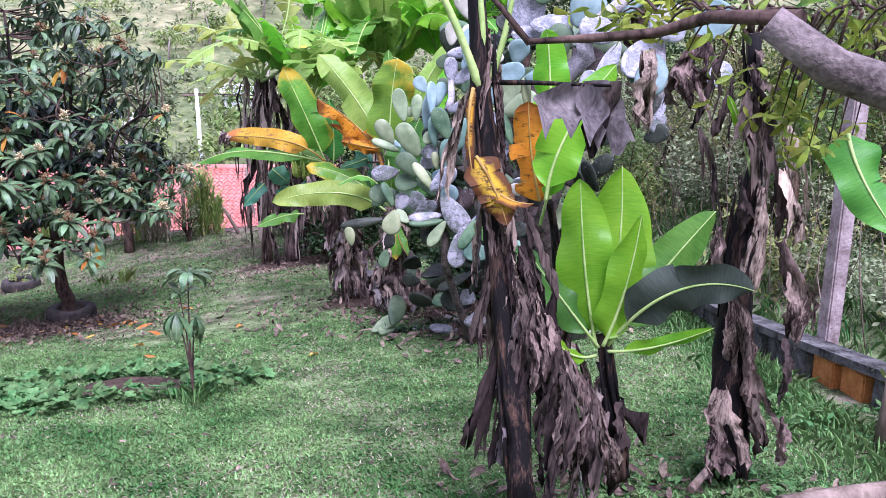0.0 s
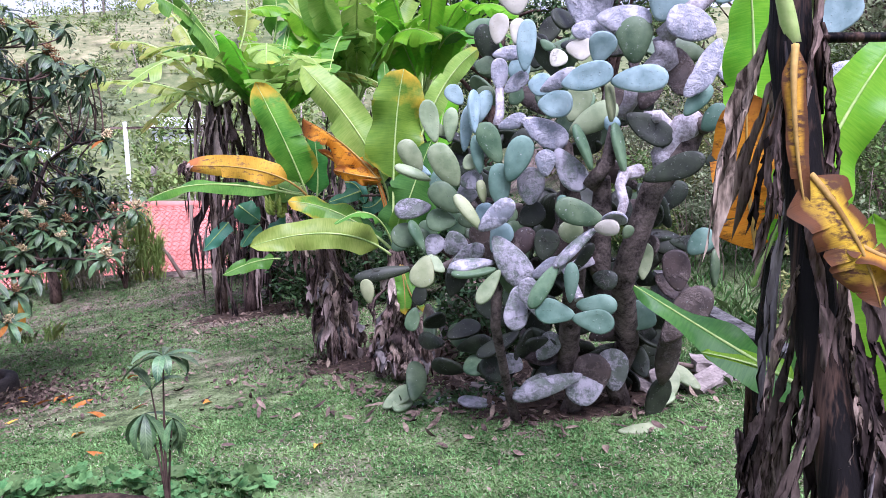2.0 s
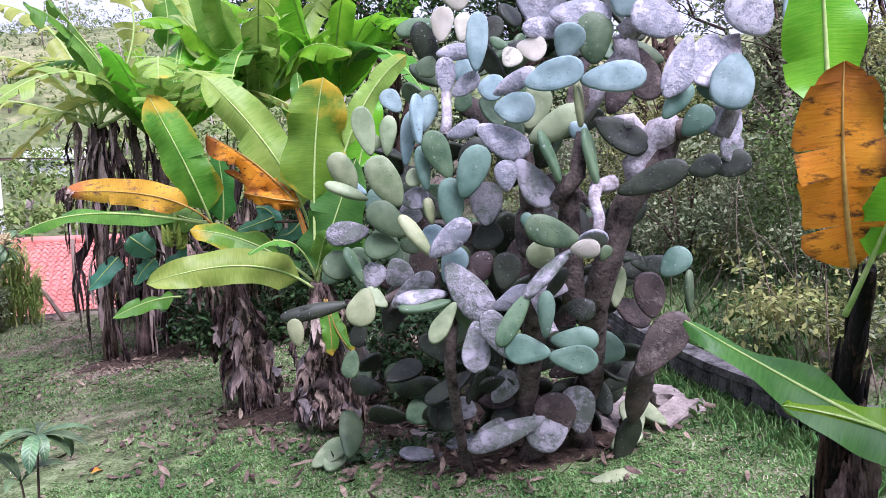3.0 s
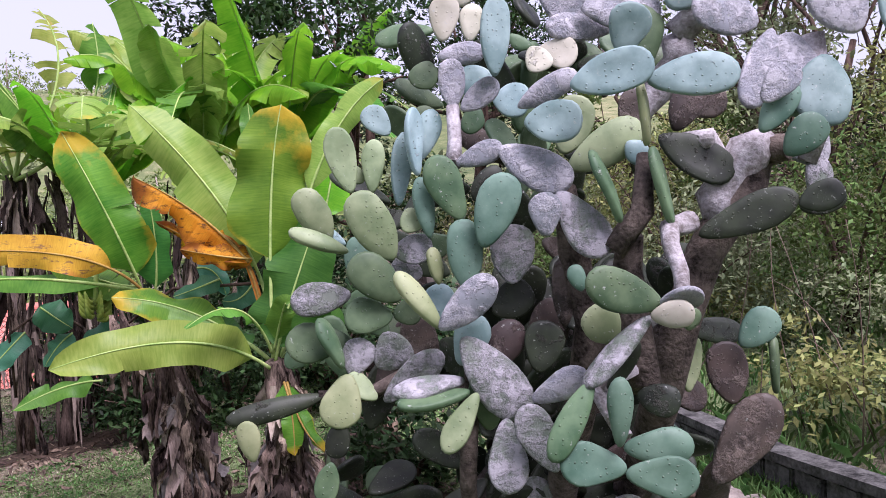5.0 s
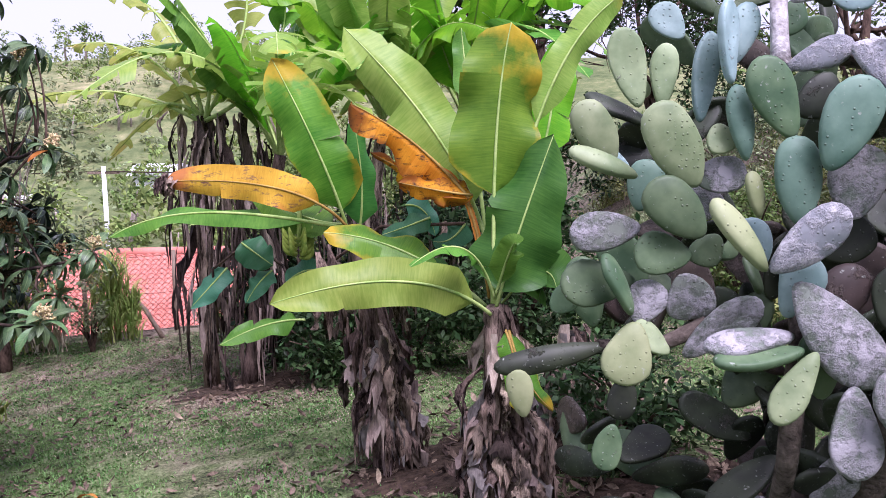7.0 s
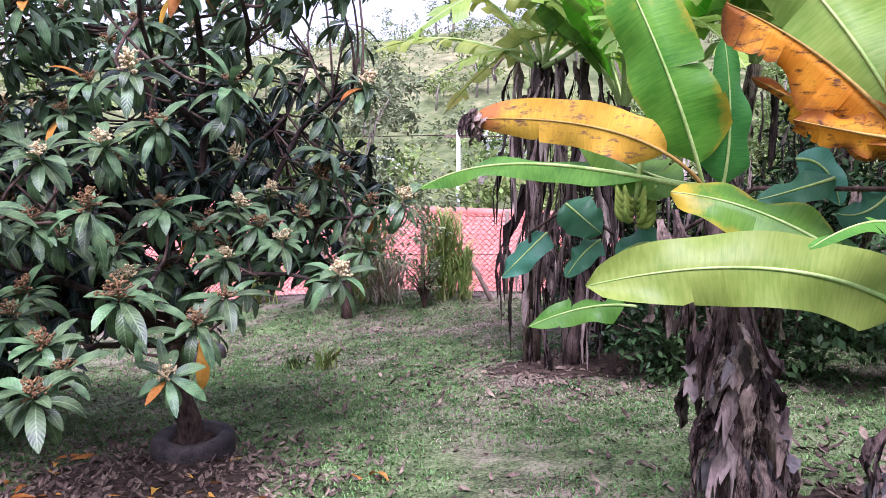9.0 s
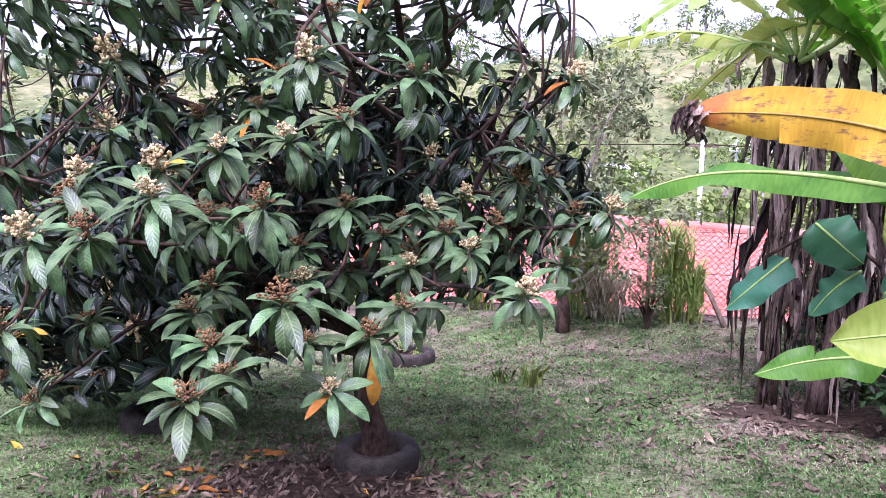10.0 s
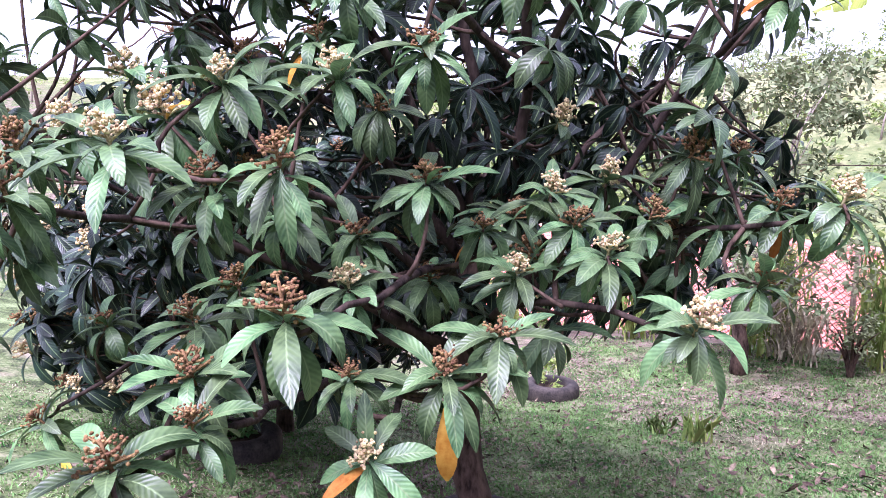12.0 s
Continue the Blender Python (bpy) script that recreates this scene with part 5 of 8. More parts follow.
cactus_pad(cactus, (1.808, 6.487, 1.086), (1.647, 6.493, 1.262), 0.261, "lilac")
cactus_pad(cactus, (1.841, 6.469, 1.016), (1.675, 6.451, 1.054), 0.224, "grey")
cactus_pad(cactus, (1.660, 6.473, 0.877), (1.846, 6.407, 0.966), 0.172, "dark")
cactus_pad(cactus, (0.555, 6.891, 1.626), (0.718, 6.809, 1.603), 0.168, "cream")
cactus_pad(cactus, (1.272, 6.774, 1.622), (1.328, 6.655, 1.300), 0.229, "brown")
cactus_pad(cactus, (2.019, 6.352, 1.662), (2.198, 6.325, 1.955), 0.322, "blue")
cactus_pad(cactus, (0.819, 6.807, 1.967), (0.881, 6.801, 2.271), 0.336, "green")
cactus_pad(cactus, (1.784, 6.557, 2.015), (1.800, 6.557, 2.312), 0.329, "blue")
cactus_pad(cactus, (1.175, 6.775, 2.105), (1.060, 6.798, 2.408), 0.336, "teal")
cactus_pad(cactus, (0.835, 6.758, -0.548), (0.639, 6.683, -0.849), 0.283, "grey")
cactus_pad(cactus, (0.687, 6.665, -0.626), (0.186, 6.665, -0.789), 0.159, "grey")
cactus_pad(cactus, (0.749, 6.717, -0.851), (0.782, 6.725, -0.494), 0.283, "brown")
cactus_pad(cactus, (0.942, 6.699, -0.776), (0.897, 6.713, -0.457), 0.242, "grey")
cactus_pad(cactus, (1.20, 6.72, -1.06), (1.28, 6.66, -0.66), 0.2, "dark", 0.5)
cactus_pad(cactus, (1.25, 6.62, -0.72), (1.24, 6.45, -0.24), 0.2, "brown", 0.3)
cactus_pad(cactus, (0.452, 6.800, -0.660), (0.282, 6.745, -0.829), 0.162, "grey")
cactus_pad(cactus, (0.168, 6.942, -0.694), (0.277, 6.897, -0.562), 0.165, "grey")
cactus_pad(cactus, (0.398, 6.826, -0.565), (0.523, 6.791, -0.361), 0.178, "grey")
cactus_pad(cactus, (0.996, 6.676, -0.293), (1.130, 6.632, -0.131), 0.262, "teal")
bm = bmesh.new()
tube(bm, wobble([(0.30, 6.85, -1.20), (0.20, 6.80, -0.80), (0.00, 6.40, -0.18), (0.02, 6.38, 0.05), (0.06, 6.39, 0.22), (0.05, 6.44, 0.41)], random, 0.02), [0.045, 0.032, 0.034, 0.038, 0.036, 0.036], 10)
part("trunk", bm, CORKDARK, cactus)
bm = bmesh.new()
tube(bm, wobble([(0.04, 6.58, 1.10), (0.05, 6.64, 1.21), (0.07, 6.67, 1.35)], random, 0.02), [0.035, 0.030, 0.028], 10)
part("trunk", bm, CORK, cactus)
bm = bmesh.new()
tube(bm, wobble([(0.62, 6.95, -1.20), (0.72, 6.90, -0.90), (0.60, 6.95, -0.60), (0.52, 6.43, 0.13), (0.51, 6.36, 0.46), (0.49, 6.39, 0.72), (0.43, 6.40, 0.98), (0.29, 6.48, 1.16), (0.16, 6.50, 1.14)], random, 0.02), [0.090, 0.075, 0.080, 0.070, 0.065, 0.060, 0.050, 0.040, 0.030], 10)
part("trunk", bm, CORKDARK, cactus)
bm = bmesh.new()
tube(bm, wobble([(1.15, 7.00, -1.20), (1.00, 6.95, -0.80), (1.10, 6.95, -0.50), (0.80, 6.26, 0.15), (0.87, 6.19, 0.46), (0.92, 6.18, 0.72), (1.02, 6.17, 0.86), (1.08, 6.17, 0.99), (1.19, 6.16, 1.14), (1.23, 6.04, 1.14)], random, 0.02), [0.090, 0.080, 0.085, 0.080, 0.075, 0.075, 0.080, 0.085, 0.090, 0.050], 10)
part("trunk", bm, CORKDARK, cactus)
bm = bmesh.new()
tube(bm, wobble([(1.01, 6.15, 0.86), (1.02, 6.14, 0.95), (1.07, 6.14, 1.03), (1.13, 6.13, 1.12), (1.20, 6.12, 1.18)], random, 0.02), [0.070, 0.085, 0.075, 0.090, 0.050], 10)
part("trunk", bm, CORK, cactus)
bm = bmesh.new()
tube(bm, wobble([(1.08, 6.17, 1.01), (1.04, 6.19, 1.11), (0.98, 6.21, 1.17), (0.90, 6.25, 1.18)], random, 0.02), [0.050, 0.050, 0.045, 0.030], 10)
part("trunk", bm, CORK, cactus)
bm = bmesh.new()
tube(bm, wobble([(0.65, 5.87, 0.62), (0.66, 5.93, 0.69), (0.69, 5.99, 0.78), (0.74, 6.05, 0.85), (0.84, 6.11, 0.86)], random, 0.02), [0.026, 0.030, 0.032, 0.040, 0.045], 10)
part("trunk", bm, CORK, cactus)
bm = bmesh.new()
tube(bm, wobble([(0.54, 6.17, 0.76), (0.62, 6.16, 0.90), (0.69, 6.19, 1.12)], random, 0.02), [0.050, 0.045, 0.030], 10)
part("trunk", bm, CORKDARK, cactus)
bm = bmesh.new()
tube(bm, wobble([(0.53, 6.03, 0.35), (0.42, 6.00, 0.27), (0.43, 5.88, 0.13)], random, 0.02), [0.050, 0.035, 0.030], 10)
part("trunk", bm, CORK, cactus)
bm = bmesh.new()
tube(bm, wobble([(0.59, 6.01, 0.25), (0.65, 6.24, 0.66), (0.64, 6.21, 0.81)], random, 0.02), [0.060, 0.060, 0.050], 10)
part("trunk", bm, CORKDARK, cactus)
bm = bmesh.new()
tube(bm, wobble([(-0.53, 6.68, 0.17), (-0.34, 6.68, 0.15), (-0.17, 6.60, 0.25)], random, 0.02), [0.020, 0.025, 0.030], 10)
part("trunk", bm, CORKDARK, cactus)
bm = bmesh.new()
tube(bm, wobble([(1.16, 6.70, 1.68), (1.21, 6.72, 1.55), (1.01, 6.77, 1.37), (0.92, 6.80, 1.16)], random, 0.02), [0.070, 0.090, 0.070, 0.050], 10)
part("trunk", bm, CORK, cactus)
bm = bmesh.new()
tube(bm, wobble([(1.16, 6.70, 1.68), (1.31, 6.60, 1.85), (1.51, 6.60, 2.02)], random, 0.02), [0.070, 0.060, 0.050], 10)
part("trunk", bm, CORK, cactus)
bm = bmesh.new()
tube(bm, wobble([(1.70, 6.50, 1.09), (1.79, 6.48, 1.30), (1.74, 6.50, 1.67)], random, 0.02), [0.060, 0.050, 0.050], 10)
part("trunk", bm, CORK, cactus)
settle(cactus, (0.45, 6.75, height(0.45, 6.75)))

# dark inner pads of the old clump, its shade put into their colour
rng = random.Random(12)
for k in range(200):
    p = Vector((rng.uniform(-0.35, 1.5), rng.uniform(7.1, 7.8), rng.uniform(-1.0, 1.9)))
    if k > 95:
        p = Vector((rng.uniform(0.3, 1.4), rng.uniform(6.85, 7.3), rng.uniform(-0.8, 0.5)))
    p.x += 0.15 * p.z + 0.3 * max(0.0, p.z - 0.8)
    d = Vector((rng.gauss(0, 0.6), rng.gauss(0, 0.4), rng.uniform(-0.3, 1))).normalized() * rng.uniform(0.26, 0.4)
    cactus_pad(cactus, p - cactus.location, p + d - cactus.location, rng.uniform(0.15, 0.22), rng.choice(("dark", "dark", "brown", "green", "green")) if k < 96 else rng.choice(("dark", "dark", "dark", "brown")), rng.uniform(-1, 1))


# ---- banana clump in the lawn ----
rng = random.Random(3)
plant = thing("banana_plant", "banana plant with a shaggy brown dead-leaf stump and yellowing leaves", "banana plant", "banana clump")
banana_stem(plant, [(-1.11, 9.44, -1.48), (-1.18, 9.46, -0.81), (-1.25, 9.47, -0.37), (-1.38, 9.42, 0.30)], [0.17, 0.13, 0.1, 0.05], rng, DRY)
skirt(plant, (-1.11, 9.44, -1.38), (-1.25, 9.47, -0.32), 0.11, 84, rng, (0.2, 0.42), (0.1, 0.2))
banana_blade(plant, (-1.43, 9.43, 0.33), (-1.60, 9.31, 0.83), (-1.89, 9.43, 1.44), 0.44, TIPPED, rng, -0.2)
banana_blade(plant, (-1.41, 9.42, 0.30), (-1.82, 9.21, 0.59), (-2.54, 9.07, 0.66), 0.25, ORANGE, rng, 0.0, 0.3, 0.15, 1, rib=RIBDRY, front=(0.1, -1, 0.1))
for k in range(3):
    dry_leaf(plant, Vector((-2.51, 9.07, 0.68)) + Vector((0.03 * k, 0, 0.03 - 0.02 * k)), 0.13, 0.12, rng, DRY, out=(-1, -0.4, 0), reach=0.04)
banana_blade(plant, (-1.39, 9.52, 0.29), (-2.50, 9.99, 0.39), (-3.18, 10.07, 0.21), 0.23, GREEN, rng, 0.4)
banana_blade(plant, (-1.45, 9.64, 0.32), (-1.81, 9.80, 0.40), (-2.18, 9.88, 0.66), 0.32, GREEN, rng, 0.2)
banana_blade(plant, (-1.35, 9.51, 0.25), (-1.32, 9.45, 0.62), (-1.37, 9.51, 1.06), 0.26, DEEP, rng, 0.5)
banana_blade(plant, (-1.74, 9.59, -0.35), (-2.03, 9.63, -0.39), (-2.34, 9.56, -0.51), 0.20, GREEN, rng, 0.2)
for k in range(9):
    dry_leaf(plant, (-1.30 + rng.gauss(0, 0.25), 9.52 + rng.gauss(0, 0.25), 0.25 + rng.uniform(-0.5, 0.15)), rng.uniform(0.3, 0.7), rng.uniform(0.1, 0.22), rng)
settle(plant, (-1.11, 9.44, -1.26))
plant = thing("banana_plant", "banana plant with broad green yellow-tipped leaves over a dead-leaf stump", "banana plant", "banana clump")
banana_stem(plant, [(-0.48, 8.40, -1.23), (-0.52, 8.42, -0.65), (-0.56, 8.43, -0.16), (-0.60, 8.40, -0.05)], [0.15, 0.12, 0.09, 0.05], rng, DRY)
skirt(plant, (-0.48, 8.40, -1.13), (-0.52, 8.42, -0.60), 0.13, 74, rng, (0.2, 0.4), (0.1, 0.2))
skirt(plant, (-0.48, 8.40, -1.13), (-0.60, 8.40, -0.02), 0.09, 32, rng, (0.2, 0.38), (0.08, 0.16))
banana_blade(plant, (-0.59, 8.45, -0.06), (-0.75, 8.77, 0.72), (-1.41, 9.07, 1.59), 0.43, PALE, rng, -0.2, 0.4)
banana_blade(plant, (-0.59, 8.40, -0.03), (-0.57, 8.46, 0.89), (-0.48, 8.48, 1.54), 0.54, TIPPED, rng, 0.2, 0.35)
banana_blade(plant, (-0.58, 8.40, -0.05), (-0.47, 8.33, 0.37), (-0.25, 8.42, 0.92), 0.54, DEEP, rng, 0.1, 0.15)
banana_blade(plant, (-0.57, 8.45, -0.06), (-0.27, 8.55, 1.11), (0.19, 8.56, 1.72), 0.22, PALE, rng, 0.5, 0.45)
banana_blade(plant, (-0.62, 8.35, -0.08), (-1.12, 8.24, 0.14), (-1.82, 8.18, 0.05), 0.29, PALE, rng, 0.0, 0.12, 0.15, 1, front=(0, -1, 0.35))
banana_blade(plant, (-0.60, 8.36, 0.01), (-0.80, 8.17, 0.32), (-1.09, 8.05, 0.25), 0.16, GREEN, rng, 0.7, 0.3)
banana_blade(plant, (-0.59, 8.36, 0.03), (-0.54, 8.23, 0.28), (-0.53, 8.09, 0.35), 0.17, GREEN, rng, 0.5)
banana_blade(plant, (-0.60, 8.65, -0.10), (-1.06, 8.80, 0.22), (-1.56, 8.84, 0.35), 0.28, TIPPED, rng, 0.2, 0.3)
banana_blade(plant, (-0.59, 8.65, -0.10), (-0.92, 8.82, 0.10), (-1.24, 8.96, 0.02), 0.35, DEEP, rng, 0.4, 0.2)
banana_blade(plant, (-0.54, 8.64, -0.10), (-0.60, 9.19, 1.01), (-0.64, 9.38, 1.64), 0.18, GREEN, rng, 0.3, 0.6)
banana_blade(plant, (-0.54, 8.64, -0.10), (-0.17, 9.01, 0.81), (-0.03, 9.18, 1.55), 0.32, LIME, rng, 0.2, 0.5)
banana_blade(plant, (-0.54, 8.54, -0.08), (-0.33, 8.44, 0.14), (-0.25, 8.32, 0.06), 0.41, DEEP, rng, 0.3, 0.2)
banana_blade(plant, (-0.60, 8.51, -0.02), (-0.73, 8.60, 0.57), (-0.92, 8.64, 0.73), 0.04, ORANGE, rng, 0.0, 0.1, 0.3, 0, rib=RIBDRY)
banana_blade(plant, (-0.71, 8.56, 0.56), (-1.02, 8.63, 0.88), (-1.38, 8.68, 1.11), 0.35, BURNT, rng, 0.5, 0.02, 1.0, 6, rib=RIBDRY, wave=0.12)
banana_blade(plant, (-0.71, 8.60, 0.56), (-0.95, 8.67, 0.66), (-1.27, 8.76, 0.83), 0.26, BURNT, rng, -0.3, 0.02, 0.9, 6, rib=RIBDRY, wave=0.14)
banana_blade(plant, (-0.69, 8.56, 0.58), (-0.89, 8.55, 0.61), (-1.12, 8.57, 0.66), 0.18, BURNT, rng, -0.5, 0.02, 0.6, 5, rib=RIBDRY, wave=0.14)
banana_blade(plant, (-0.52, 8.33, -0.17), (-0.45, 8.18, -0.41), (-0.32, 8.10, -0.57), 0.14, TIPPED, rng, 0.8, 0.05, 0.8, 4, rib=RIBDRY)
banana_blade(plant, (-0.54, 8.33, -0.17), (-0.51, 8.20, -0.34), (-0.51, 8.12, -0.57), 0.16, TIPPED, rng, -0.3, 0.05, 0.6, 4, rib=RIBDRY)
settle(plant, (-0.48, 8.40, -1.13))
plant = thing("banana_plant", "dead banana stump wrapped in brown leaves behind the cactus", "banana plant", "banana clump")
banana_stem(plant, [(0.27, 9.71, -1.32), (0.25, 9.73, -0.55)], [0.15, 0.1], rng)
skirt(plant, (0.27, 9.71, -1.22), (0.25, 9.73, -0.45), 0.16, 26, rng, (0.3, 0.6), (0.1, 0.22))
settle(plant, (0.27, 9.71, -1.22))

# ---- tall bananas at the fence ----
rng = random.Random(8)
plant = thing("banana_plant", "tall banana plant with dead leaf curtain and torn drooping leaves", "banana plant", "bananas at the fence")
z0 = height(-2.70, 13.40)
banana_stem(plant, [(-2.70, 13.40, z0 - 0.1), (-2.47, 13.40, z0 * 0.4 + 0.41), (-2.24, 13.39, 0.78)], [0.11, 0.09, 0.07], rng, DRY)
for k in range(22):
    a = 2.4 * k + rng.gauss(0, 0.25)
    high = rng.uniform(0.25, 1.0)
    out = Vector((math.cos(a), math.sin(a), 0))
    ln = rng.uniform(2.1, 3.1)
    c0 = Vector((-2.24, 13.39, 0.73))
    m = c0 + out * ln * 0.32 + Vector((0, 0, ln * (0.2 + 0.36 * high)))
    e = c0 + out * ln * (0.95 - 0.45 * high) + Vector((0, 0, ln * (-0.3 + 1.15 * high)))
    if high < 0.75:
        torn_frond(plant, c0, m, e, rng.uniform(0.5, 0.7), rng.choice((FROND, FROND, LIME, PALE)), rng, (0.1, 0.85))
    else:
        banana_blade(plant, c0, m, e, rng.uniform(0.44, 0.6), rng.choice((LIME, GREEN, PALE, LIME)), rng, rng.uniform(-0.4, 0.4), 0.14, 0.4, 7, front=(-out.x * 0.6, -out.y * 0.6 - 0.25, 0.7))
for k in range(55):
    a, r = rng.uniform(0, 6.28), rng.uniform(0.05, 0.6)
    zt = z0 + (c0.z - z0) * rng.uniform(0.35, 1.0)
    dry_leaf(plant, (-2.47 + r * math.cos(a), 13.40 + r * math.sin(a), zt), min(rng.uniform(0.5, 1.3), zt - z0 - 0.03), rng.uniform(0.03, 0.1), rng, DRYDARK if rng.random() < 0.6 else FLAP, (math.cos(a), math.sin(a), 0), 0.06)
settle(plant, (-2.70, 13.40, z0))

rng = random.Random(9)
plant = thing("banana_plant", "tall banana plant with upright green leaves", "banana plant", "bananas at the fence")
z0 = height(-1.45, 14.00)
banana_stem(plant, [(-1.45, 14.00, z0 - 0.1), (-1.23, 14.04, z0 * 0.4 + 0.58), (-1.01, 14.09, 1.2)], [0.11, 0.09, 0.07], rng, DRY)
for k in range(21):
    a = 2.4 * k + rng.gauss(0, 0.25)
    high = rng.uniform(0.25, 1.0)
    out = Vector((math.cos(a), math.sin(a), 0))
    ln = rng.uniform(2.1, 3.1)
    c0 = Vector((-1.01, 14.09, 1.16))
    m = c0 + out * ln * 0.32 + Vector((0, 0, ln * (0.2 + 0.36 * high)))
    e = c0 + out * ln * (0.95 - 0.45 * high) + Vector((0, 0, ln * (-0.3 + 1.15 * high)))
    if high < 0.45:
        torn_frond(plant, c0, m, e, rng.uniform(0.5, 0.66), rng.choice((LIME, GREEN, PALE)), rng, (0.05, 0.6))
    else:
        banana_blade(plant, c0, m, e, rng.uniform(0.46, 0.62), rng.choice((LIME, LIME, PALE, LIME)), rng, rng.uniform(-0.6, 0.6), 0.14, 0.4, 8, front=(-out.x * 0.6, -out.y * 0.6 - 0.25, 0.7))
for k in range(36):
    a, r = rng.uniform(0, 6.28), rng.uniform(0.05, 0.6)
    zt = z0 + (c0.z - z0) * rng.uniform(0.35, 1.0)
    dry_leaf(plant, (-1.23 + r * math.cos(a), 14.04 + r * math.sin(a), zt), min(rng.uniform(0.5, 1.3), zt - z0 - 0.03), rng.uniform(0.03, 0.1), rng, DRYDARK if rng.random() < 0.6 else FLAP, (math.cos(a), math.sin(a), 0), 0.06)
settle(plant, (-1.45, 14.00, z0))

rng = random.Random(10)
plant = thing("banana_plant", "tall banana plant with upright green leaves", "banana plant", "bananas at the fence")
z0 = height(-0.25, 14.30)
banana_stem(plant, [(-0.25, 14.30, z0 - 0.1), (-0.10, 14.33, z0 * 0.4 + 0.62), (0.05, 14.36, 1.28)], [0.11, 0.09, 0.07], rng, DRY)
for k in range(19):
    a = 2.4 * k + rng.gauss(0, 0.25)
    high = rng.uniform(0.25, 1.0)
    out = Vector((math.cos(a), math.sin(a), 0))
    ln = rng.uniform(2.1, 3.1)
    c0 = Vector((0.05, 14.36, 1.24))
    m = c0 + out * ln * 0.32 + Vector((0, 0, ln * (0.2 + 0.36 * high)))
    e = c0 + out * ln * (0.95 - 0.45 * high) + Vector((0, 0, ln * (-0.3 + 1.15 * high)))
    if high < 0.45:
        torn_frond(plant, c0, m, e, rng.uniform(0.5, 0.66), rng.choice((LIME, GREEN, PALE)), rng, (0.05, 0.6))
    else:
        banana_blade(plant, c0, m, e, rng.uniform(0.46, 0.62), rng.choice((LIME, LIME, PALE, LIME)), rng, rng.uniform(-0.6, 0.6), 0.14, 0.4, 8, front=(-out.x * 0.6, -out.y * 0.6 - 0.25, 0.7))
for k in range(36):
    a, r = rng.uniform(0, 6.28), rng.uniform(0.05, 0.6)
    zt = z0 + (c0.z - z0) * rng.uniform(0.35, 1.0)
    dry_leaf(plant, (-0.10 + r * math.cos(a), 14.33 + r * math.sin(a), zt), min(rng.uniform(0.5, 1.3), zt - z0 - 0.03), rng.uniform(0.03, 0.1), rng, DRYDARK if rng.random() < 0.6 else FLAP, (math.cos(a), math.sin(a), 0), 0.06)
settle(plant, (-0.25, 14.30, z0))

rng = random.Random(14)
plant = thing("banana_plant", "banana plant with long torn drooping leaves and dead leaf curtain", "banana plant", "bananas at the fence")
banana_stem(plant, [(-3.18, 13.64, height(-3.18, 13.64) - 0.1), (-3.18, 13.64, 1.18)], [0.1, 0.06], rng, DRY)
torn_frond(plant, (-3.18, 13.64, 1.18), (-4.14, 13.72, 1.52), (-5.13, 13.85, 1.43), 0.45, FROND, rng, (0.35, 0.98))
torn_frond(plant, (-3.18, 13.65, 1.25), (-3.92, 13.95, 2.00), (-4.83, 14.19, 2.09), 0.52, FROND, rng, (0.35, 0.98))
torn_frond(plant, (-3.14, 13.65, 1.25), (-3.66, 14.07, 2.42), (-4.50, 14.34, 2.86), 0.56, FROND, rng, (0.35, 0.98))
torn_frond(plant, (-3.09, 13.53, 1.21), (-3.09, 13.42, 1.95), (-3.75, 13.31, 1.93), 0.42, GREEN, rng, (0.35, 0.98))
torn_frond(plant, (-3.09, 13.53, 1.21), (-2.59, 13.61, 2.36), (-2.79, 13.83, 3.19), 0.58, FROND, rng, (0.35, 0.98))
torn_frond(plant, (-3.09, 13.53, 1.18), (-2.25, 13.29, 1.87), (-2.16, 13.42, 2.98), 0.57, GREEN, rng, (0.35, 0.98))
torn_frond(plant, (-3.18, 13.64, 1.18), (-3.55, 13.62, 1.38), (-4.38, 13.60, 1.12), 0.40, FROND, rng, (0.35, 0.98))
c0 = Vector((-3.18, 13.64, 1.18))
z0 = height(c0.x, c0.y)
for k in range(150):
    a, r = rng.uniform(0, 6.28), rng.uniform(0.05, 0.62)
    zt = z0 + (c0.z + 0.1 - z0) * (1 - 0.75 * rng.random() ** 1.7)
    ln = min(rng.uniform(0.25, 1.5), zt - z0 - 0.03)
    foot = (c0.x + 0.25 + r * math.cos(a), c0.y + r * math.sin(a), zt)
    if k % 3:
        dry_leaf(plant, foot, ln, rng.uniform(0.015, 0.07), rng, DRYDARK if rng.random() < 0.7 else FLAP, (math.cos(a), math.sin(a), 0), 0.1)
    else:
        flap_leaf(plant, foot, ln * 0.6, rng.uniform(0.06, 0.16), rng, (math.cos(a), math.sin(a), 0), DRYDARK if rng.random() < 0.6 else FLAP)
settle(plant, (-3.18, 13.64, height(-3.18, 13.64)))

bunch = thing("banana_bunch", "small bunch of unripe yellow-green bananas hanging from its stalk", "bananas")
bm = bmesh.new()
tube(bm, [(-1.66, 9.77, 0.52), (-1.76, 9.72, 0.44), (-1.78, 9.72, 0.16)], [0.02, 0.02, 0.016], 6)
part("stalk", bm, RIB, bunch)
c0 = Vector((-1.78, 9.72, 0.1))
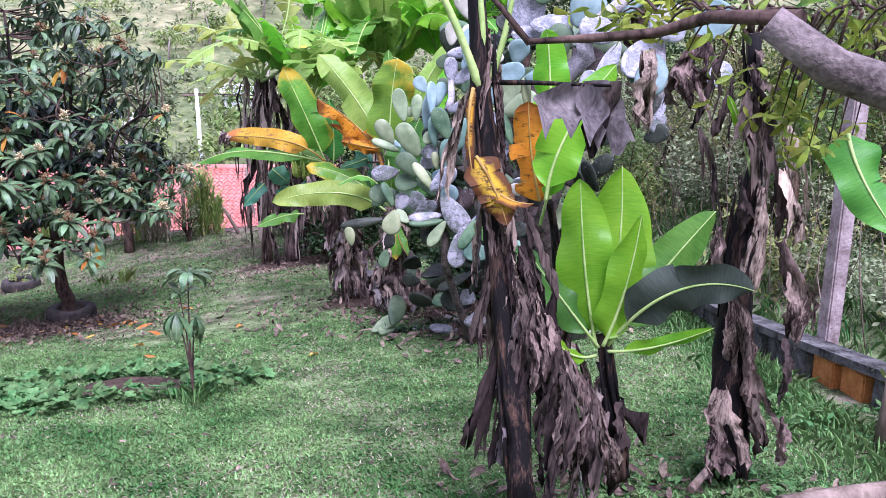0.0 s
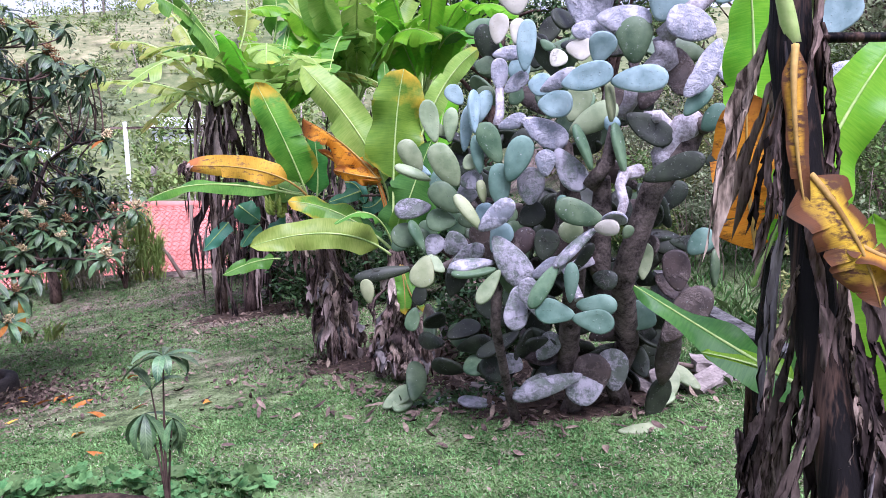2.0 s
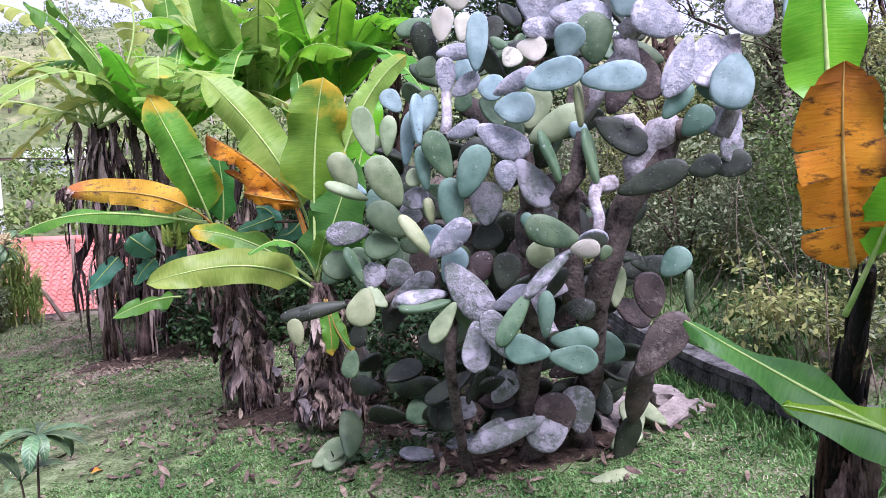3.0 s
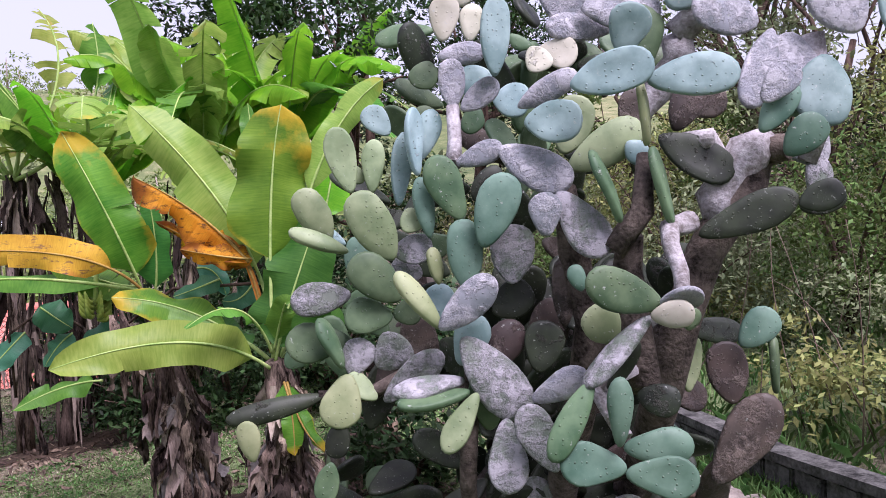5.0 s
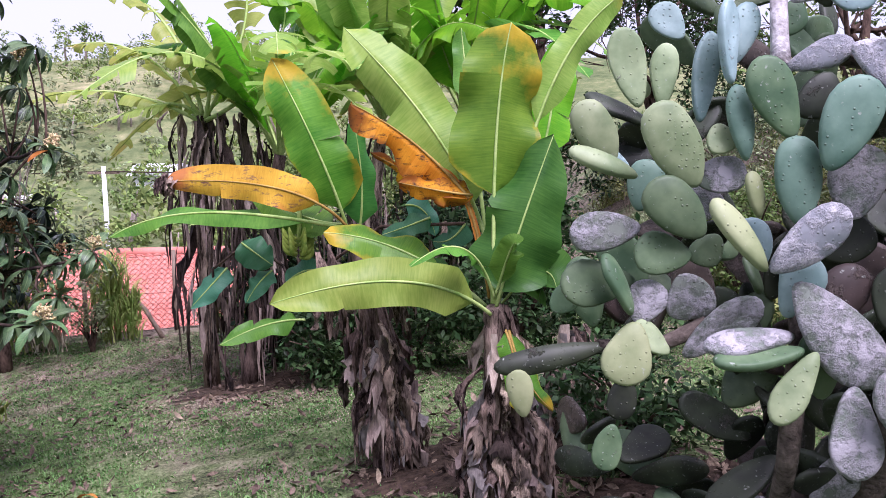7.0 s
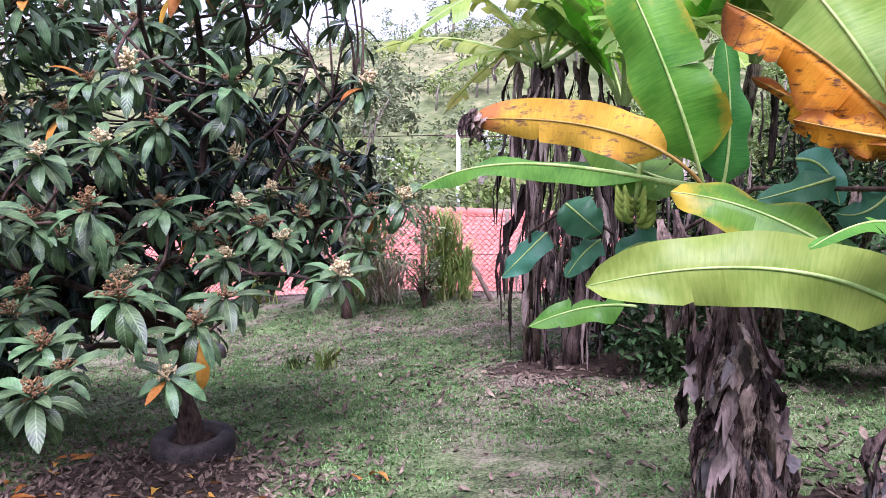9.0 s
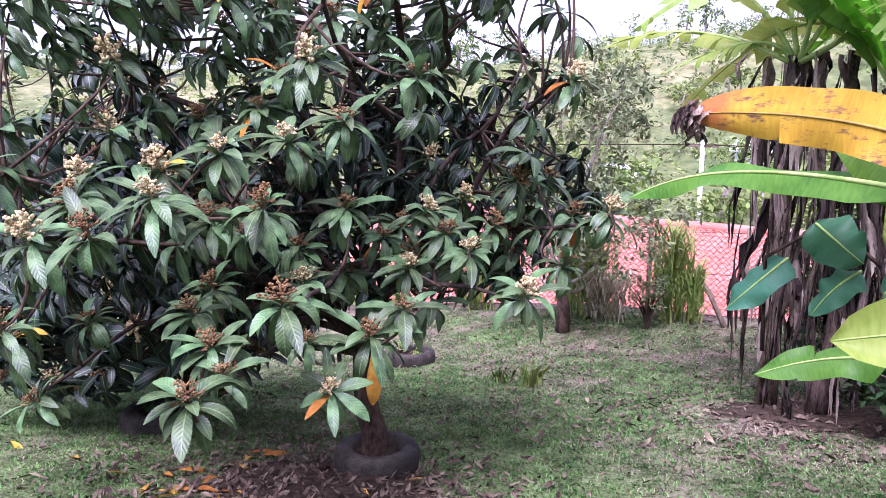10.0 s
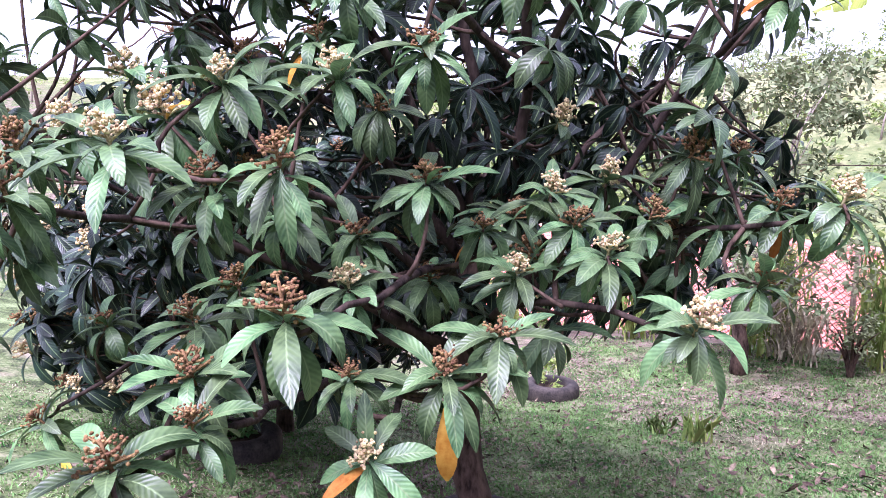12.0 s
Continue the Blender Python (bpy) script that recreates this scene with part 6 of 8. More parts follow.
for k in range(26):
    a, lv = k * 1.05, (k // 6) * 0.036
    o_ = Vector((math.cos(a), math.sin(a), 0))
    bm = bmesh.new()
    s0 = c0 + Vector((0, 0, 0.12 - lv)) + o_ * 0.02
    tube(bm, bend(s0, s0 + o_ * 0.06 + Vector((0, 0, 0.01)), s0 + o_ * 0.085 + Vector((0, 0, 0.085)), 5), [0.009, 0.017, 0.02, 0.02, 0.016, 0.006], 7)
    part("banana", bm, FRUIT, bunch)
settle(bunch, (-1.78, 9.72, 0.22))

vine = thing("climbing_vine", "climbing vine with broad blue-green leaves among the bananas", "vine")
rng = random.Random(4)
banana_blade(vine, (-2.37, 10.23, -0.06), (-2.49, 10.13, -0.19), (-2.64, 10.13, -0.35), 0.22, TEAL, rng, 0.0, 0.02, 0.25, 0)
banana_blade(vine, (-2.25, 10.23, 0.13), (-2.11, 10.10, 0.05), (-2.00, 10.08, -0.03), 0.28, TEAL, rng, 0.0, 0.02, 0.25, 0)
banana_blade(vine, (-2.02, 10.17, -0.08), (-2.12, 10.07, -0.17), (-2.21, 10.07, -0.31), 0.19, TEAL, rng, 0.0, 0.02, 0.25, 0)
banana_blade(vine, (-0.89, 9.06, 0.41), (-1.05, 9.07, 0.35), (-1.20, 9.09, 0.30), 0.16, TEAL, rng, 0.0, 0.02, 0.25, 0)
banana_blade(vine, (-0.67, 9.02, 0.37), (-0.77, 9.02, 0.27), (-0.88, 9.04, 0.26), 0.19, TEAL, rng, 0.0, 0.02, 0.25, 0)
banana_blade(vine, (-1.04, 9.19, 0.48), (-0.92, 9.17, 0.44), (-0.85, 9.14, 0.28), 0.17, TEAL, rng, 0.0, 0.02, 0.25, 0)
banana_blade(vine, (-1.88, 9.84, -0.12), (-1.70, 9.83, -0.03), (-1.54, 9.80, -0.12), 0.23, TEAL, rng, 0.0, 0.02, 0.25, 0)
bm = bmesh.new()
tube(bm, wobble([(-2.45, 10.18, -0.56), (-2.37, 10.22, -0.07), (-2.25, 10.23, 0.13), (-2.02, 10.17, -0.08), (-1.88, 9.84, -0.12), (-1.16, 9.19, 0.32), (-0.67, 9.02, 0.37)], random, 0.04), [0.012] * 7, 5)
part("tendril", bm, BARK, vine)
settle(vine, (-2.45, 10.18, height(-2.45, 10.18)))

# ---- near banana plants ----
rng = random.Random(6)
plant = thing("banana_plant", "dark old banana stem shrouded in grey and brown dead leaves", "banana plant", "near bananas")
banana_stem(plant, [(0.32, 2.82, -0.26), (0.28, 3.00, 0.28), (0.22, 3.12, 0.80), (0.16, 3.22, 1.41), (0.14, 3.27, 1.83)], [0.058, 0.050, 0.044, 0.042, 0.036], rng)
dry_leaf(plant, (0.27, 3.18, 0.84), 0.55, 0.10, rng, DRYDARK if rng.random() < 0.62 else None, out=(-0.0, -1, 0), reach=0.06)
dry_leaf(plant, (0.33, 3.14, 0.67), 0.60, 0.11, rng, DRYDARK if rng.random() < 0.62 else None, out=(0.1, -1, 0), reach=0.06)
dry_leaf(plant, (0.38, 3.09, 0.47), 0.55, 0.11, rng, DRYDARK if rng.random() < 0.62 else None, out=(0.3, -1, 0), reach=0.06)
dry_leaf(plant, (0.27, 3.08, 0.47), 0.60, 0.09, rng, DRYDARK if rng.random() < 0.62 else None, out=(-0.0, -1, 0), reach=0.06)
dry_leaf(plant, (0.46, 3.05, 0.28), 0.50, 0.11, rng, DRYDARK if rng.random() < 0.62 else None, out=(0.5, -1, 0), reach=0.06)
dry_leaf(plant, (0.34, 3.01, 0.35), 0.50, 0.12, rng, DRYDARK if rng.random() < 0.62 else None, out=(0.2, -1, 0), reach=0.06)
dry_leaf(plant, (0.53, 3.02, 0.15), 0.35, 0.12, rng, DRYDARK if rng.random() < 0.62 else None, out=(0.7, -1, 0), reach=0.06)
dry_leaf(plant, (0.41, 2.97, 0.17), 0.35, 0.12, rng, DRYDARK if rng.random() < 0.62 else None, out=(0.4, -1, 0), reach=0.06)
dry_leaf(plant, (0.26, 2.97, 0.17), 0.35, 0.07, rng, DRYDARK if rng.random() < 0.62 else None, out=(-0.0, -1, 0), reach=0.06)
dry_leaf(plant, (0.23, 3.11, 0.31), 0.50, 0.06, rng, DRYDARK if rng.random() < 0.62 else None, out=(-0.1, -1, 0), reach=0.06)
dry_leaf(plant, (0.37, 3.26, 0.74), 0.50, 0.10, rng, DRYDARK if rng.random() < 0.62 else None, out=(0.3, -1, 0), reach=0.06)
dry_leaf(plant, (0.48, 3.26, 0.52), 0.50, 0.10, rng, DRYDARK if rng.random() < 0.62 else None, out=(0.5, -1, 0), reach=0.06)
dry_leaf(plant, (0.53, 3.16, 0.29), 0.50, 0.10, rng, DRYDARK if rng.random() < 0.62 else None, out=(0.7, -1, 0), reach=0.06)
dry_leaf(plant, (0.57, 3.00, 0.06), 0.25, 0.12, rng, DRYDARK if rng.random() < 0.62 else None, out=(0.8, -1, 0), reach=0.06)
dry_leaf(plant, (0.67, 2.98, -0.01), 0.22, 0.12, rng, DRYDARK if rng.random() < 0.62 else None, out=(1.1, -1, 0), reach=0.06)
dry_leaf(plant, (0.33, 3.20, 0.93), 0.40, 0.07, rng, DRYDARK if rng.random() < 0.62 else None, out=(0.1, -1, 0), reach=0.06)
for k in range(64):
    s = rng.random()
    c0 = Vector((0.25, 3.12, 0.78)).lerp(Vector((0.62, 2.94, 0.03)), s) + Vector((rng.gauss(0, 0.03) - 0.1 * s * rng.random(), rng.gauss(0.02, 0.05), rng.gauss(0, 0.04)))
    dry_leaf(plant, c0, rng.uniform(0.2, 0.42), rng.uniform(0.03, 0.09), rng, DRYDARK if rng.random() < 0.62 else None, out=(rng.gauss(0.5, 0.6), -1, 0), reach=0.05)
for k in range(26):
    s = rng.random()
    c0 = Vector((0.24, 3.08, 0.62)).lerp(Vector((0.15, 3.24, 1.61)), s)
    a = rng.uniform(0, 6.28)
    dry_leaf(plant, c0 + Vector((math.cos(a), math.sin(a), 0)) * 0.05, rng.uniform(0.25, 0.55), rng.uniform(0.02, 0.06), rng, None, out=(math.cos(a), math.sin(a), 0), reach=0.02)
banana_blade(plant, (0.15, 3.20, 1.45), (0.14, 3.24, 1.70), (-0.03, 3.16, 1.82), 0.06, TIPPED, rng, 0.0, 0.7, 0.2, 0)
banana_blade(plant, (0.13, 3.06, 1.14), (0.2, 3.00, 1.02), (0.25, 2.97, 0.88), 0.17, CHARRED, rng, -0.2, 0.02, 0.3, 5, rib=RIBDRY, wave=0.06)
banana_blade(plant, (0.2, 3.03, 1.02), (0.26, 2.98, 0.98), (0.35, 2.95, 0.97), 0.08, CHARRED, rng, -0.9, 0.02, 0.3, 4, rib=RIBDRY, wave=0.08)
tube_bm = bmesh.new()
tube(tube_bm, [(0.19, 3.22, 1.42), (0.37, 3.17, 1.42), (0.66, 3.12, 1.41)], [0.012, 0.010, 0.006], 6)
part("dead_stalk", tube_bm, STEM, plant)
flap_leaf(plant, (0.53, 3.13, 1.42), 0.19, 0.24, rng, (-0.1, -1, 0), DRYPALE)
flap_leaf(plant, (0.60, 3.15, 1.43), 0.23, 0.2, rng, (0.2, -1, 0), DRYPALE)
flap_leaf(plant, (0.69, 3.13, 1.43), 0.27, 0.1, rng, (0.3, -1, 0), DRYDARK)
for low, top, r in (((0.16, 3.22, 1.38), (0.12, 3.22, 1.95), 0.013), ((0.16, 3.2, 1.36), (-0.06, 3.15, 1.86), 0.016), ((0.18, 3.24, 1.4), (0.28, 3.22, 1.8), 0.013)):
    bm = bmesh.new()
    tube(bm, bend(low, Vector(low).lerp(Vector(top), 0.5) + Vector((0.015, 0, 0)), top, 6), [r * 1.3, r * 1.2, r, r, r * 0.9, r * 0.8, r * 0.7], 7)
    part("leaf_stalk", bm, RIB, plant)
banana_blade(plant, (0.12, 3.14, 1.4), (0.1, 3.08, 1.24), (0.12, 3.04, 1.05), 0.05, CHARRED, rng, 0.4, 0.02, 0.5, 4, rib=RIBDRY)
settle(plant, (0.33, 2.83, -0.21))
plant = thing("banana_plant", "young banana sucker with fresh bright green leaves", "banana plant", "near bananas")
banana_stem(plant, [(0.85, 3.41, -0.46), (0.81, 3.41, -0.20), (0.74, 3.46, 0.26)], [0.05, 0.042, 0.024], rng)
banana_blade(plant, (0.72, 3.45, 0.2), (0.66, 3.48, 0.55), (0.64, 3.60, 0.97), 0.31, LIME, rng, -0.25, 0.12, 0.22, 0)
banana_blade(plant, (0.74, 3.47, 0.2), (0.83, 3.58, 0.58), (0.85, 3.68, 1.02), 0.38, LIME, rng, 0.15, 0.12, 0.15, 1)
banana_blade(plant, (0.74, 3.40, 0.22), (0.83, 3.40, 0.50), (0.89, 3.42, 0.84), 0.22, LIME, rng, 0.6, 0.1, 0.35, 0)
banana_blade(plant, (0.76, 3.45, 0.2), (1.00, 3.53, 0.50), (1.28, 3.59, 0.82), 0.27, GREEN, rng, 0.35, 0.2, 0.3, 2)
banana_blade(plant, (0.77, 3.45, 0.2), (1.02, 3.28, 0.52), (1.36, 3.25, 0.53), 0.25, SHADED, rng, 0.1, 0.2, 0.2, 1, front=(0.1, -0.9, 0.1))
banana_blade(plant, (0.73, 3.44, 0.2), (0.56, 3.45, 0.42), (0.41, 3.55, 0.62), 0.17, DEEP, rng, 0.2, 0.2, 0.4, 1)
banana_blade(plant, (0.77, 3.44, 0.18), (0.97, 3.34, 0.24), (1.2, 3.26, 0.36), 0.09, LIME, rng, 0.8, 0.2, 0.5, 0)
banana_blade(plant, (0.72, 3.44, 0.16), (0.58, 3.36, 0.2), (0.47, 3.32, 0.34), 0.07, LIME, rng, 0.0, 0.2, 0.5, 0)
for k in range(12):
    a = rng.uniform(0, 6.28)
    flap_leaf(plant, (0.79 + 0.05 * math.cos(a), 3.42 + 0.05 * math.sin(a), rng.uniform(-0.1, 0.14)), rng.uniform(0.15, 0.3), rng.uniform(0.05, 0.11), rng, (math.cos(a), math.sin(a), 0), rng.choice((FLAP, DRY, DRYDARK)))
settle(plant, (0.85, 3.41, -0.41))
plant = thing("banana_plant", "slim banana plant with bright lime leaves and a dead orange leaf", "banana plant", "near bananas")
banana_stem(plant, [(0.70, 4.20, -0.62), (0.68, 4.2, 0.1), (0.62, 4.1, 0.5), (0.55, 3.98, 0.8)], [0.05, 0.042, 0.035, 0.02], rng)
banana_blade(plant, (0.50, 3.97, 0.80), (0.45, 3.97, 1.05), (0.43, 3.97, 1.31), 0.24, BURNT, rng, 0.0, 0.02, 0.15, 5, rib=RIBDRY, wave=0.05, front=(-0.3, -1, 0.1))
banana_blade(plant, (0.50, 3.74, 0.84), (0.59, 3.75, 1.16), (0.83, 3.82, 1.49), 0.24, LIME, rng, 0.0, 0.12, 0.2, 1, front=(-0.3, -1, 0.1))
banana_blade(plant, (0.57, 4.11, 0.77), (0.57, 4.21, 1.35), (0.54, 4.23, 1.67), 0.22, LIME, rng, 0.0, 0.35, 0.2, 1, front=(-0.3, -1, 0.1))
banana_blade(plant, (0.51, 4.00, 0.67), (0.56, 3.93, 0.93), (0.63, 3.91, 1.15), 0.13, LIME, rng, 0.0, 0.3, 0.3, 0, front=(-0.3, -1, 0.1))
banana_blade(plant, (0.69, 3.80, 0.33), (0.50, 4.00, 0.43), (0.17, 4.20, 0.63), 0.20, DEEP, rng, 0.1, 0.05, 0.25, 1, front=(0.1, -0.75, 0.65))
banana_blade(plant, (0.69, 3.85, 0.32), (0.56, 3.94, 0.39), (0.36, 4.03, 0.43), 0.13, LIME, rng, -0.3, 0.05, 0.4, 0, front=(0.1, -0.75, 0.65))
for k in range(16):
    dry_leaf(plant, (0.66 + rng.gauss(0, 0.05), 4.15 + rng.gauss(0, 0.05), 0.45 - 0.7 * rng.random()), rng.uniform(0.25, 0.45), rng.uniform(0.05, 0.1), rng, reach=0.03)
settle(plant, (0.70, 4.20, height(0.70, 4.20)))
plant = thing("banana_plant", "withered banana stem hung with curled brown leaves beside the low wall", "banana plant", "near bananas")
banana_stem(plant, [(1.41, 3.48, -0.48), (1.43, 3.63, 0.11), (1.47, 3.72, 0.72), (1.51, 3.75, 1.05), (1.43, 3.73, 1.63)], [0.100, 0.085, 0.060, 0.035, 0.030], rng)
dry_leaf(plant, (1.35, 3.67, 0.73), 0.35, 0.12, rng, out=(-0.3, -1, 0), reach=0.05)
dry_leaf(plant, (1.40, 3.60, 0.42), 0.40, 0.16, rng, out=(-0.1, -1, 0), reach=0.05)
dry_leaf(plant, (1.46, 3.51, 0.07), 0.40, 0.18, rng, out=(0.1, -1, 0), reach=0.05)
dry_leaf(plant, (1.33, 3.44, -0.01), 0.35, 0.20, rng, out=(-0.3, -1, 0), reach=0.05)
dry_leaf(plant, (1.49, 3.48, -0.06), 0.30, 0.14, rng, out=(0.2, -1, 0), reach=0.05)
dry_leaf(plant, (1.48, 3.57, 0.94), 0.50, 0.10, rng, out=(0.4, -1, 0), reach=0.05)
dry_leaf(plant, (1.56, 3.51, 0.69), 0.50, 0.14, rng, out=(0.7, -1, 0), reach=0.05)
dry_leaf(plant, (1.61, 3.48, 0.56), 0.35, 0.16, rng, out=(0.9, -1, 0), reach=0.05)
dry_leaf(plant, (1.58, 3.40, 0.26), 0.30, 0.10, rng, out=(0.8, -1, 0), reach=0.05)
dry_leaf(plant, (1.60, 3.41, -0.14), 0.20, 0.12, rng, out=(0.7, -1, 0), reach=0.05)
dry_leaf(plant, (1.45, 3.71, 1.55), 0.50, 0.14, rng, out=(0.3, -1, 0), reach=0.05)
dry_leaf(plant, (1.54, 3.60, 1.28), 0.50, 0.12, rng, out=(0.7, -1, 0), reach=0.05)
dry_leaf(plant, (1.18, 3.63, 1.62), 0.30, 0.20, rng, out=(-0.6, -1, 0), reach=0.05)
dry_leaf(plant, (1.11, 3.61, 1.55), 0.30, 0.16, rng, out=(-0.9, -1, 0), reach=0.05)
dry_leaf(plant, (0.88, 3.41, 1.55), 0.35, 0.20, rng, out=(-1.6, -1, 0), reach=0.05)
dry_leaf(plant, (1.41, 3.52, 0.33), 0.40, 0.12, rng, out=(0.0, -1, 0), reach=0.05)
dry_leaf(plant, (1.57, 3.59, 1.02), 0.45, 0.12, rng, out=(0.8, -1, 0), reach=0.05)
dry_leaf(plant, (1.29, 3.40, -0.20), 0.20, 0.16, rng, out=(-0.5, -1, 0), reach=0.05)
for k in range(14):
    dry_leaf(plant, (1.44 + rng.gauss(0, 0.13), 3.69 + rng.gauss(0, 0.1), 1.45 + rng.uniform(-0.55, 0.2)), rng.uniform(0.25, 0.5), rng.uniform(0.05, 0.12), rng, DRYDARK, reach=0.05)
banana_blade(plant, (1.50, 3.70, 0.87), (1.43, 3.72, 1.14), (1.32, 3.67, 1.35), 0.05, LIME, rng, 0.0, 0.6, 0.2, 0)
banana_blade(plant, (1.51, 2.92, 1.24), (1.54, 2.83, 1.08), (1.64, 2.73, 0.89), 0.20, GREEN, rng, 0.1, 0.02, 0.3, 1)
settle(plant, (1.41, 3.49, -0.46))

# ---- lemon tree that overhangs the near bananas ----
lemon = thing("lemon_tree", "small lemon tree with a pale lichened limb and yellow-green leaves", "tree")
rng = random.Random(15)
bm = bmesh.new()
tube(bm, wobble([(2.20, 1.90, -0.30), (2.15, 1.90, 0.50), (1.90, 1.85, 1.10), (1.17, 2.01, 1.40), (1.00, 1.98, 1.48), (0.82, 2.03, 1.60)], rng, 0.01), [0.1, 0.085, 0.07, 0.06, 0.05, 0.042], 10)
part("trunk", bm, LICHEN, lemon)
bm = bmesh.new()
tube(bm, wobble([(0.92, 2.08, 1.61), (0.79, 2.40, 1.63), (0.68, 2.59, 1.60), (0.49, 2.64, 1.57), (0.29, 2.69, 1.56), (0.23, 2.81, 1.63)], rng, 0.01), [0.022, 0.02, 0.018, 0.015, 0.01, 0.006], 7)
tube(bm, [(0.29, 2.69, 1.56), (0.20, 2.71, 1.67), (0.12, 2.74, 1.76)], [0.012, 0.01, 0.006], 6)
part("limb", bm, BARK, lemon)

spots = []
for c, r, n in (((1.34, 2.95, 1.36), (0.16, 0.15, 0.12), 26), ((1.35, 2.70, 1.63), (0.22, 0.15, 0.10), 24), ((0.87, 2.81, 1.65), (0.25, 0.15, 0.08), 22), ((1.17, 3.07, 1.42), (0.20, 0.15, 0.12), 14), ((1.48, 3.11, 1.17), (0.12, 0.15, 0.08), 14), ((0.64, 2.92, 1.66), (0.20, 0.15, 0.06), 10)):
    for _ in range(n):
        spots.append((Vector(c) + Vector((rng.gauss(0, 0.6) * r[0], rng.gauss(0, 0.6) * r[1], rng.gauss(0, 0.6) * r[2])), Vector((rng.gauss(0, 0.7), rng.gauss(0, 0.7), rng.gauss(0.2, 0.6)))))
bm = bmesh.new()
for p, ax in spots[::3]:
    e = Vector((p.x * 0.9 + 0.1, p.y - 0.25, 1.66))
    tube(bm, bend(e, e.lerp(p, 0.5) + Vector((0, 0, 0.03)), p, 4), [0.006, 0.005, 0.004, 0.003, 0.002], 4)
tagged(part("twigs", bm, BARK, lemon), kind="stuff")
whorls_far(lemon, spots, rng, LEMON, "foliage", 0.3, (2, 5))
settle(lemon, (2.2, 1.9, height(2.2, 1.9)))

# ---- loquat tree in its tyre ----
def tyre(x, y, z, outer, tall, label):
    th = thing("tyre_planter", label, "tyre", "tyre planters", (x, y, z))
    bm = bmesh.new()
    N, M = 40, 14
    rings = []
    for i in range(N):
        a = 2 * math.pi * i / N
        rings.append([])
        for j in range(M):
            b = 2 * math.pi * j / M
            r = outer * 0.76 + outer * 0.24 * math.copysign(abs(math.cos(b)) ** 0.7, math.cos(b))
            h = tall * 0.5 + tall * 0.5 * math.copysign(abs(math.sin(b)) ** 0.7, math.sin(b))
            if abs(math.cos(b)) > 0.9 and math.cos(b) > 0 and i % 2:
                r -= 0.006
            rings[-1].append(bm.verts.new((r * math.cos(a), r * math.sin(a), h)))
    for i in range(N):
        for j in range(M):
            f = bm.faces.new((rings[i][j], rings[(i + 1) % N][j], rings[(i + 1) % N][(j + 1) % M], rings[i][(j + 1) % M]))
            f.smooth = True
    part("tyre", bm, RUBBER, th)
    bm = bmesh.new()
    bmesh.ops.create_circle(bm, cap_ends=True, radius=outer * 0.7, segments=24, matrix=Matrix.Translation((0, 0, tall * 0.7)))
    bmesh.ops.solidify(bm, geom=bm.faces[:], thickness=0.05)
    part("soil", bm, SOIL, th, "dark soil and leaf litter inside the tyre")
    return th


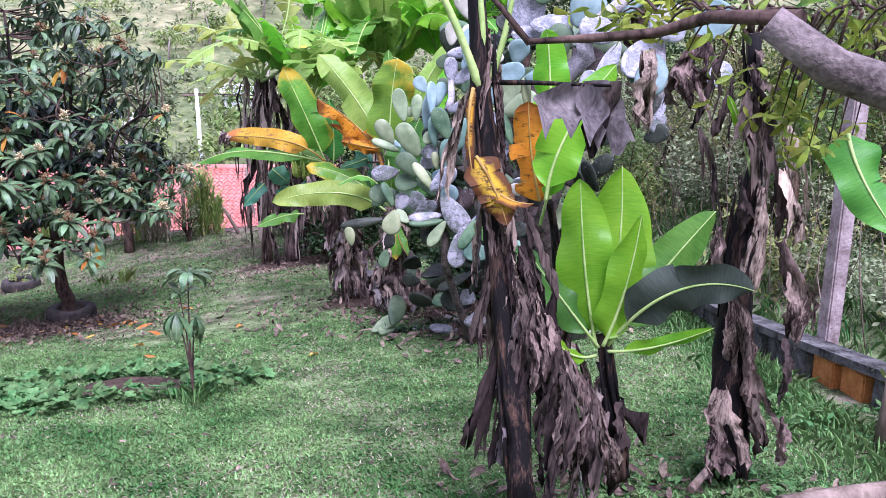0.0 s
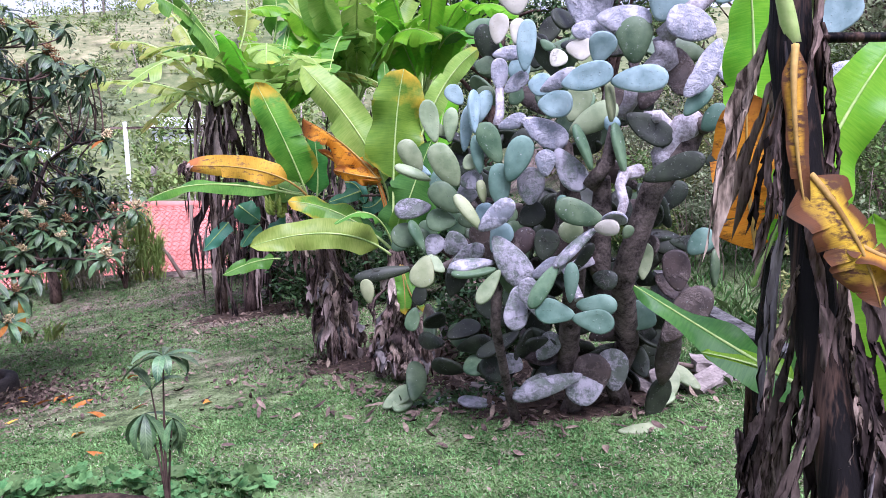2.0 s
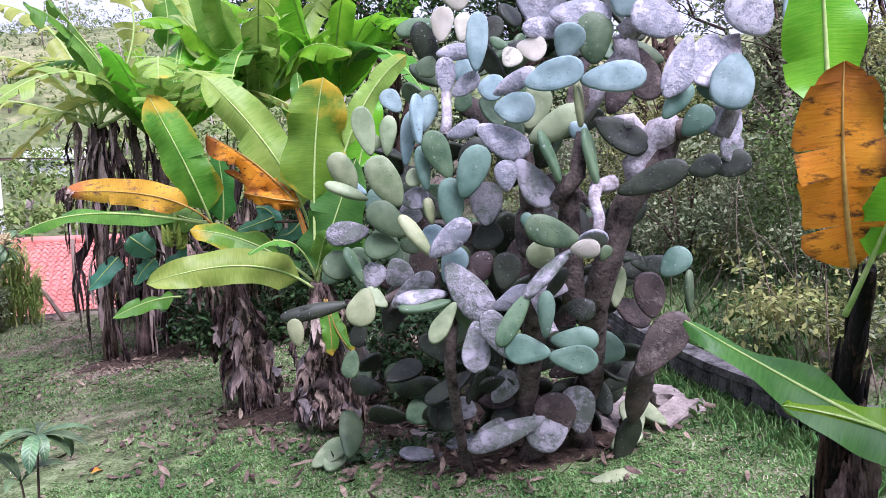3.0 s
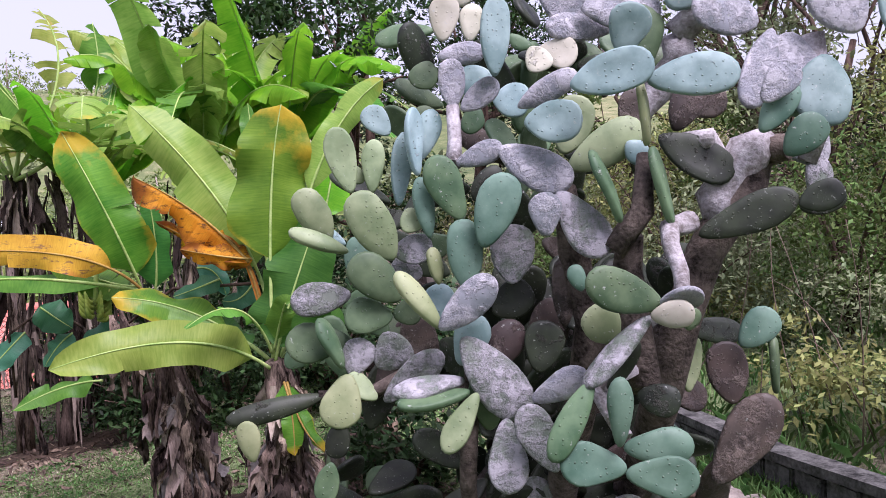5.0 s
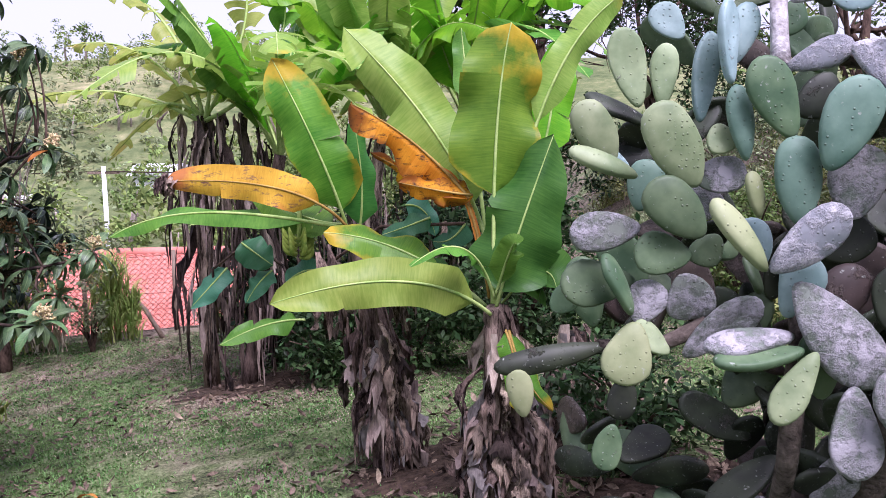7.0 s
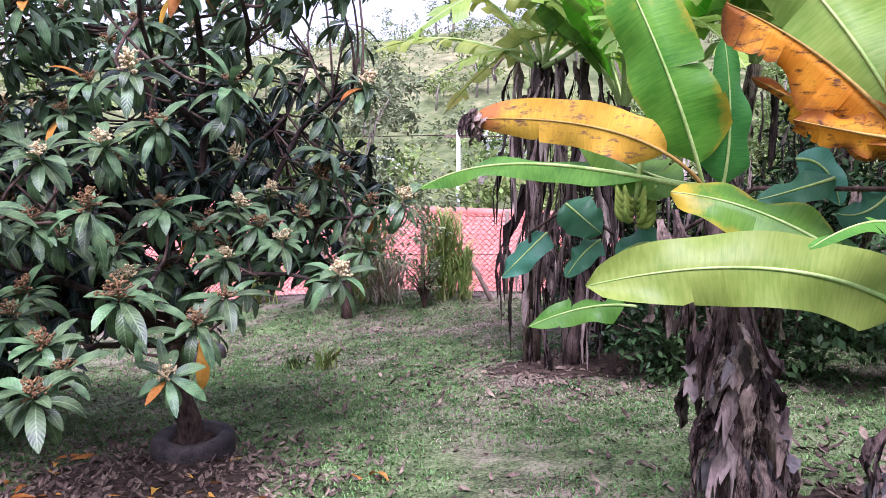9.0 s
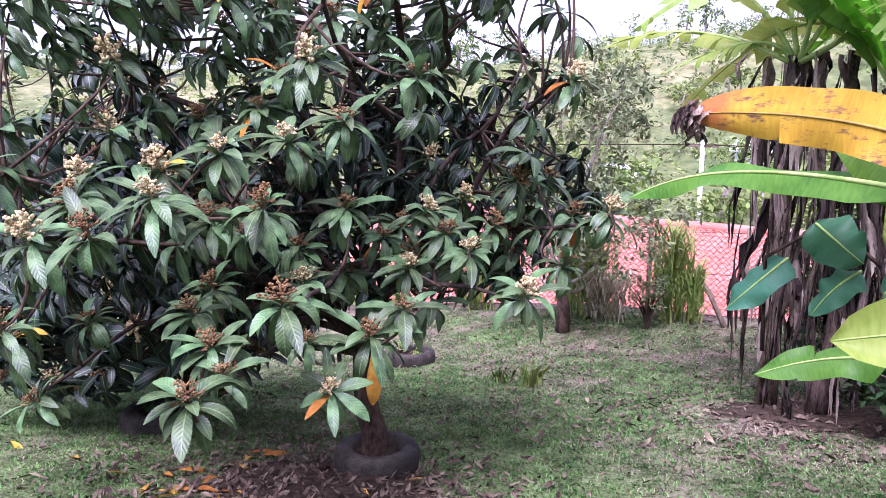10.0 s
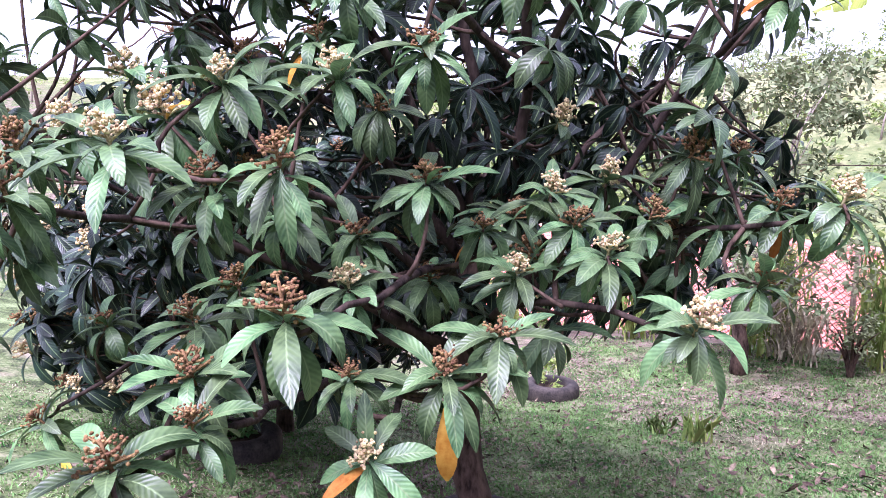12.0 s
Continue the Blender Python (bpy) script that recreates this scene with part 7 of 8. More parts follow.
def loquat_tree(base, fork, crown_c, crown_r, near, count, seed, label, paint, limbs=13, low=-0.6, dense=1.0, keep=None, size=1.0, blossom=True):
    """Short trunk, spreading crooked limbs, twigs that each end in a rosette of long leaves round a flower head."""
    rng = random.Random(seed)
    th = thing("loquat_tree", label, "tree", "loquat trees")
    base, fork, cc, cr = Vector(base), Vector(fork), Vector(crown_c), Vector(crown_r)
    bm = bmesh.new()
    tube(bm, wobble(bend(base - Vector((0, 0, 0.15)), base.lerp(fork, 0.5) + Vector((0.03, 0.02, 0)), fork, 7), rng, 0.008), [0.095, 0.085, 0.075, 0.072, 0.07, 0.07, 0.075, 0.06], 12)
    part("trunk", bm, BARK, th)
    lines = []
    for i in range(limbs):
        a = 2.4 * i + rng.gauss(0, 0.2)
        lift = rng.uniform(-0.8, 1.0)
        e = cc + Vector((math.cos(a) * cr.x * 0.75, math.sin(a) * cr.y * 0.75, lift * cr.z * 0.85))
        if lift > 0.6:
            e = cc + Vector((math.cos(a) * cr.x * 0.4, math.sin(a) * cr.y * 0.4, cr.z * 0.95))
        if keep:
            e.z = min(e.z, 0.2 + max(0.0, e.y - 7.7) * 0.72)
        pts = wobble(bend(fork - Vector((0, 0, 0.05)), fork.lerp(e, 0.5) + Vector((0, 0, 0.12 * (1 - lift))), e, 9), rng, 0.035)
        bm = bmesh.new()
        tube(bm, pts, [0.025 * (1 - 0.78 * k / 9) for k in range(10)], 7)
        part("limb", bm, BARK, th)
        lines += pts[2:]
    spots = []
    while len(spots) < count:
        d = Vector((rng.gauss(0, 1), rng.gauss(0, 1), rng.gauss(0, 1))).normalized()
        r = rng.random() ** (0.33 / dense)
        p = cc + Vector((d.x * cr.x, d.y * cr.y, d.z * cr.z)) * r
        if p.z > cc.z + 0.12 * cr.z and rng.random() < 0.72:
            continue
        if keep and noise.noise(p * 1.5 + Vector((3, 1, 5))) < -0.12:
            continue
        if p.z < low + rng.uniform(-0.1, 0.35) or (keep and not keep(p)):
            continue
        ax = Vector((d.x * 0.8, d.y * 0.8, 0.75 + 0.3 * d.z))
        spots.append((p, ax))
    for q in near:
        for _ in range(4):
            p = Vector(q) + Vector((rng.gauss(-0.05, 0.2), rng.gauss(0.05, 0.2), rng.gauss(0.0, 0.16)))
            d = p - cc
            spots.append((p, Vector((d.x * 0.5, d.y * 0.5, 0.8))))
    bm = bmesh.new()
    for p, ax in spots + [(Vector(q), None) for q in near]:
        s = min(lines, key=lambda l: (l - p).length + (0.15 if l.z > p.z else 0))
        if (s - p).length > 0.05:
            m = s.lerp(p, 0.55) + Vector((rng.gauss(0, 0.05), rng.gauss(0, 0.05), -0.06))
            tube(bm, bend(s, m, p, 5), [0.0065, 0.0065, 0.006, 0.006, 0.0055, 0.004], 5)
    tagged(part("branchwork", bm, BARK, th), kind="stuff")
    whorls_far(th, spots, rng, paint, size=size)
    # inner rosettes in the dim leaf copy, darkening the crown's inside by colour
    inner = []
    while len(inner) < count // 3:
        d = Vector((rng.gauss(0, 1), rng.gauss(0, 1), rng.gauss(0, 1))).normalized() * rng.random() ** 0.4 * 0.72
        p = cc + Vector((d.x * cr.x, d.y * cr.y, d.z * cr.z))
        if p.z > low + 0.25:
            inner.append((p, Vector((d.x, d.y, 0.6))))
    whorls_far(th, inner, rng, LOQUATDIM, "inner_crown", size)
    for q in near:
        d = (Vector(q) - cc).normalized()
        whorl_near(th, q, (d.x * 0.7, d.y * 0.7, 0.9), rng, size=size)
    if blossom:
        for p, ax in spots[::2]:
            tagged(place_child("flower_head", PANICLES[rng.randrange(5)], th, p, axes(ax, 0), size * rng.uniform(0.9, 1.5)), kind="stuff")
    for ch in th.children:
        ch.location = ch.location - base
    th.location = base
    return th


TX, TY = -5.03, 10.05
TZ = height(TX, TY)
tyre(TX, TY, TZ - 0.02, 0.32, 0.2, "worn black car tyre half sunk in the lawn round a trunk")
big = thing("loquat_tree", "broad loquat tree in bloom with long dark green leaves", "tree", "loquat trees")
rng = random.Random(61)
WOODLINE, HEADS = [], []


def big_limb(name, r0, r1, *pts):
    """A crooked limb of the big tree through the given places."""
    P = [Vector(pts[0])]
    for a, b in zip(pts, pts[1:]):
        a, b = Vector(a), Vector(b)
        k = max(2, int((b - a).length / 0.22))
        P += [a.lerp(b, (i + 1) / k) + (Vector((rng.gauss(0, 0.018), rng.gauss(0, 0.018), rng.gauss(0, 0.014))) if i < k - 1 else Vector()) for i in range(k)]
    bm = bmesh.new()
    tube(bm, P, [(r0 + (r1 - r0) * i / (len(P) - 1)) * (1.0 if name == "trunk" else 0.72) for i in range(len(P))], 10)
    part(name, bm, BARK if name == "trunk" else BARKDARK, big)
    WOODLINE.extend(P[2:])


big_limb("trunk", 0.1, 0.07, (TX, TY, TZ - 0.1), (-5.05, 10.04, -1.6), (-5.11, 10.02, -1.35), (-5.1, 10.0, -0.9), (-5.14, 10.05, -0.3))
big_limb("limb", 0.055, 0.022, (-5.14, 10.05, -0.3), (-5.21, 10.1, 0.23), (-5.23, 10.15, 0.59), (-5.35, 10.0, 1.3), (-5.3, 9.8, 2.1))
big_limb("limb", 0.05, 0.02, (-5.11, 10.0, -0.6), (-4.91, 10.07, -0.17), (-4.8, 10.07, 0.57), (-4.55, 9.7, 1.3), (-4.4, 9.4, 2.0))
big_limb("limb", 0.03, 0.014, (-4.8, 10.07, 0.57), (-4.6, 9.4, 0.85), (-4.2, 8.8, 1.0), (-4.0, 8.5, 1.35))
big_limb("limb", 0.03, 0.014, (-4.8, 10.07, 0.57), (-4.3, 9.9, 1.0), (-3.95, 9.3, 1.3), (-3.85, 9.05, 1.6))
big_limb("limb", 0.045, 0.016, (-5.1, 10.02, -0.7), (-4.6, 10.6, 0.14), (-4.5, 10.9, 0.57), (-4.1, 10.7, 0.8), (-3.6, 10.1, 0.85))
big_limb("limb", 0.045, 0.016, (-5.14, 10.02, -0.35), (-5.6, 9.6, 0.4), (-6.11, 9.4, 0.72), (-6.96, 9.3, 1.05), (-7.5, 9.2, 1.4))
big_limb("limb", 0.04, 0.014, (-5.14, 10.05, -0.2), (-5.4, 9.6, 0.8), (-5.3, 9.0, 1.3), (-5.2, 8.7, 1.75))
big_limb("limb", 0.045, 0.014, (-5.1, 10.0, -0.9), (-5.7, 9.4, -0.35), (-6.28, 8.8, -0.07), (-6.2, 8.3, 0.2), (-5.7, 7.9, 0.35))
big_limb("limb", 0.042, 0.014, (-5.1, 10.0, -0.8), (-5.4, 9.3, -0.4), (-5.5, 8.6, -0.1), (-5.1, 7.9, 0.05), (-4.9, 7.6, 0.05))
big_limb("limb", 0.04, 0.014, (-5.12, 10.0, -0.6), (-5.1, 9.3, -0.05), (-4.9, 8.7, 0.15), (-4.6, 8.2, 0.2))
big_limb("limb", 0.035, 0.013, (-5.1, 10.0, -1.0), (-5.27, 9.4, -0.85), (-5.0, 8.9, -0.8), (-4.5, 8.3, -0.65), (-4.2, 7.9, -0.6))
big_limb("limb", 0.03, 0.013, (-5.1, 9.99, -0.95), (-4.7, 9.4, -0.75), (-4.3, 8.9, -0.6), (-4.1, 8.6, -0.72))
big_limb("limb", 0.035, 0.013, (-5.1, 10.0, -0.8), (-4.6, 9.7, -0.45), (-4.1, 9.5, -0.3), (-3.5, 9.4, -0.3))
big_limb("limb", 0.035, 0.013, (-5.1, 10.0, -0.7), (-4.5, 10.1, -0.25), (-4.0, 10.2, -0.05), (-3.4, 10.15, 0.05))
big_limb("limb", 0.035, 0.013, (-5.12, 10.0, -0.5), (-4.7, 9.5, -0.25), (-4.4, 9.0, -0.2), (-4.1, 8.4, -0.25))
big_limb("limb", 0.04, 0.013, (-5.1, 10.0, -0.9), (-5.8, 9.6, -0.7), (-6.2, 8.9, -0.75), (-6.25, 8.3, -1.05))
big_limb("limb", 0.04, 0.014, (-5.12, 10.02, -0.6), (-5.6, 10.6, 0.1), (-6.0, 11.0, 0.8), (-6.1, 11.2, 1.6))
big_limb("limb", 0.04, 0.014, (-5.12, 10.02, -0.5), (-5.0, 10.8, 0.3), (-4.9, 11.4, 0.7), (-4.8, 11.7, 1.2))


def head(x, y, z, flower, size=1.0, droop=0.25):
    """One leaf rosette of the big tree, turned a little outwards."""
    d = Vector((x, y, z)) - Vector((-5.15, 9.9, z))
    d.normalize()
    HEADS.append(Vector((x, y, z)))
    whorl_near(big, (x, y, z - 0.04), (d.x * droop * 1.6, d.y * droop * 1.6, 1.0), rng, flower, size)


CREAM, RUSTY, SMALL = 3, 1, 4
head(-4.94, 7.63, 0.13, CREAM, 1.05)
head(-5.04, 7.88, 0.28, RUSTY)
head(-5.43, 8.16, 0.35, CREAM)
head(-5.07, 8.39, 0.40, CREAM, 1.05)
head(-4.62, 8.03, 0.31, 0)
head(-4.60, 8.33, 0.19, RUSTY)
head(-4.34, 8.44, 0.26, RUSTY, 1.05)
head(-4.55, 8.36, 0.51, 0)
head(-4.55, 8.79, 0.56, 0)
head(-4.40, 9.07, 0.67, SMALL, 1.05)
head(-4.46, 9.14, 0.19, RUSTY)
head(-4.44, 9.43, 0.00, SMALL, 0.9)
head(-4.27, 9.64, 0.14, 0, 0.9)
head(-4.23, 9.95, 0.19, CREAM, 0.95)
head(-4.08, 9.56, 0.03, RUSTY)
head(-4.00, 9.95, 0.05, RUSTY, 0.95)
head(-4.17, 10.49, 0.25, RUSTY)
head(-3.89, 10.43, 0.32, SMALL)
head(-3.63, 10.28, 0.11, RUSTY, 1.1)
head(-3.34, 10.17, 0.16, 0)
head(-3.90, 9.54, -0.05, 0)
head(-3.44, 9.38, -0.22, CREAM, 1.05)
head(-3.55, 10.02, -0.15, SMALL)
head(-4.23, 9.41, -0.16, 0, 0.95)
head(-4.64, 9.32, -0.23, RUSTY, 0.9)
head(-4.41, 8.75, -0.17, 0, 0.95)
head(-4.07, 8.30, -0.15, RUSTY, 1.1)
head(-4.83, 8.37, -0.31, RUSTY)
head(-5.01, 8.64, -0.25, RUSTY)
head(-4.46, 8.20, -0.40, RUSTY)
head(-4.33, 8.70, -0.46, SMALL, 0.85)
head(-4.14, 8.97, -0.46, RUSTY, 1.1)
head(-4.26, 8.11, -0.48, RUSTY, 0.9)
head(-4.16, 7.85, -0.50, RUSTY, 1.1)
head(-4.03, 8.56, -0.62, 0, 0.95, 0.5)
head(-3.56, 10.07, 0.90, CREAM)
head(-4.05, 9.14, -0.33, SMALL)
head(-4.68, 8.98, -0.03, SMALL, 0.9)
head(-6.20, 8.20, -1.05, SMALL, 1.1, 0.7)
head(-5.67, 7.77, 0.43, CREAM)
head(-5.69, 8.49, 0.58, CREAM)
head(-5.95, 8.44, -0.55, SMALL)
head(-4.70, 7.76, 0.17, RUSTY)
head(-5.00, 7.50, -0.25, RUSTY)
head(-4.10, 8.52, 0.93, CREAM)
head(-3.87, 9.02, 0.89, SMALL)
head(-5.35, 7.70, -0.40, SMALL)
head(-5.00, 9.00, 0.75, SMALL)
head(-5.30, 9.20, 0.85, RUSTY)
head(-4.80, 9.00, 0.92, SMALL)
head(-5.40, 8.90, 0.68, RUSTY)
head(-4.85, 8.75, 0.05, SMALL)
head(-4.90, 9.30, 1.15, SMALL)
head(-5.30, 9.00, 1.20, RUSTY)
head(-4.60, 9.20, 1.25, SMALL)
head(-5.60, 9.10, 1.05, SMALL)
head(-5.00, 8.80, 1.35, RUSTY)
head(-4.50, 9.50, 1.50, SMALL)
head(-5.50, 9.60, 1.40, SMALL)
head(-4.90, 9.60, 1.60, RUSTY)
head(-5.80, 9.30, 0.75, SMALL)
head(-5.15, 8.90, 0.10, RUSTY)
old_leaf = place_child("leaf", OLD_MESH, big, (-4.1, 8.95, -0.55), Matrix.Rotation(-0.8, 3, "Z") @ Matrix.Rotation(1.4, 3, "Y"), 1.1)

# the shaded rest of the crown, behind the outer rosettes
spots = []
CC, CR = Vector((-5.25, 9.75, 0.75)), Vector((1.95, 2.3, 1.8))
while len(spots) < 500:
    d = Vector((rng.gauss(0, 1), rng.gauss(0, 1), rng.gauss(0, 1))).normalized()
    p = CC + Vector((d.x * CR.x, d.y * CR.y, d.z * CR.z)) * rng.random() ** 0.36
    depth = -0.73 * p.x + 0.68 * p.y
    if depth < 9.55 + 0.25 * max(0.0, p.z) and p.z < 1.2 or depth < 9.2 or p.x > -3.5:
        continue
    if p.z < -0.55 - 0.5 * max(0.0, min(1.0, (-5.2 - p.x))) or noise.noise(p * 1.6 + Vector((3, 1, 5))) < -0.1:
        continue
    if p.x > -4.8 and p.z > 0.4 and depth > 9.9 and rng.random() < 0.65:
        continue
    if p.z > 0.6 and rng.random() < 0.4 or min((p - h).length for h in HEADS) < 0.2:
        continue
    spots.append((p, Vector((d.x * 0.6, d.y * 0.6, 0.9))))
bm = bmesh.new()
for p in [q for q, _ in spots] + HEADS:
    w = min(WOODLINE, key=lambda l: (l - p).length + (0.2 if l.z > p.z else 0))
    tube(bm, bend(w, w.lerp(p, 0.55) + Vector((rng.gauss(0, 0.05), rng.gauss(0, 0.05), -0.07)), p - Vector((0, 0, 0.05)), 5), [0.011, 0.01, 0.009, 0.008, 0.007, 0.006], 5)
tagged(part("branchwork", bm, BARK, big), kind="stuff")
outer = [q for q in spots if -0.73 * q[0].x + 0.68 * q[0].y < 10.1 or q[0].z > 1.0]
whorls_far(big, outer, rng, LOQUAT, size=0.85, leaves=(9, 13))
# rear rosettes get the dim copy, so the crown's shade is painted in
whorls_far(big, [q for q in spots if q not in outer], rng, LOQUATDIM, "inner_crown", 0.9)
for p, ax in outer[::4]:
    tagged(place_child("flower_head", PANICLES[rng.randrange(5)], big, p, axes(ax, 0), rng.uniform(0.9, 1.3)), kind="stuff")
settle(big, (TX, TY, TZ + 0.1))
T2 = (-7.5, 9.9)
tyre(*T2, height(*T2) - 0.02, 0.34, 0.22, "dark car tyre planter with green seedlings under a loquat")
seedlings = thing("seedlings", "bright green seedlings growing in a tyre planter", "plant", at=(*T2, height(*T2) + 0.12))
leaf_cloud("leaves", seedlings, [((0, 0, 0.06), (0.2, 0.2, 0.06), 160)], VINE, 0.06, 64, aspect=0.7)
T2B = (-8.2, 10.7)
# whole second crown in the dim leaf copy, shaded by its colour
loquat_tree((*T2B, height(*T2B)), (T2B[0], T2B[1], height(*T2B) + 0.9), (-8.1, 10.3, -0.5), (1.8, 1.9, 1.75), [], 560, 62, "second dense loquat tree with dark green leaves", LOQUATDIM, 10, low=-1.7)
T4 = (-8.0, 14.2)
tyre(*T4, height(*T4) - 0.02, 0.34, 0.22, "dark car tyre planter on the far lawn")
herb = thing("potted_herb", "leafy yellow-green herb growing in the far tyre planter", "plant", at=(*T4, height(*T4) + 0.12))
leaf_cloud("leaves", herb, [((0.05, 0, 0.2), (0.2, 0.2, 0.2), 130)], CANE, 0.08, 65, aspect=0.5)

thin = thing("thin_tree", "thin-leaved grey-green tree with a forked pale trunk", "tree", at=(-6.8, 16.4, height(-6.8, 16.4)))
rng = random.Random(71)
bm = bmesh.new()
tube(bm, [(0, 0, -0.2), (0.02, 0, 0.35), (-0.05, 0, 0.7)], [0.12, 0.1, 0.08], 9)
part("trunk", bm, BARK, thin)
bm = bmesh.new()
blobs = []
for k in range(20):
    a = 2.4 * k
    e = Vector((math.cos(a) * rng.uniform(0.5, 1.7), math.sin(a) * rng.uniform(0.4, 1.2), rng.uniform(1.3, 3.9)))
    tube(bm, wobble(bend((-0.05, 0, 0.65), (e.x * 0.35, e.y * 0.35, e.z * 0.55), e, 7), rng, 0.06), [0.035 * (1 - 0.88 * i / 7) for i in range(8)], 5)
    blobs.append((tuple(e), (0.6, 0.6, 0.5), 360))
tagged(part("branchwork", bm, BARKPALE, thin), kind="stuff")
leaf_cloud("crown", thin, blobs, OLIVE, 0.12, 72, aspect=0.4)

# ---- small growth on the lawn ----
def sapling(x, y, tall, seed, label):
    rng = random.Random(seed)
    th = thing("sapling", label, "plant", at=(x, y, height(x, y)))
    tips = [(0.03, 0.0, tall, 11, 0.1), (-0.08, 0.0, tall * 0.7, 12, -0.8), (0.05, 0.02, tall * 0.66, 10, -0.95), (-0.04, 0.0, tall * 0.82, 4, 0.6)]
    for tx, ty, tz, n, up in tips:
        bm = bmesh.new()
        tube(bm, bend((0, 0, -0.05), (tx * 0.2, ty, tz * 0.5), (tx, ty, tz), 6), [0.01, 0.009, 0.008, 0.007, 0.006, 0.005, 0.004], 6)
        part("stem", bm, BARK, th)
        for i in range(n):
            m = Matrix.Rotation(2.4 * i + rng.gauss(0, 0.2), 3, "Z") @ Matrix.Rotation(-rng.gauss(up, 0.25), 3, "Y")
            place_child("leaf", LEAF_MESH[rng.randrange(8)], th, (tx, ty, tz), m, rng.uniform(0.55, 0.85))
    roots = [(rng.gauss(0, 0.06), rng.gauss(0, 0.05), -0.01) for _ in range(90)]
    tagged(blades("grass_tuft", roots, (0.08, 0.2), (0.008, 0.016), BLADE, seed, 0.8, th), kind="stuff")


sapling(-1.83, 5.3, 0.98, 81, "young loquat sapling with drooping leaves on the lawn")

vine_bed = thing("squash_vine", "creeping squash vine with rough green leaves round bare soil", "vine", at=(-2.5, 5.8, height(-2.5, 5.8)))
rng = random.Random(82)
V, Fc, off = [], [], 0
stalk = bmesh.new()
for k in range(600):
    a = rng.uniform(0, 6.28)
    rr = rng.uniform(0.35, 1.0) ** 0.7
    x, y = -2.75 + 1.35 * rr * math.cos(a), 5.85 + 0.62 * rr * math.sin(a)
    if k % 4 == 0:
        x, y = rng.gauss(-3.15, 0.28), rng.gauss(5.3, 0.22)
    if ((x + 2.45) / 0.42) ** 2 + ((y - 5.75) / 0.24) ** 2 < 1:
        continue
    z = height(x, y)
    h = rng.uniform(0.02, 0.12)
    size = rng.uniform(0.035, 0.075)
    q = (Euler((rng.gauss(0, 0.4), rng.gauss(0, 0.4), rng.uniform(0, 6.28)))).to_matrix()
    lobes = [q @ Vector((size * r * math.cos(t), size * r * math.sin(t), 0.25 * size * r * abs(math.cos(2.5 * t)))) + Vector((x + 2.5, y - 5.8, z + h)) - Vector((0, 0, vine_bed.location.z)) for t, r in ((0, 1.0), (0.5, 0.72), (0.9, 0.95), (1.6, 0.7), (2.1, 0.9), (2.8, 0.65), (3.14, 0.15), (3.5, 0.65), (4.2, 0.9), (4.7, 0.7), (5.4, 0.95), (5.8, 0.72))]
    c = sum(lobes, Vector()) / 12 - Vector((0, 0, size * 0.15))
    V += [c] + lobes
    Fc += [(off, off + 1 + i, off + 1 + (i + 1) % 12) for i in range(12)]
    off += 13
    if k % 2:
        tube(stalk, [c, (c.x, c.y, c.z - h - 0.01)], [0.0025, 0.003], 4)
tagged(mesh_part("leaves", raw_mesh("leaves", V, Fc), VINE, vine_bed), kind="stuff")
tagged(part("stalks", stalk, VINE, vine_bed), kind="stuff")
soil = thing("soil_patch", "bare dug soil with dry stalks among the vine", "soil", at=(-2.45, 5.75, height(-2.45, 5.75)))
bm = bmesh.new()
bmesh.ops.create_icosphere(bm, subdivisions=3, radius=1.0)
for v in bm.verts:
    v.co = Vector((v.co.x * 0.46, v.co.y * 0.27, v.co.z * 0.035 + 0.02 * noise.noise(v.co * 6)))
part("soil", bm, SOIL, soil)

for k, (x, y, n, s) in enumerate(((-5.72, 13.55, 34, 0.27), (-6.15, 13.6, 40, 0.16))):
    tuft = thing("spiky_tuft", "spiky tuft of strap leaves on the lawn", "plant", "lawn tufts", (x, y, height(x, y)))
    rng = random.Random(90 + k)
    tagged(blades("leaves", [(rng.gauss(0, 0.06), rng.gauss(0, 0.06), -0.01) for _ in range(n)], (s * 0.6, s * 1.4), (0.014, 0.026), CANE if k == 0 else SCRUB, 91 + k, 0.75, tuft), kind="stuff")

# fallen cactus pads, rubble and logs
def on_ground(x, y):
    return Vector((x, y, height(x, y)))


def fallen_pad(x, y, ln, w, az, kind, lift=0.03, lean=0.0):
    th = thing("fallen_pad", "dropped cactus pad lying on the grass", "cactus pad", "fallen pads", on_ground(x, y))
    d = Vector((math.cos(az) * ln, math.sin(az) * ln, lean))
    cactus_pad(th, Vector((0, 0, lift)), d + Vector((0, 0, lift)), w, kind, 0, (0.05, -0.3, 1.0), 0.016)


for row in ((-0.72, 7.42, 0.3, 0.19, 0.5, "olive", 0.03, 0.12), (-0.62, 7.3, 0.26, 0.17, 1.2, "olive", 0.03, 0.0), (-0.42, 7.45, 0.3, 0.14, 0.1, "grey", 0.02, 0.0), (0.2, 7.35, 0.28, 0.17, 0.3, "grey", 0.03, 0.02),
            (0.15, 7.2, 0.3, 0.15, 2.8, "grey", 0.03, 0.0), (0.85, 6.35, 0.36, 0.12, 0.1, "olive", 0.015, 0.0), (1.2, 6.8, 0.3, 0.16, 0.5, "olive", 0.02, 0.05), (1.45, 6.95, 0.28, 0.2, 1.3, "olive", 0.03, 0.16), (1.7, 7.0, 0.3, 0.18, 2.0, "olive", 0.05, 0.1)):
    fallen_pad(*row)


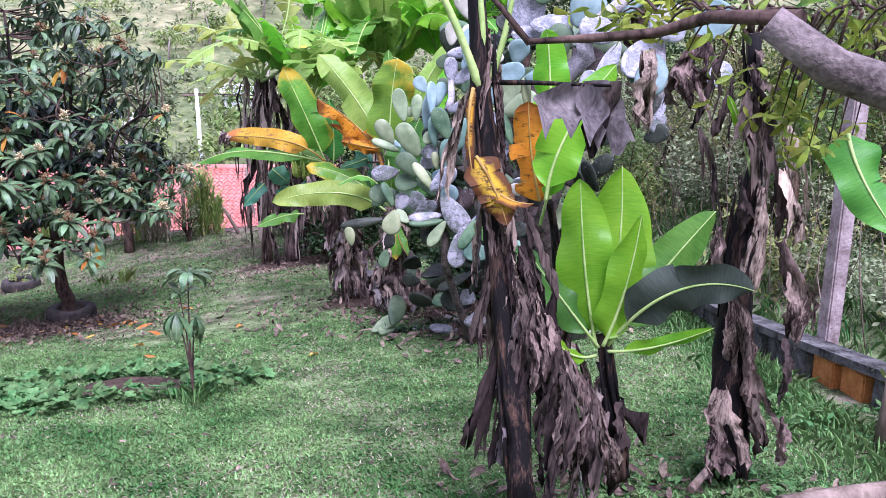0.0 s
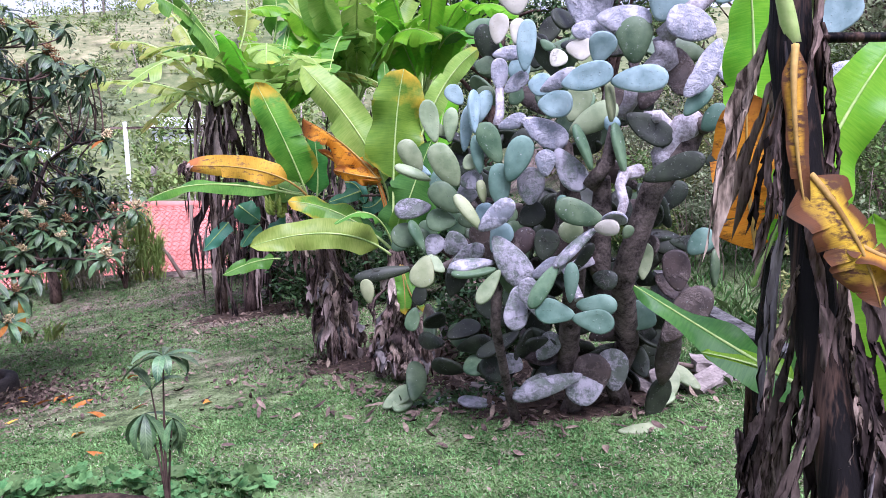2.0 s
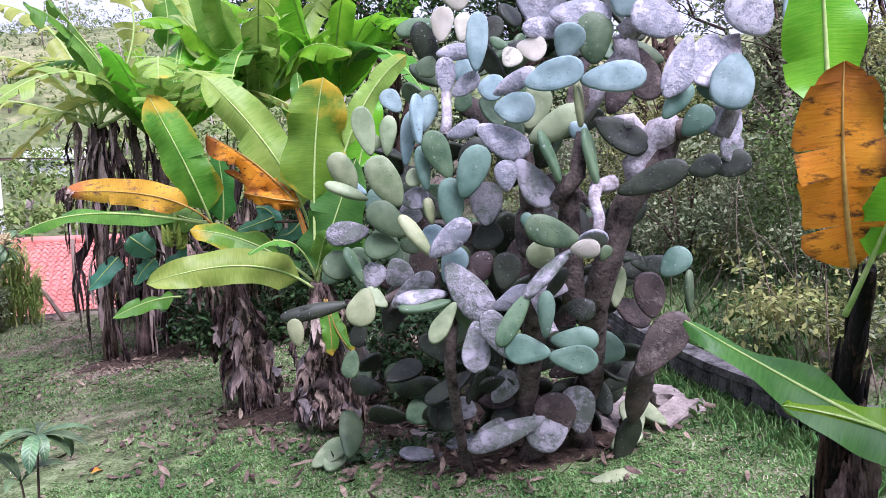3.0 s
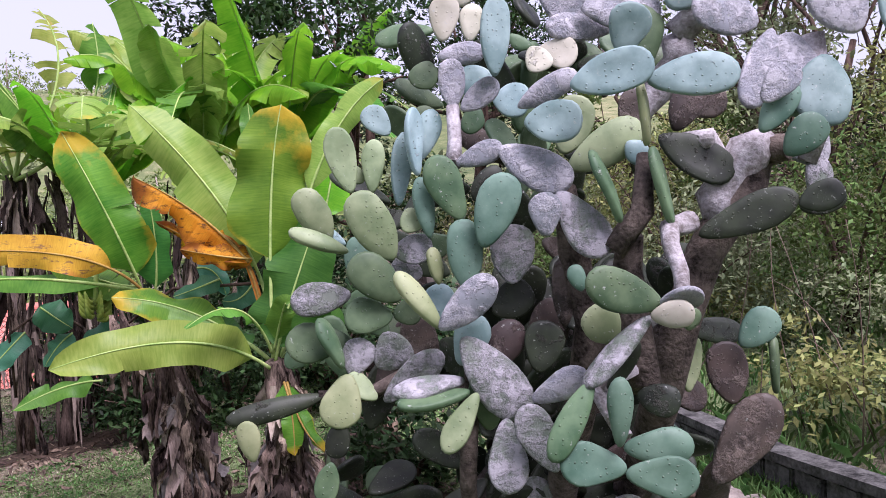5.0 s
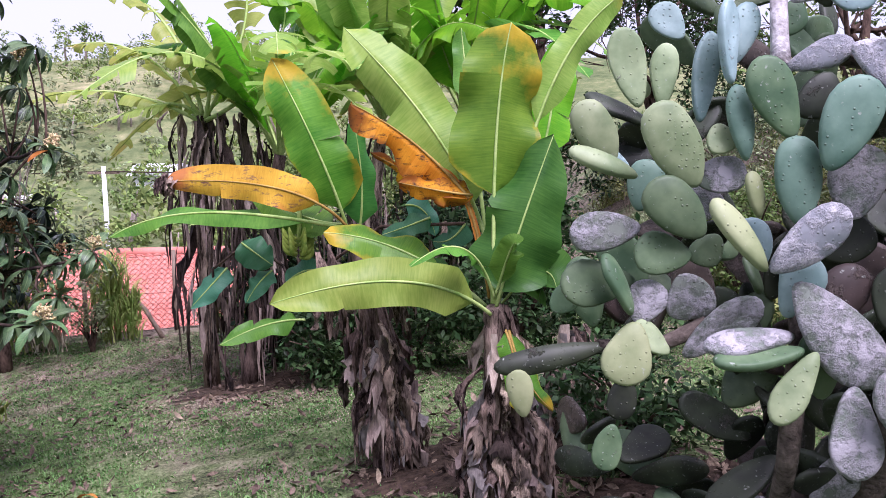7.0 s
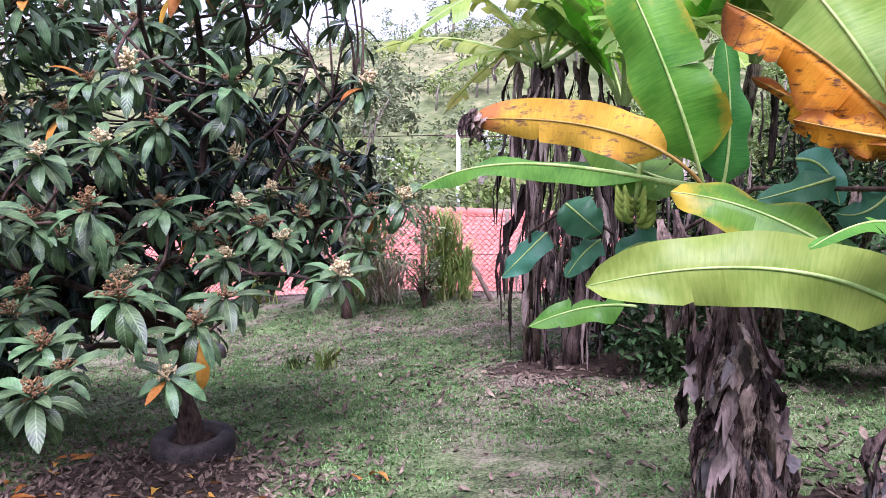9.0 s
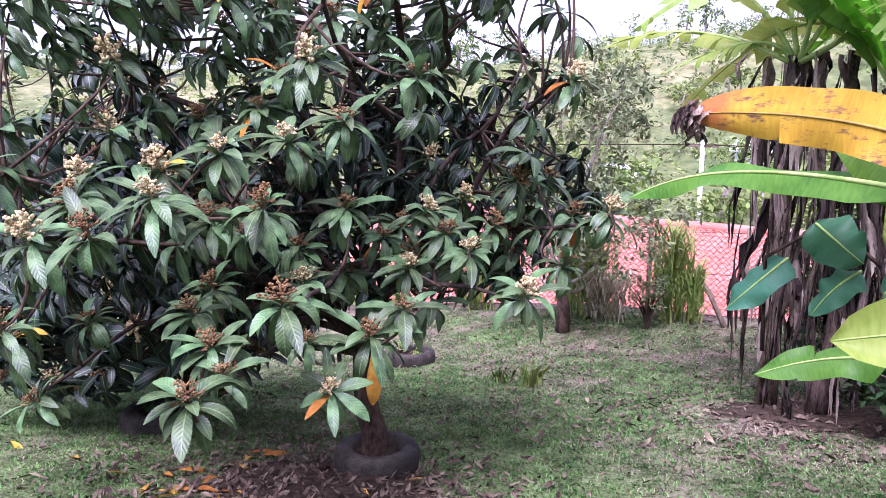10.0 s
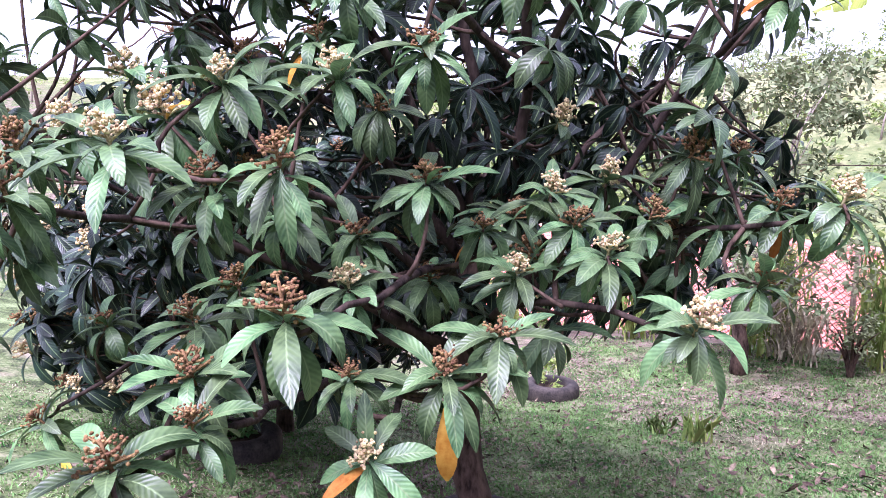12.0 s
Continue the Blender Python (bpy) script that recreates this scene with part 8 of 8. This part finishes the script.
def rock(x, y, sx, sy, sz, seed):
    th = thing("rubble_stone", "pale broken slab of rubble by the cactus", "stone", "rubble by the cactus", on_ground(x, y))
    bm = bmesh.new()
    bmesh.ops.create_cube(bm, size=1.0)
    bmesh.ops.subdivide_edges(bm, edges=bm.edges[:], cuts=3, use_grid_fill=True)
    for v in bm.verts:
        n_ = noise.noise_vector(v.co * 2.2 + Vector((seed, 0, 0)))
        v.co = Vector(((v.co.x + 0.13 * n_.x) * sx, (v.co.y + 0.13 * n_.y) * sy, (v.co.z + 0.08 * n_.z) * sz + sz * 0.35))
    bmesh.ops.rotate(bm, matrix=Euler((0.16 * math.sin(seed * 5), 0.14 * math.cos(seed * 7), seed * 1.7)).to_matrix(), verts=bm.verts)
    part("stone", bm, STONE, th)


for k, (x, y, s) in enumerate(((1.35, 7.25, 0.34), (1.6, 7.4, 0.4), (1.85, 7.2, 0.36), (2.1, 7.35, 0.3), (1.5, 7.6, 0.34), (2.0, 7.6, 0.3), (1.2, 7.5, 0.25), (0.1, 7.6, 0.22))):
    rock(x, y, s * (0.7 + 0.25 * (k % 3)), s * (0.45 + 0.2 * (k % 2)), 0.07 + 0.03 * (k % 3), k * 1.37 + 1.3)


def log(pts, r, label):
    th = thing("log", label, "log", at=on_ground(pts[0][0], pts[0][1]))
    bm = bmesh.new()
    P_ = [on_ground(x, y) + Vector((0, 0, r * 0.8 + dz)) - th.location for x, y, dz in pts]
    tube(bm, wobble(P_, random, 0.01), [r * (1 - 0.25 * i / max(1, len(P_) - 1)) for i in range(len(P_))], 9)
    part("log", bm, WOOD, th)


log([(1.45, 2.98, 0.03), (1.75, 3.05, 0.05), (2.2, 3.15, 0.06)], 0.06, "grey dead branch lying by the near bananas")
log([(1.35, 8.2, 0.1), (1.8, 7.7, 0.05), (2.2, 7.2, 0.03)], 0.025, "thin dead pole lying by the cactus")
log([(1.15, 3.25, 0.05), (1.35, 3.5, 0.12), (1.6, 3.6, 0.02)], 0.02, "curved dead twig on the grass")
log([(2.38, 3.86, 0), (2.4, 3.88, 0.25), (2.41, 3.88, 0.5)], 0.045, "short rotten stake by the low wall")


def scatter_leaves(name, label, spots, paint, size, seed, thing_kind="stuff"):
    """Curled fallen leaves, each a small bent strip."""
    rng = random.Random(seed)
    V, Fc, off = [], [], 0
    for x, y in spots:
        lv, lf = leaf_shape(size * rng.uniform(0.6, 1.3), size * rng.uniform(0.25, 0.45), rng, rng.uniform(-0.8, 0.8), rng.uniform(-0.5, 0.5), 4)
        m = np.array(Matrix.Rotation(rng.uniform(0, 6.28), 3, "Z") @ Matrix.Rotation(rng.gauss(0, 0.25), 3, "Y") @ Matrix.Rotation(rng.gauss(0, 0.4), 3, "X"))
        V.append(lv @ m.T + np.array((x, y, height(x, y) + 0.02)))
        Fc += [tuple(q + off for q in f) for f in lf]
        off += len(lv)
    ob = mesh_part(name, raw_mesh(name, np.concatenate(V), Fc), paint, None)
    return tagged(ob, label, "leaf litter", kind=thing_kind)


def dark_bed(x, y, sx, sy, label):
    bed = thing("soil_patch", label, "soil", "bare soil", (x, y, height(x, y)))
    bm = bmesh.new()
    bmesh.ops.create_circle(bm, cap_ends=True, cap_tris=True, radius=1.0, segments=72)
    bmesh.ops.subdivide_edges(bm, edges=bm.edges[:], cuts=4, use_grid_fill=True)
    for v in bm.verts:
        r = v.co.length
        k = 1 + 0.3 * noise.noise(v.co.normalized() * 1.7 + Vector((x, y, 0))) + 0.22 * noise.noise(v.co.normalized() * 6.5 + Vector((y, x, 3))) if r > 0 else 1
        px_, py_ = x + v.co.x * sx * k, y + v.co.y * sy * k
        v.co = Vector((px_ - x, py_ - y, height(px_, py_) + 0.012 + 0.02 * (1 - r) + 0.012 * noise.noise((px_ * 7, py_ * 7, 1)) - 0.045 * max(0.0, r - 0.6) / 0.4 - bed.location.z))
    part("soil", bm, SOIL, bed)


dark_bed(0.75, 7.15, 1.0, 0.55, "dark littered soil under the prickly pear")
dark_bed(0.55, 8.2, 1.15, 0.75, "dark littered soil behind the prickly pear")
dark_bed(-0.6, 9.3, 1.1, 0.85, "dark littered soil under the banana clump")
dark_bed(-2.4, 13.4, 1.6, 0.8, "dark littered soil under the tall bananas")
dark_bed(TX + 0.05, TY - 0.6, 1.25, 0.85, "dark littered soil under the loquat tree")
rng = random.Random(101)
scatter_leaves("fence_litter", "brown litter and clippings along the fence", [(rng.uniform(-9.5, 0), rng.uniform(11.5, 18)) for _ in range(3000)], LITTER, 0.075, 4)
scatter_leaves("leaf_litter", "brown fallen leaves strewn over the lawn", [(rng.uniform(-9, 2.4), rng.uniform(1.5, 17.5)) for _ in range(1500)], LITTER, 0.05, 1)
scatter_leaves("tree_litter", "dark fallen leaves under the loquat tree", [(TX + 0.05 + rng.gauss(0, 0.8), TY - 0.65 + rng.gauss(0, 0.6)) for _ in range(2200)], LITTER, 0.08, 2)
scatter_leaves("banana_litter", "brown leaf scraps under the banana clump", [(rng.gauss(-0.3, 1.0), rng.gauss(9.4, 0.9)) for _ in range(1000)] + [(rng.gauss(0.8, 0.5), rng.gauss(3.4, 0.3)) for _ in range(160)] + [(rng.gauss(-2.6, 1.2), rng.gauss(13.0, 0.8)) for _ in range(400)] + [(rng.gauss(0.7, 0.6), rng.gauss(7.7, 0.55)) for _ in range(1100)], LITTER, 0.11, 3)
for k in range(44):
    x, y = TX - 0.1 + rng.gauss(0, 0.95), TY - 1.0 + rng.gauss(0, 0.5)
    if math.hypot(x - TX, y - TY) < 0.4:
        continue
    lf = tagged(new("fallen_leaf", OLD_MESH), "yellow fallen loquat leaf on the grass", "leaf", "fallen yellow leaves")
    lf.matrix_basis = Matrix.LocRotScale((x, y, height(x, y) + 0.03), Euler((rng.gauss(0, 0.3), 0.12 + rng.gauss(0, 0.1), rng.uniform(0, 6.28))), Vector((0.9, 0.9, 0.9)))
for x, y in ((-2.9, 7.1), (-3.2, 7.6), (-2.3, 8.2), (-1.2, 6.6), (-3.4, 6.6), (-0.9, 9.2)):
    lf = tagged(new("fallen_leaf", OLD_MESH), "yellow fallen leaf on the lawn", "leaf", "fallen yellow leaves")
    lf.matrix_basis = Matrix.LocRotScale((x, y, height(x, y) + 0.03), Euler((rng.gauss(0, 0.3), 0.12, rng.uniform(0, 6.28))), Vector((0.8, 0.8, 0.8)))

weeds = thing("weed_patch", "low leafy weeds among dead leaves by the near bananas", "weeds", "weed patches", on_ground(1.35, 3.4))
leaf_cloud("leaves", weeds, [((0, 0, 0.04), (0.75, 0.45, 0.06), 420), ((0.8, 0.5, 0.04), (0.5, 0.5, 0.05), 160), ((-0.5, 0.1, 0.03), (0.3, 0.3, 0.04), 90)], VINE, 0.055, 52, aspect=0.5)
# groundcover in the dark leaf paint, deepening the shade under the pads
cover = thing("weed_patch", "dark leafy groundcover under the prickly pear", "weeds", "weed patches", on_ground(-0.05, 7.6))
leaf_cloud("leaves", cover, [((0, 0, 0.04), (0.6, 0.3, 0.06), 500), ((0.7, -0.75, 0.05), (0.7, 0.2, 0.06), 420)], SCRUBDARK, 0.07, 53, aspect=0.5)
edge_grass = thing("grass_verge", "longer unmown grass along the foot of the low wall", "grass", at=on_ground(2.4, 6.0))
rng = random.Random(54)
V0 = edge_grass.location
tagged(blades("verge", [(x - V0.x, y - V0.y, height(x, y) - V0.z - 0.01) for x, y in ((2.5 - abs(rng.gauss(0, 0.22)), rng.uniform(2.5, 10.5)) for _ in range(5000))], (0.05, 0.16), (0.005, 0.011), BLADE, 55, 0.9, edge_grass), kind="stuff")

# ---- the grass itself ----
def shaded_out(x, y):
    """Places under the plants where next to no grass grows."""
    return any(((x - a) / c) ** 2 + ((y - b) / d) ** 2 < 1 for a, b, c, d in ((0.75, 7.2, 1.0, 0.6), (0.55, 8.2, 1.1, 0.8), (-0.6, 9.3, 1.05, 0.8), (TX + 0.05, TY - 0.6, 1.2, 0.8), (-2.4, 13.4, 1.5, 0.8)))


def lawn_spots(n, seed, thin_out, x0=-10.5, x1=2.55, y0=-1.5, y1=17.9, shift=0.0):
    rng = random.Random(seed)
    out = []
    while len(out) < n:
        x, y = rng.uniform(x0, x1), rng.uniform(y0, y1)
        k = noise.noise((x * 0.55 + shift, y * 0.55, 9)) + 0.5 * noise.noise((x * 1.7 + shift, y * 1.7, 4))
        if k < thin_out + rng.uniform(-0.25, 0.25) or (rng.random() < 0.7 and shaded_out(x, y)):
            continue
        out.append((x, y, height(x, y) - 0.004))
    return out


tagged(blades("lawn_grass", lawn_spots(300000, 111, -0.25), (0.014, 0.04), (0.006, 0.013), BLADE, 112, 1.2), "short green mown grass", "grass", kind="stuff")
tagged(blades("near_grass", lawn_spots(190000, 115, -0.5, -4.6, 2.5, 2.2, 8.2), (0.01, 0.03), (0.004, 0.009), BLADE, 116, 1.7), "dense short green grass beside the path", "grass", kind="stuff")
tagged(blades("dry_grass", lawn_spots(85000, 113, 0.1, shift=17.0), (0.012, 0.035), (0.003, 0.007), STRAW, 114, 2.2), "dry straw-coloured cut grass", "grass", kind="stuff")
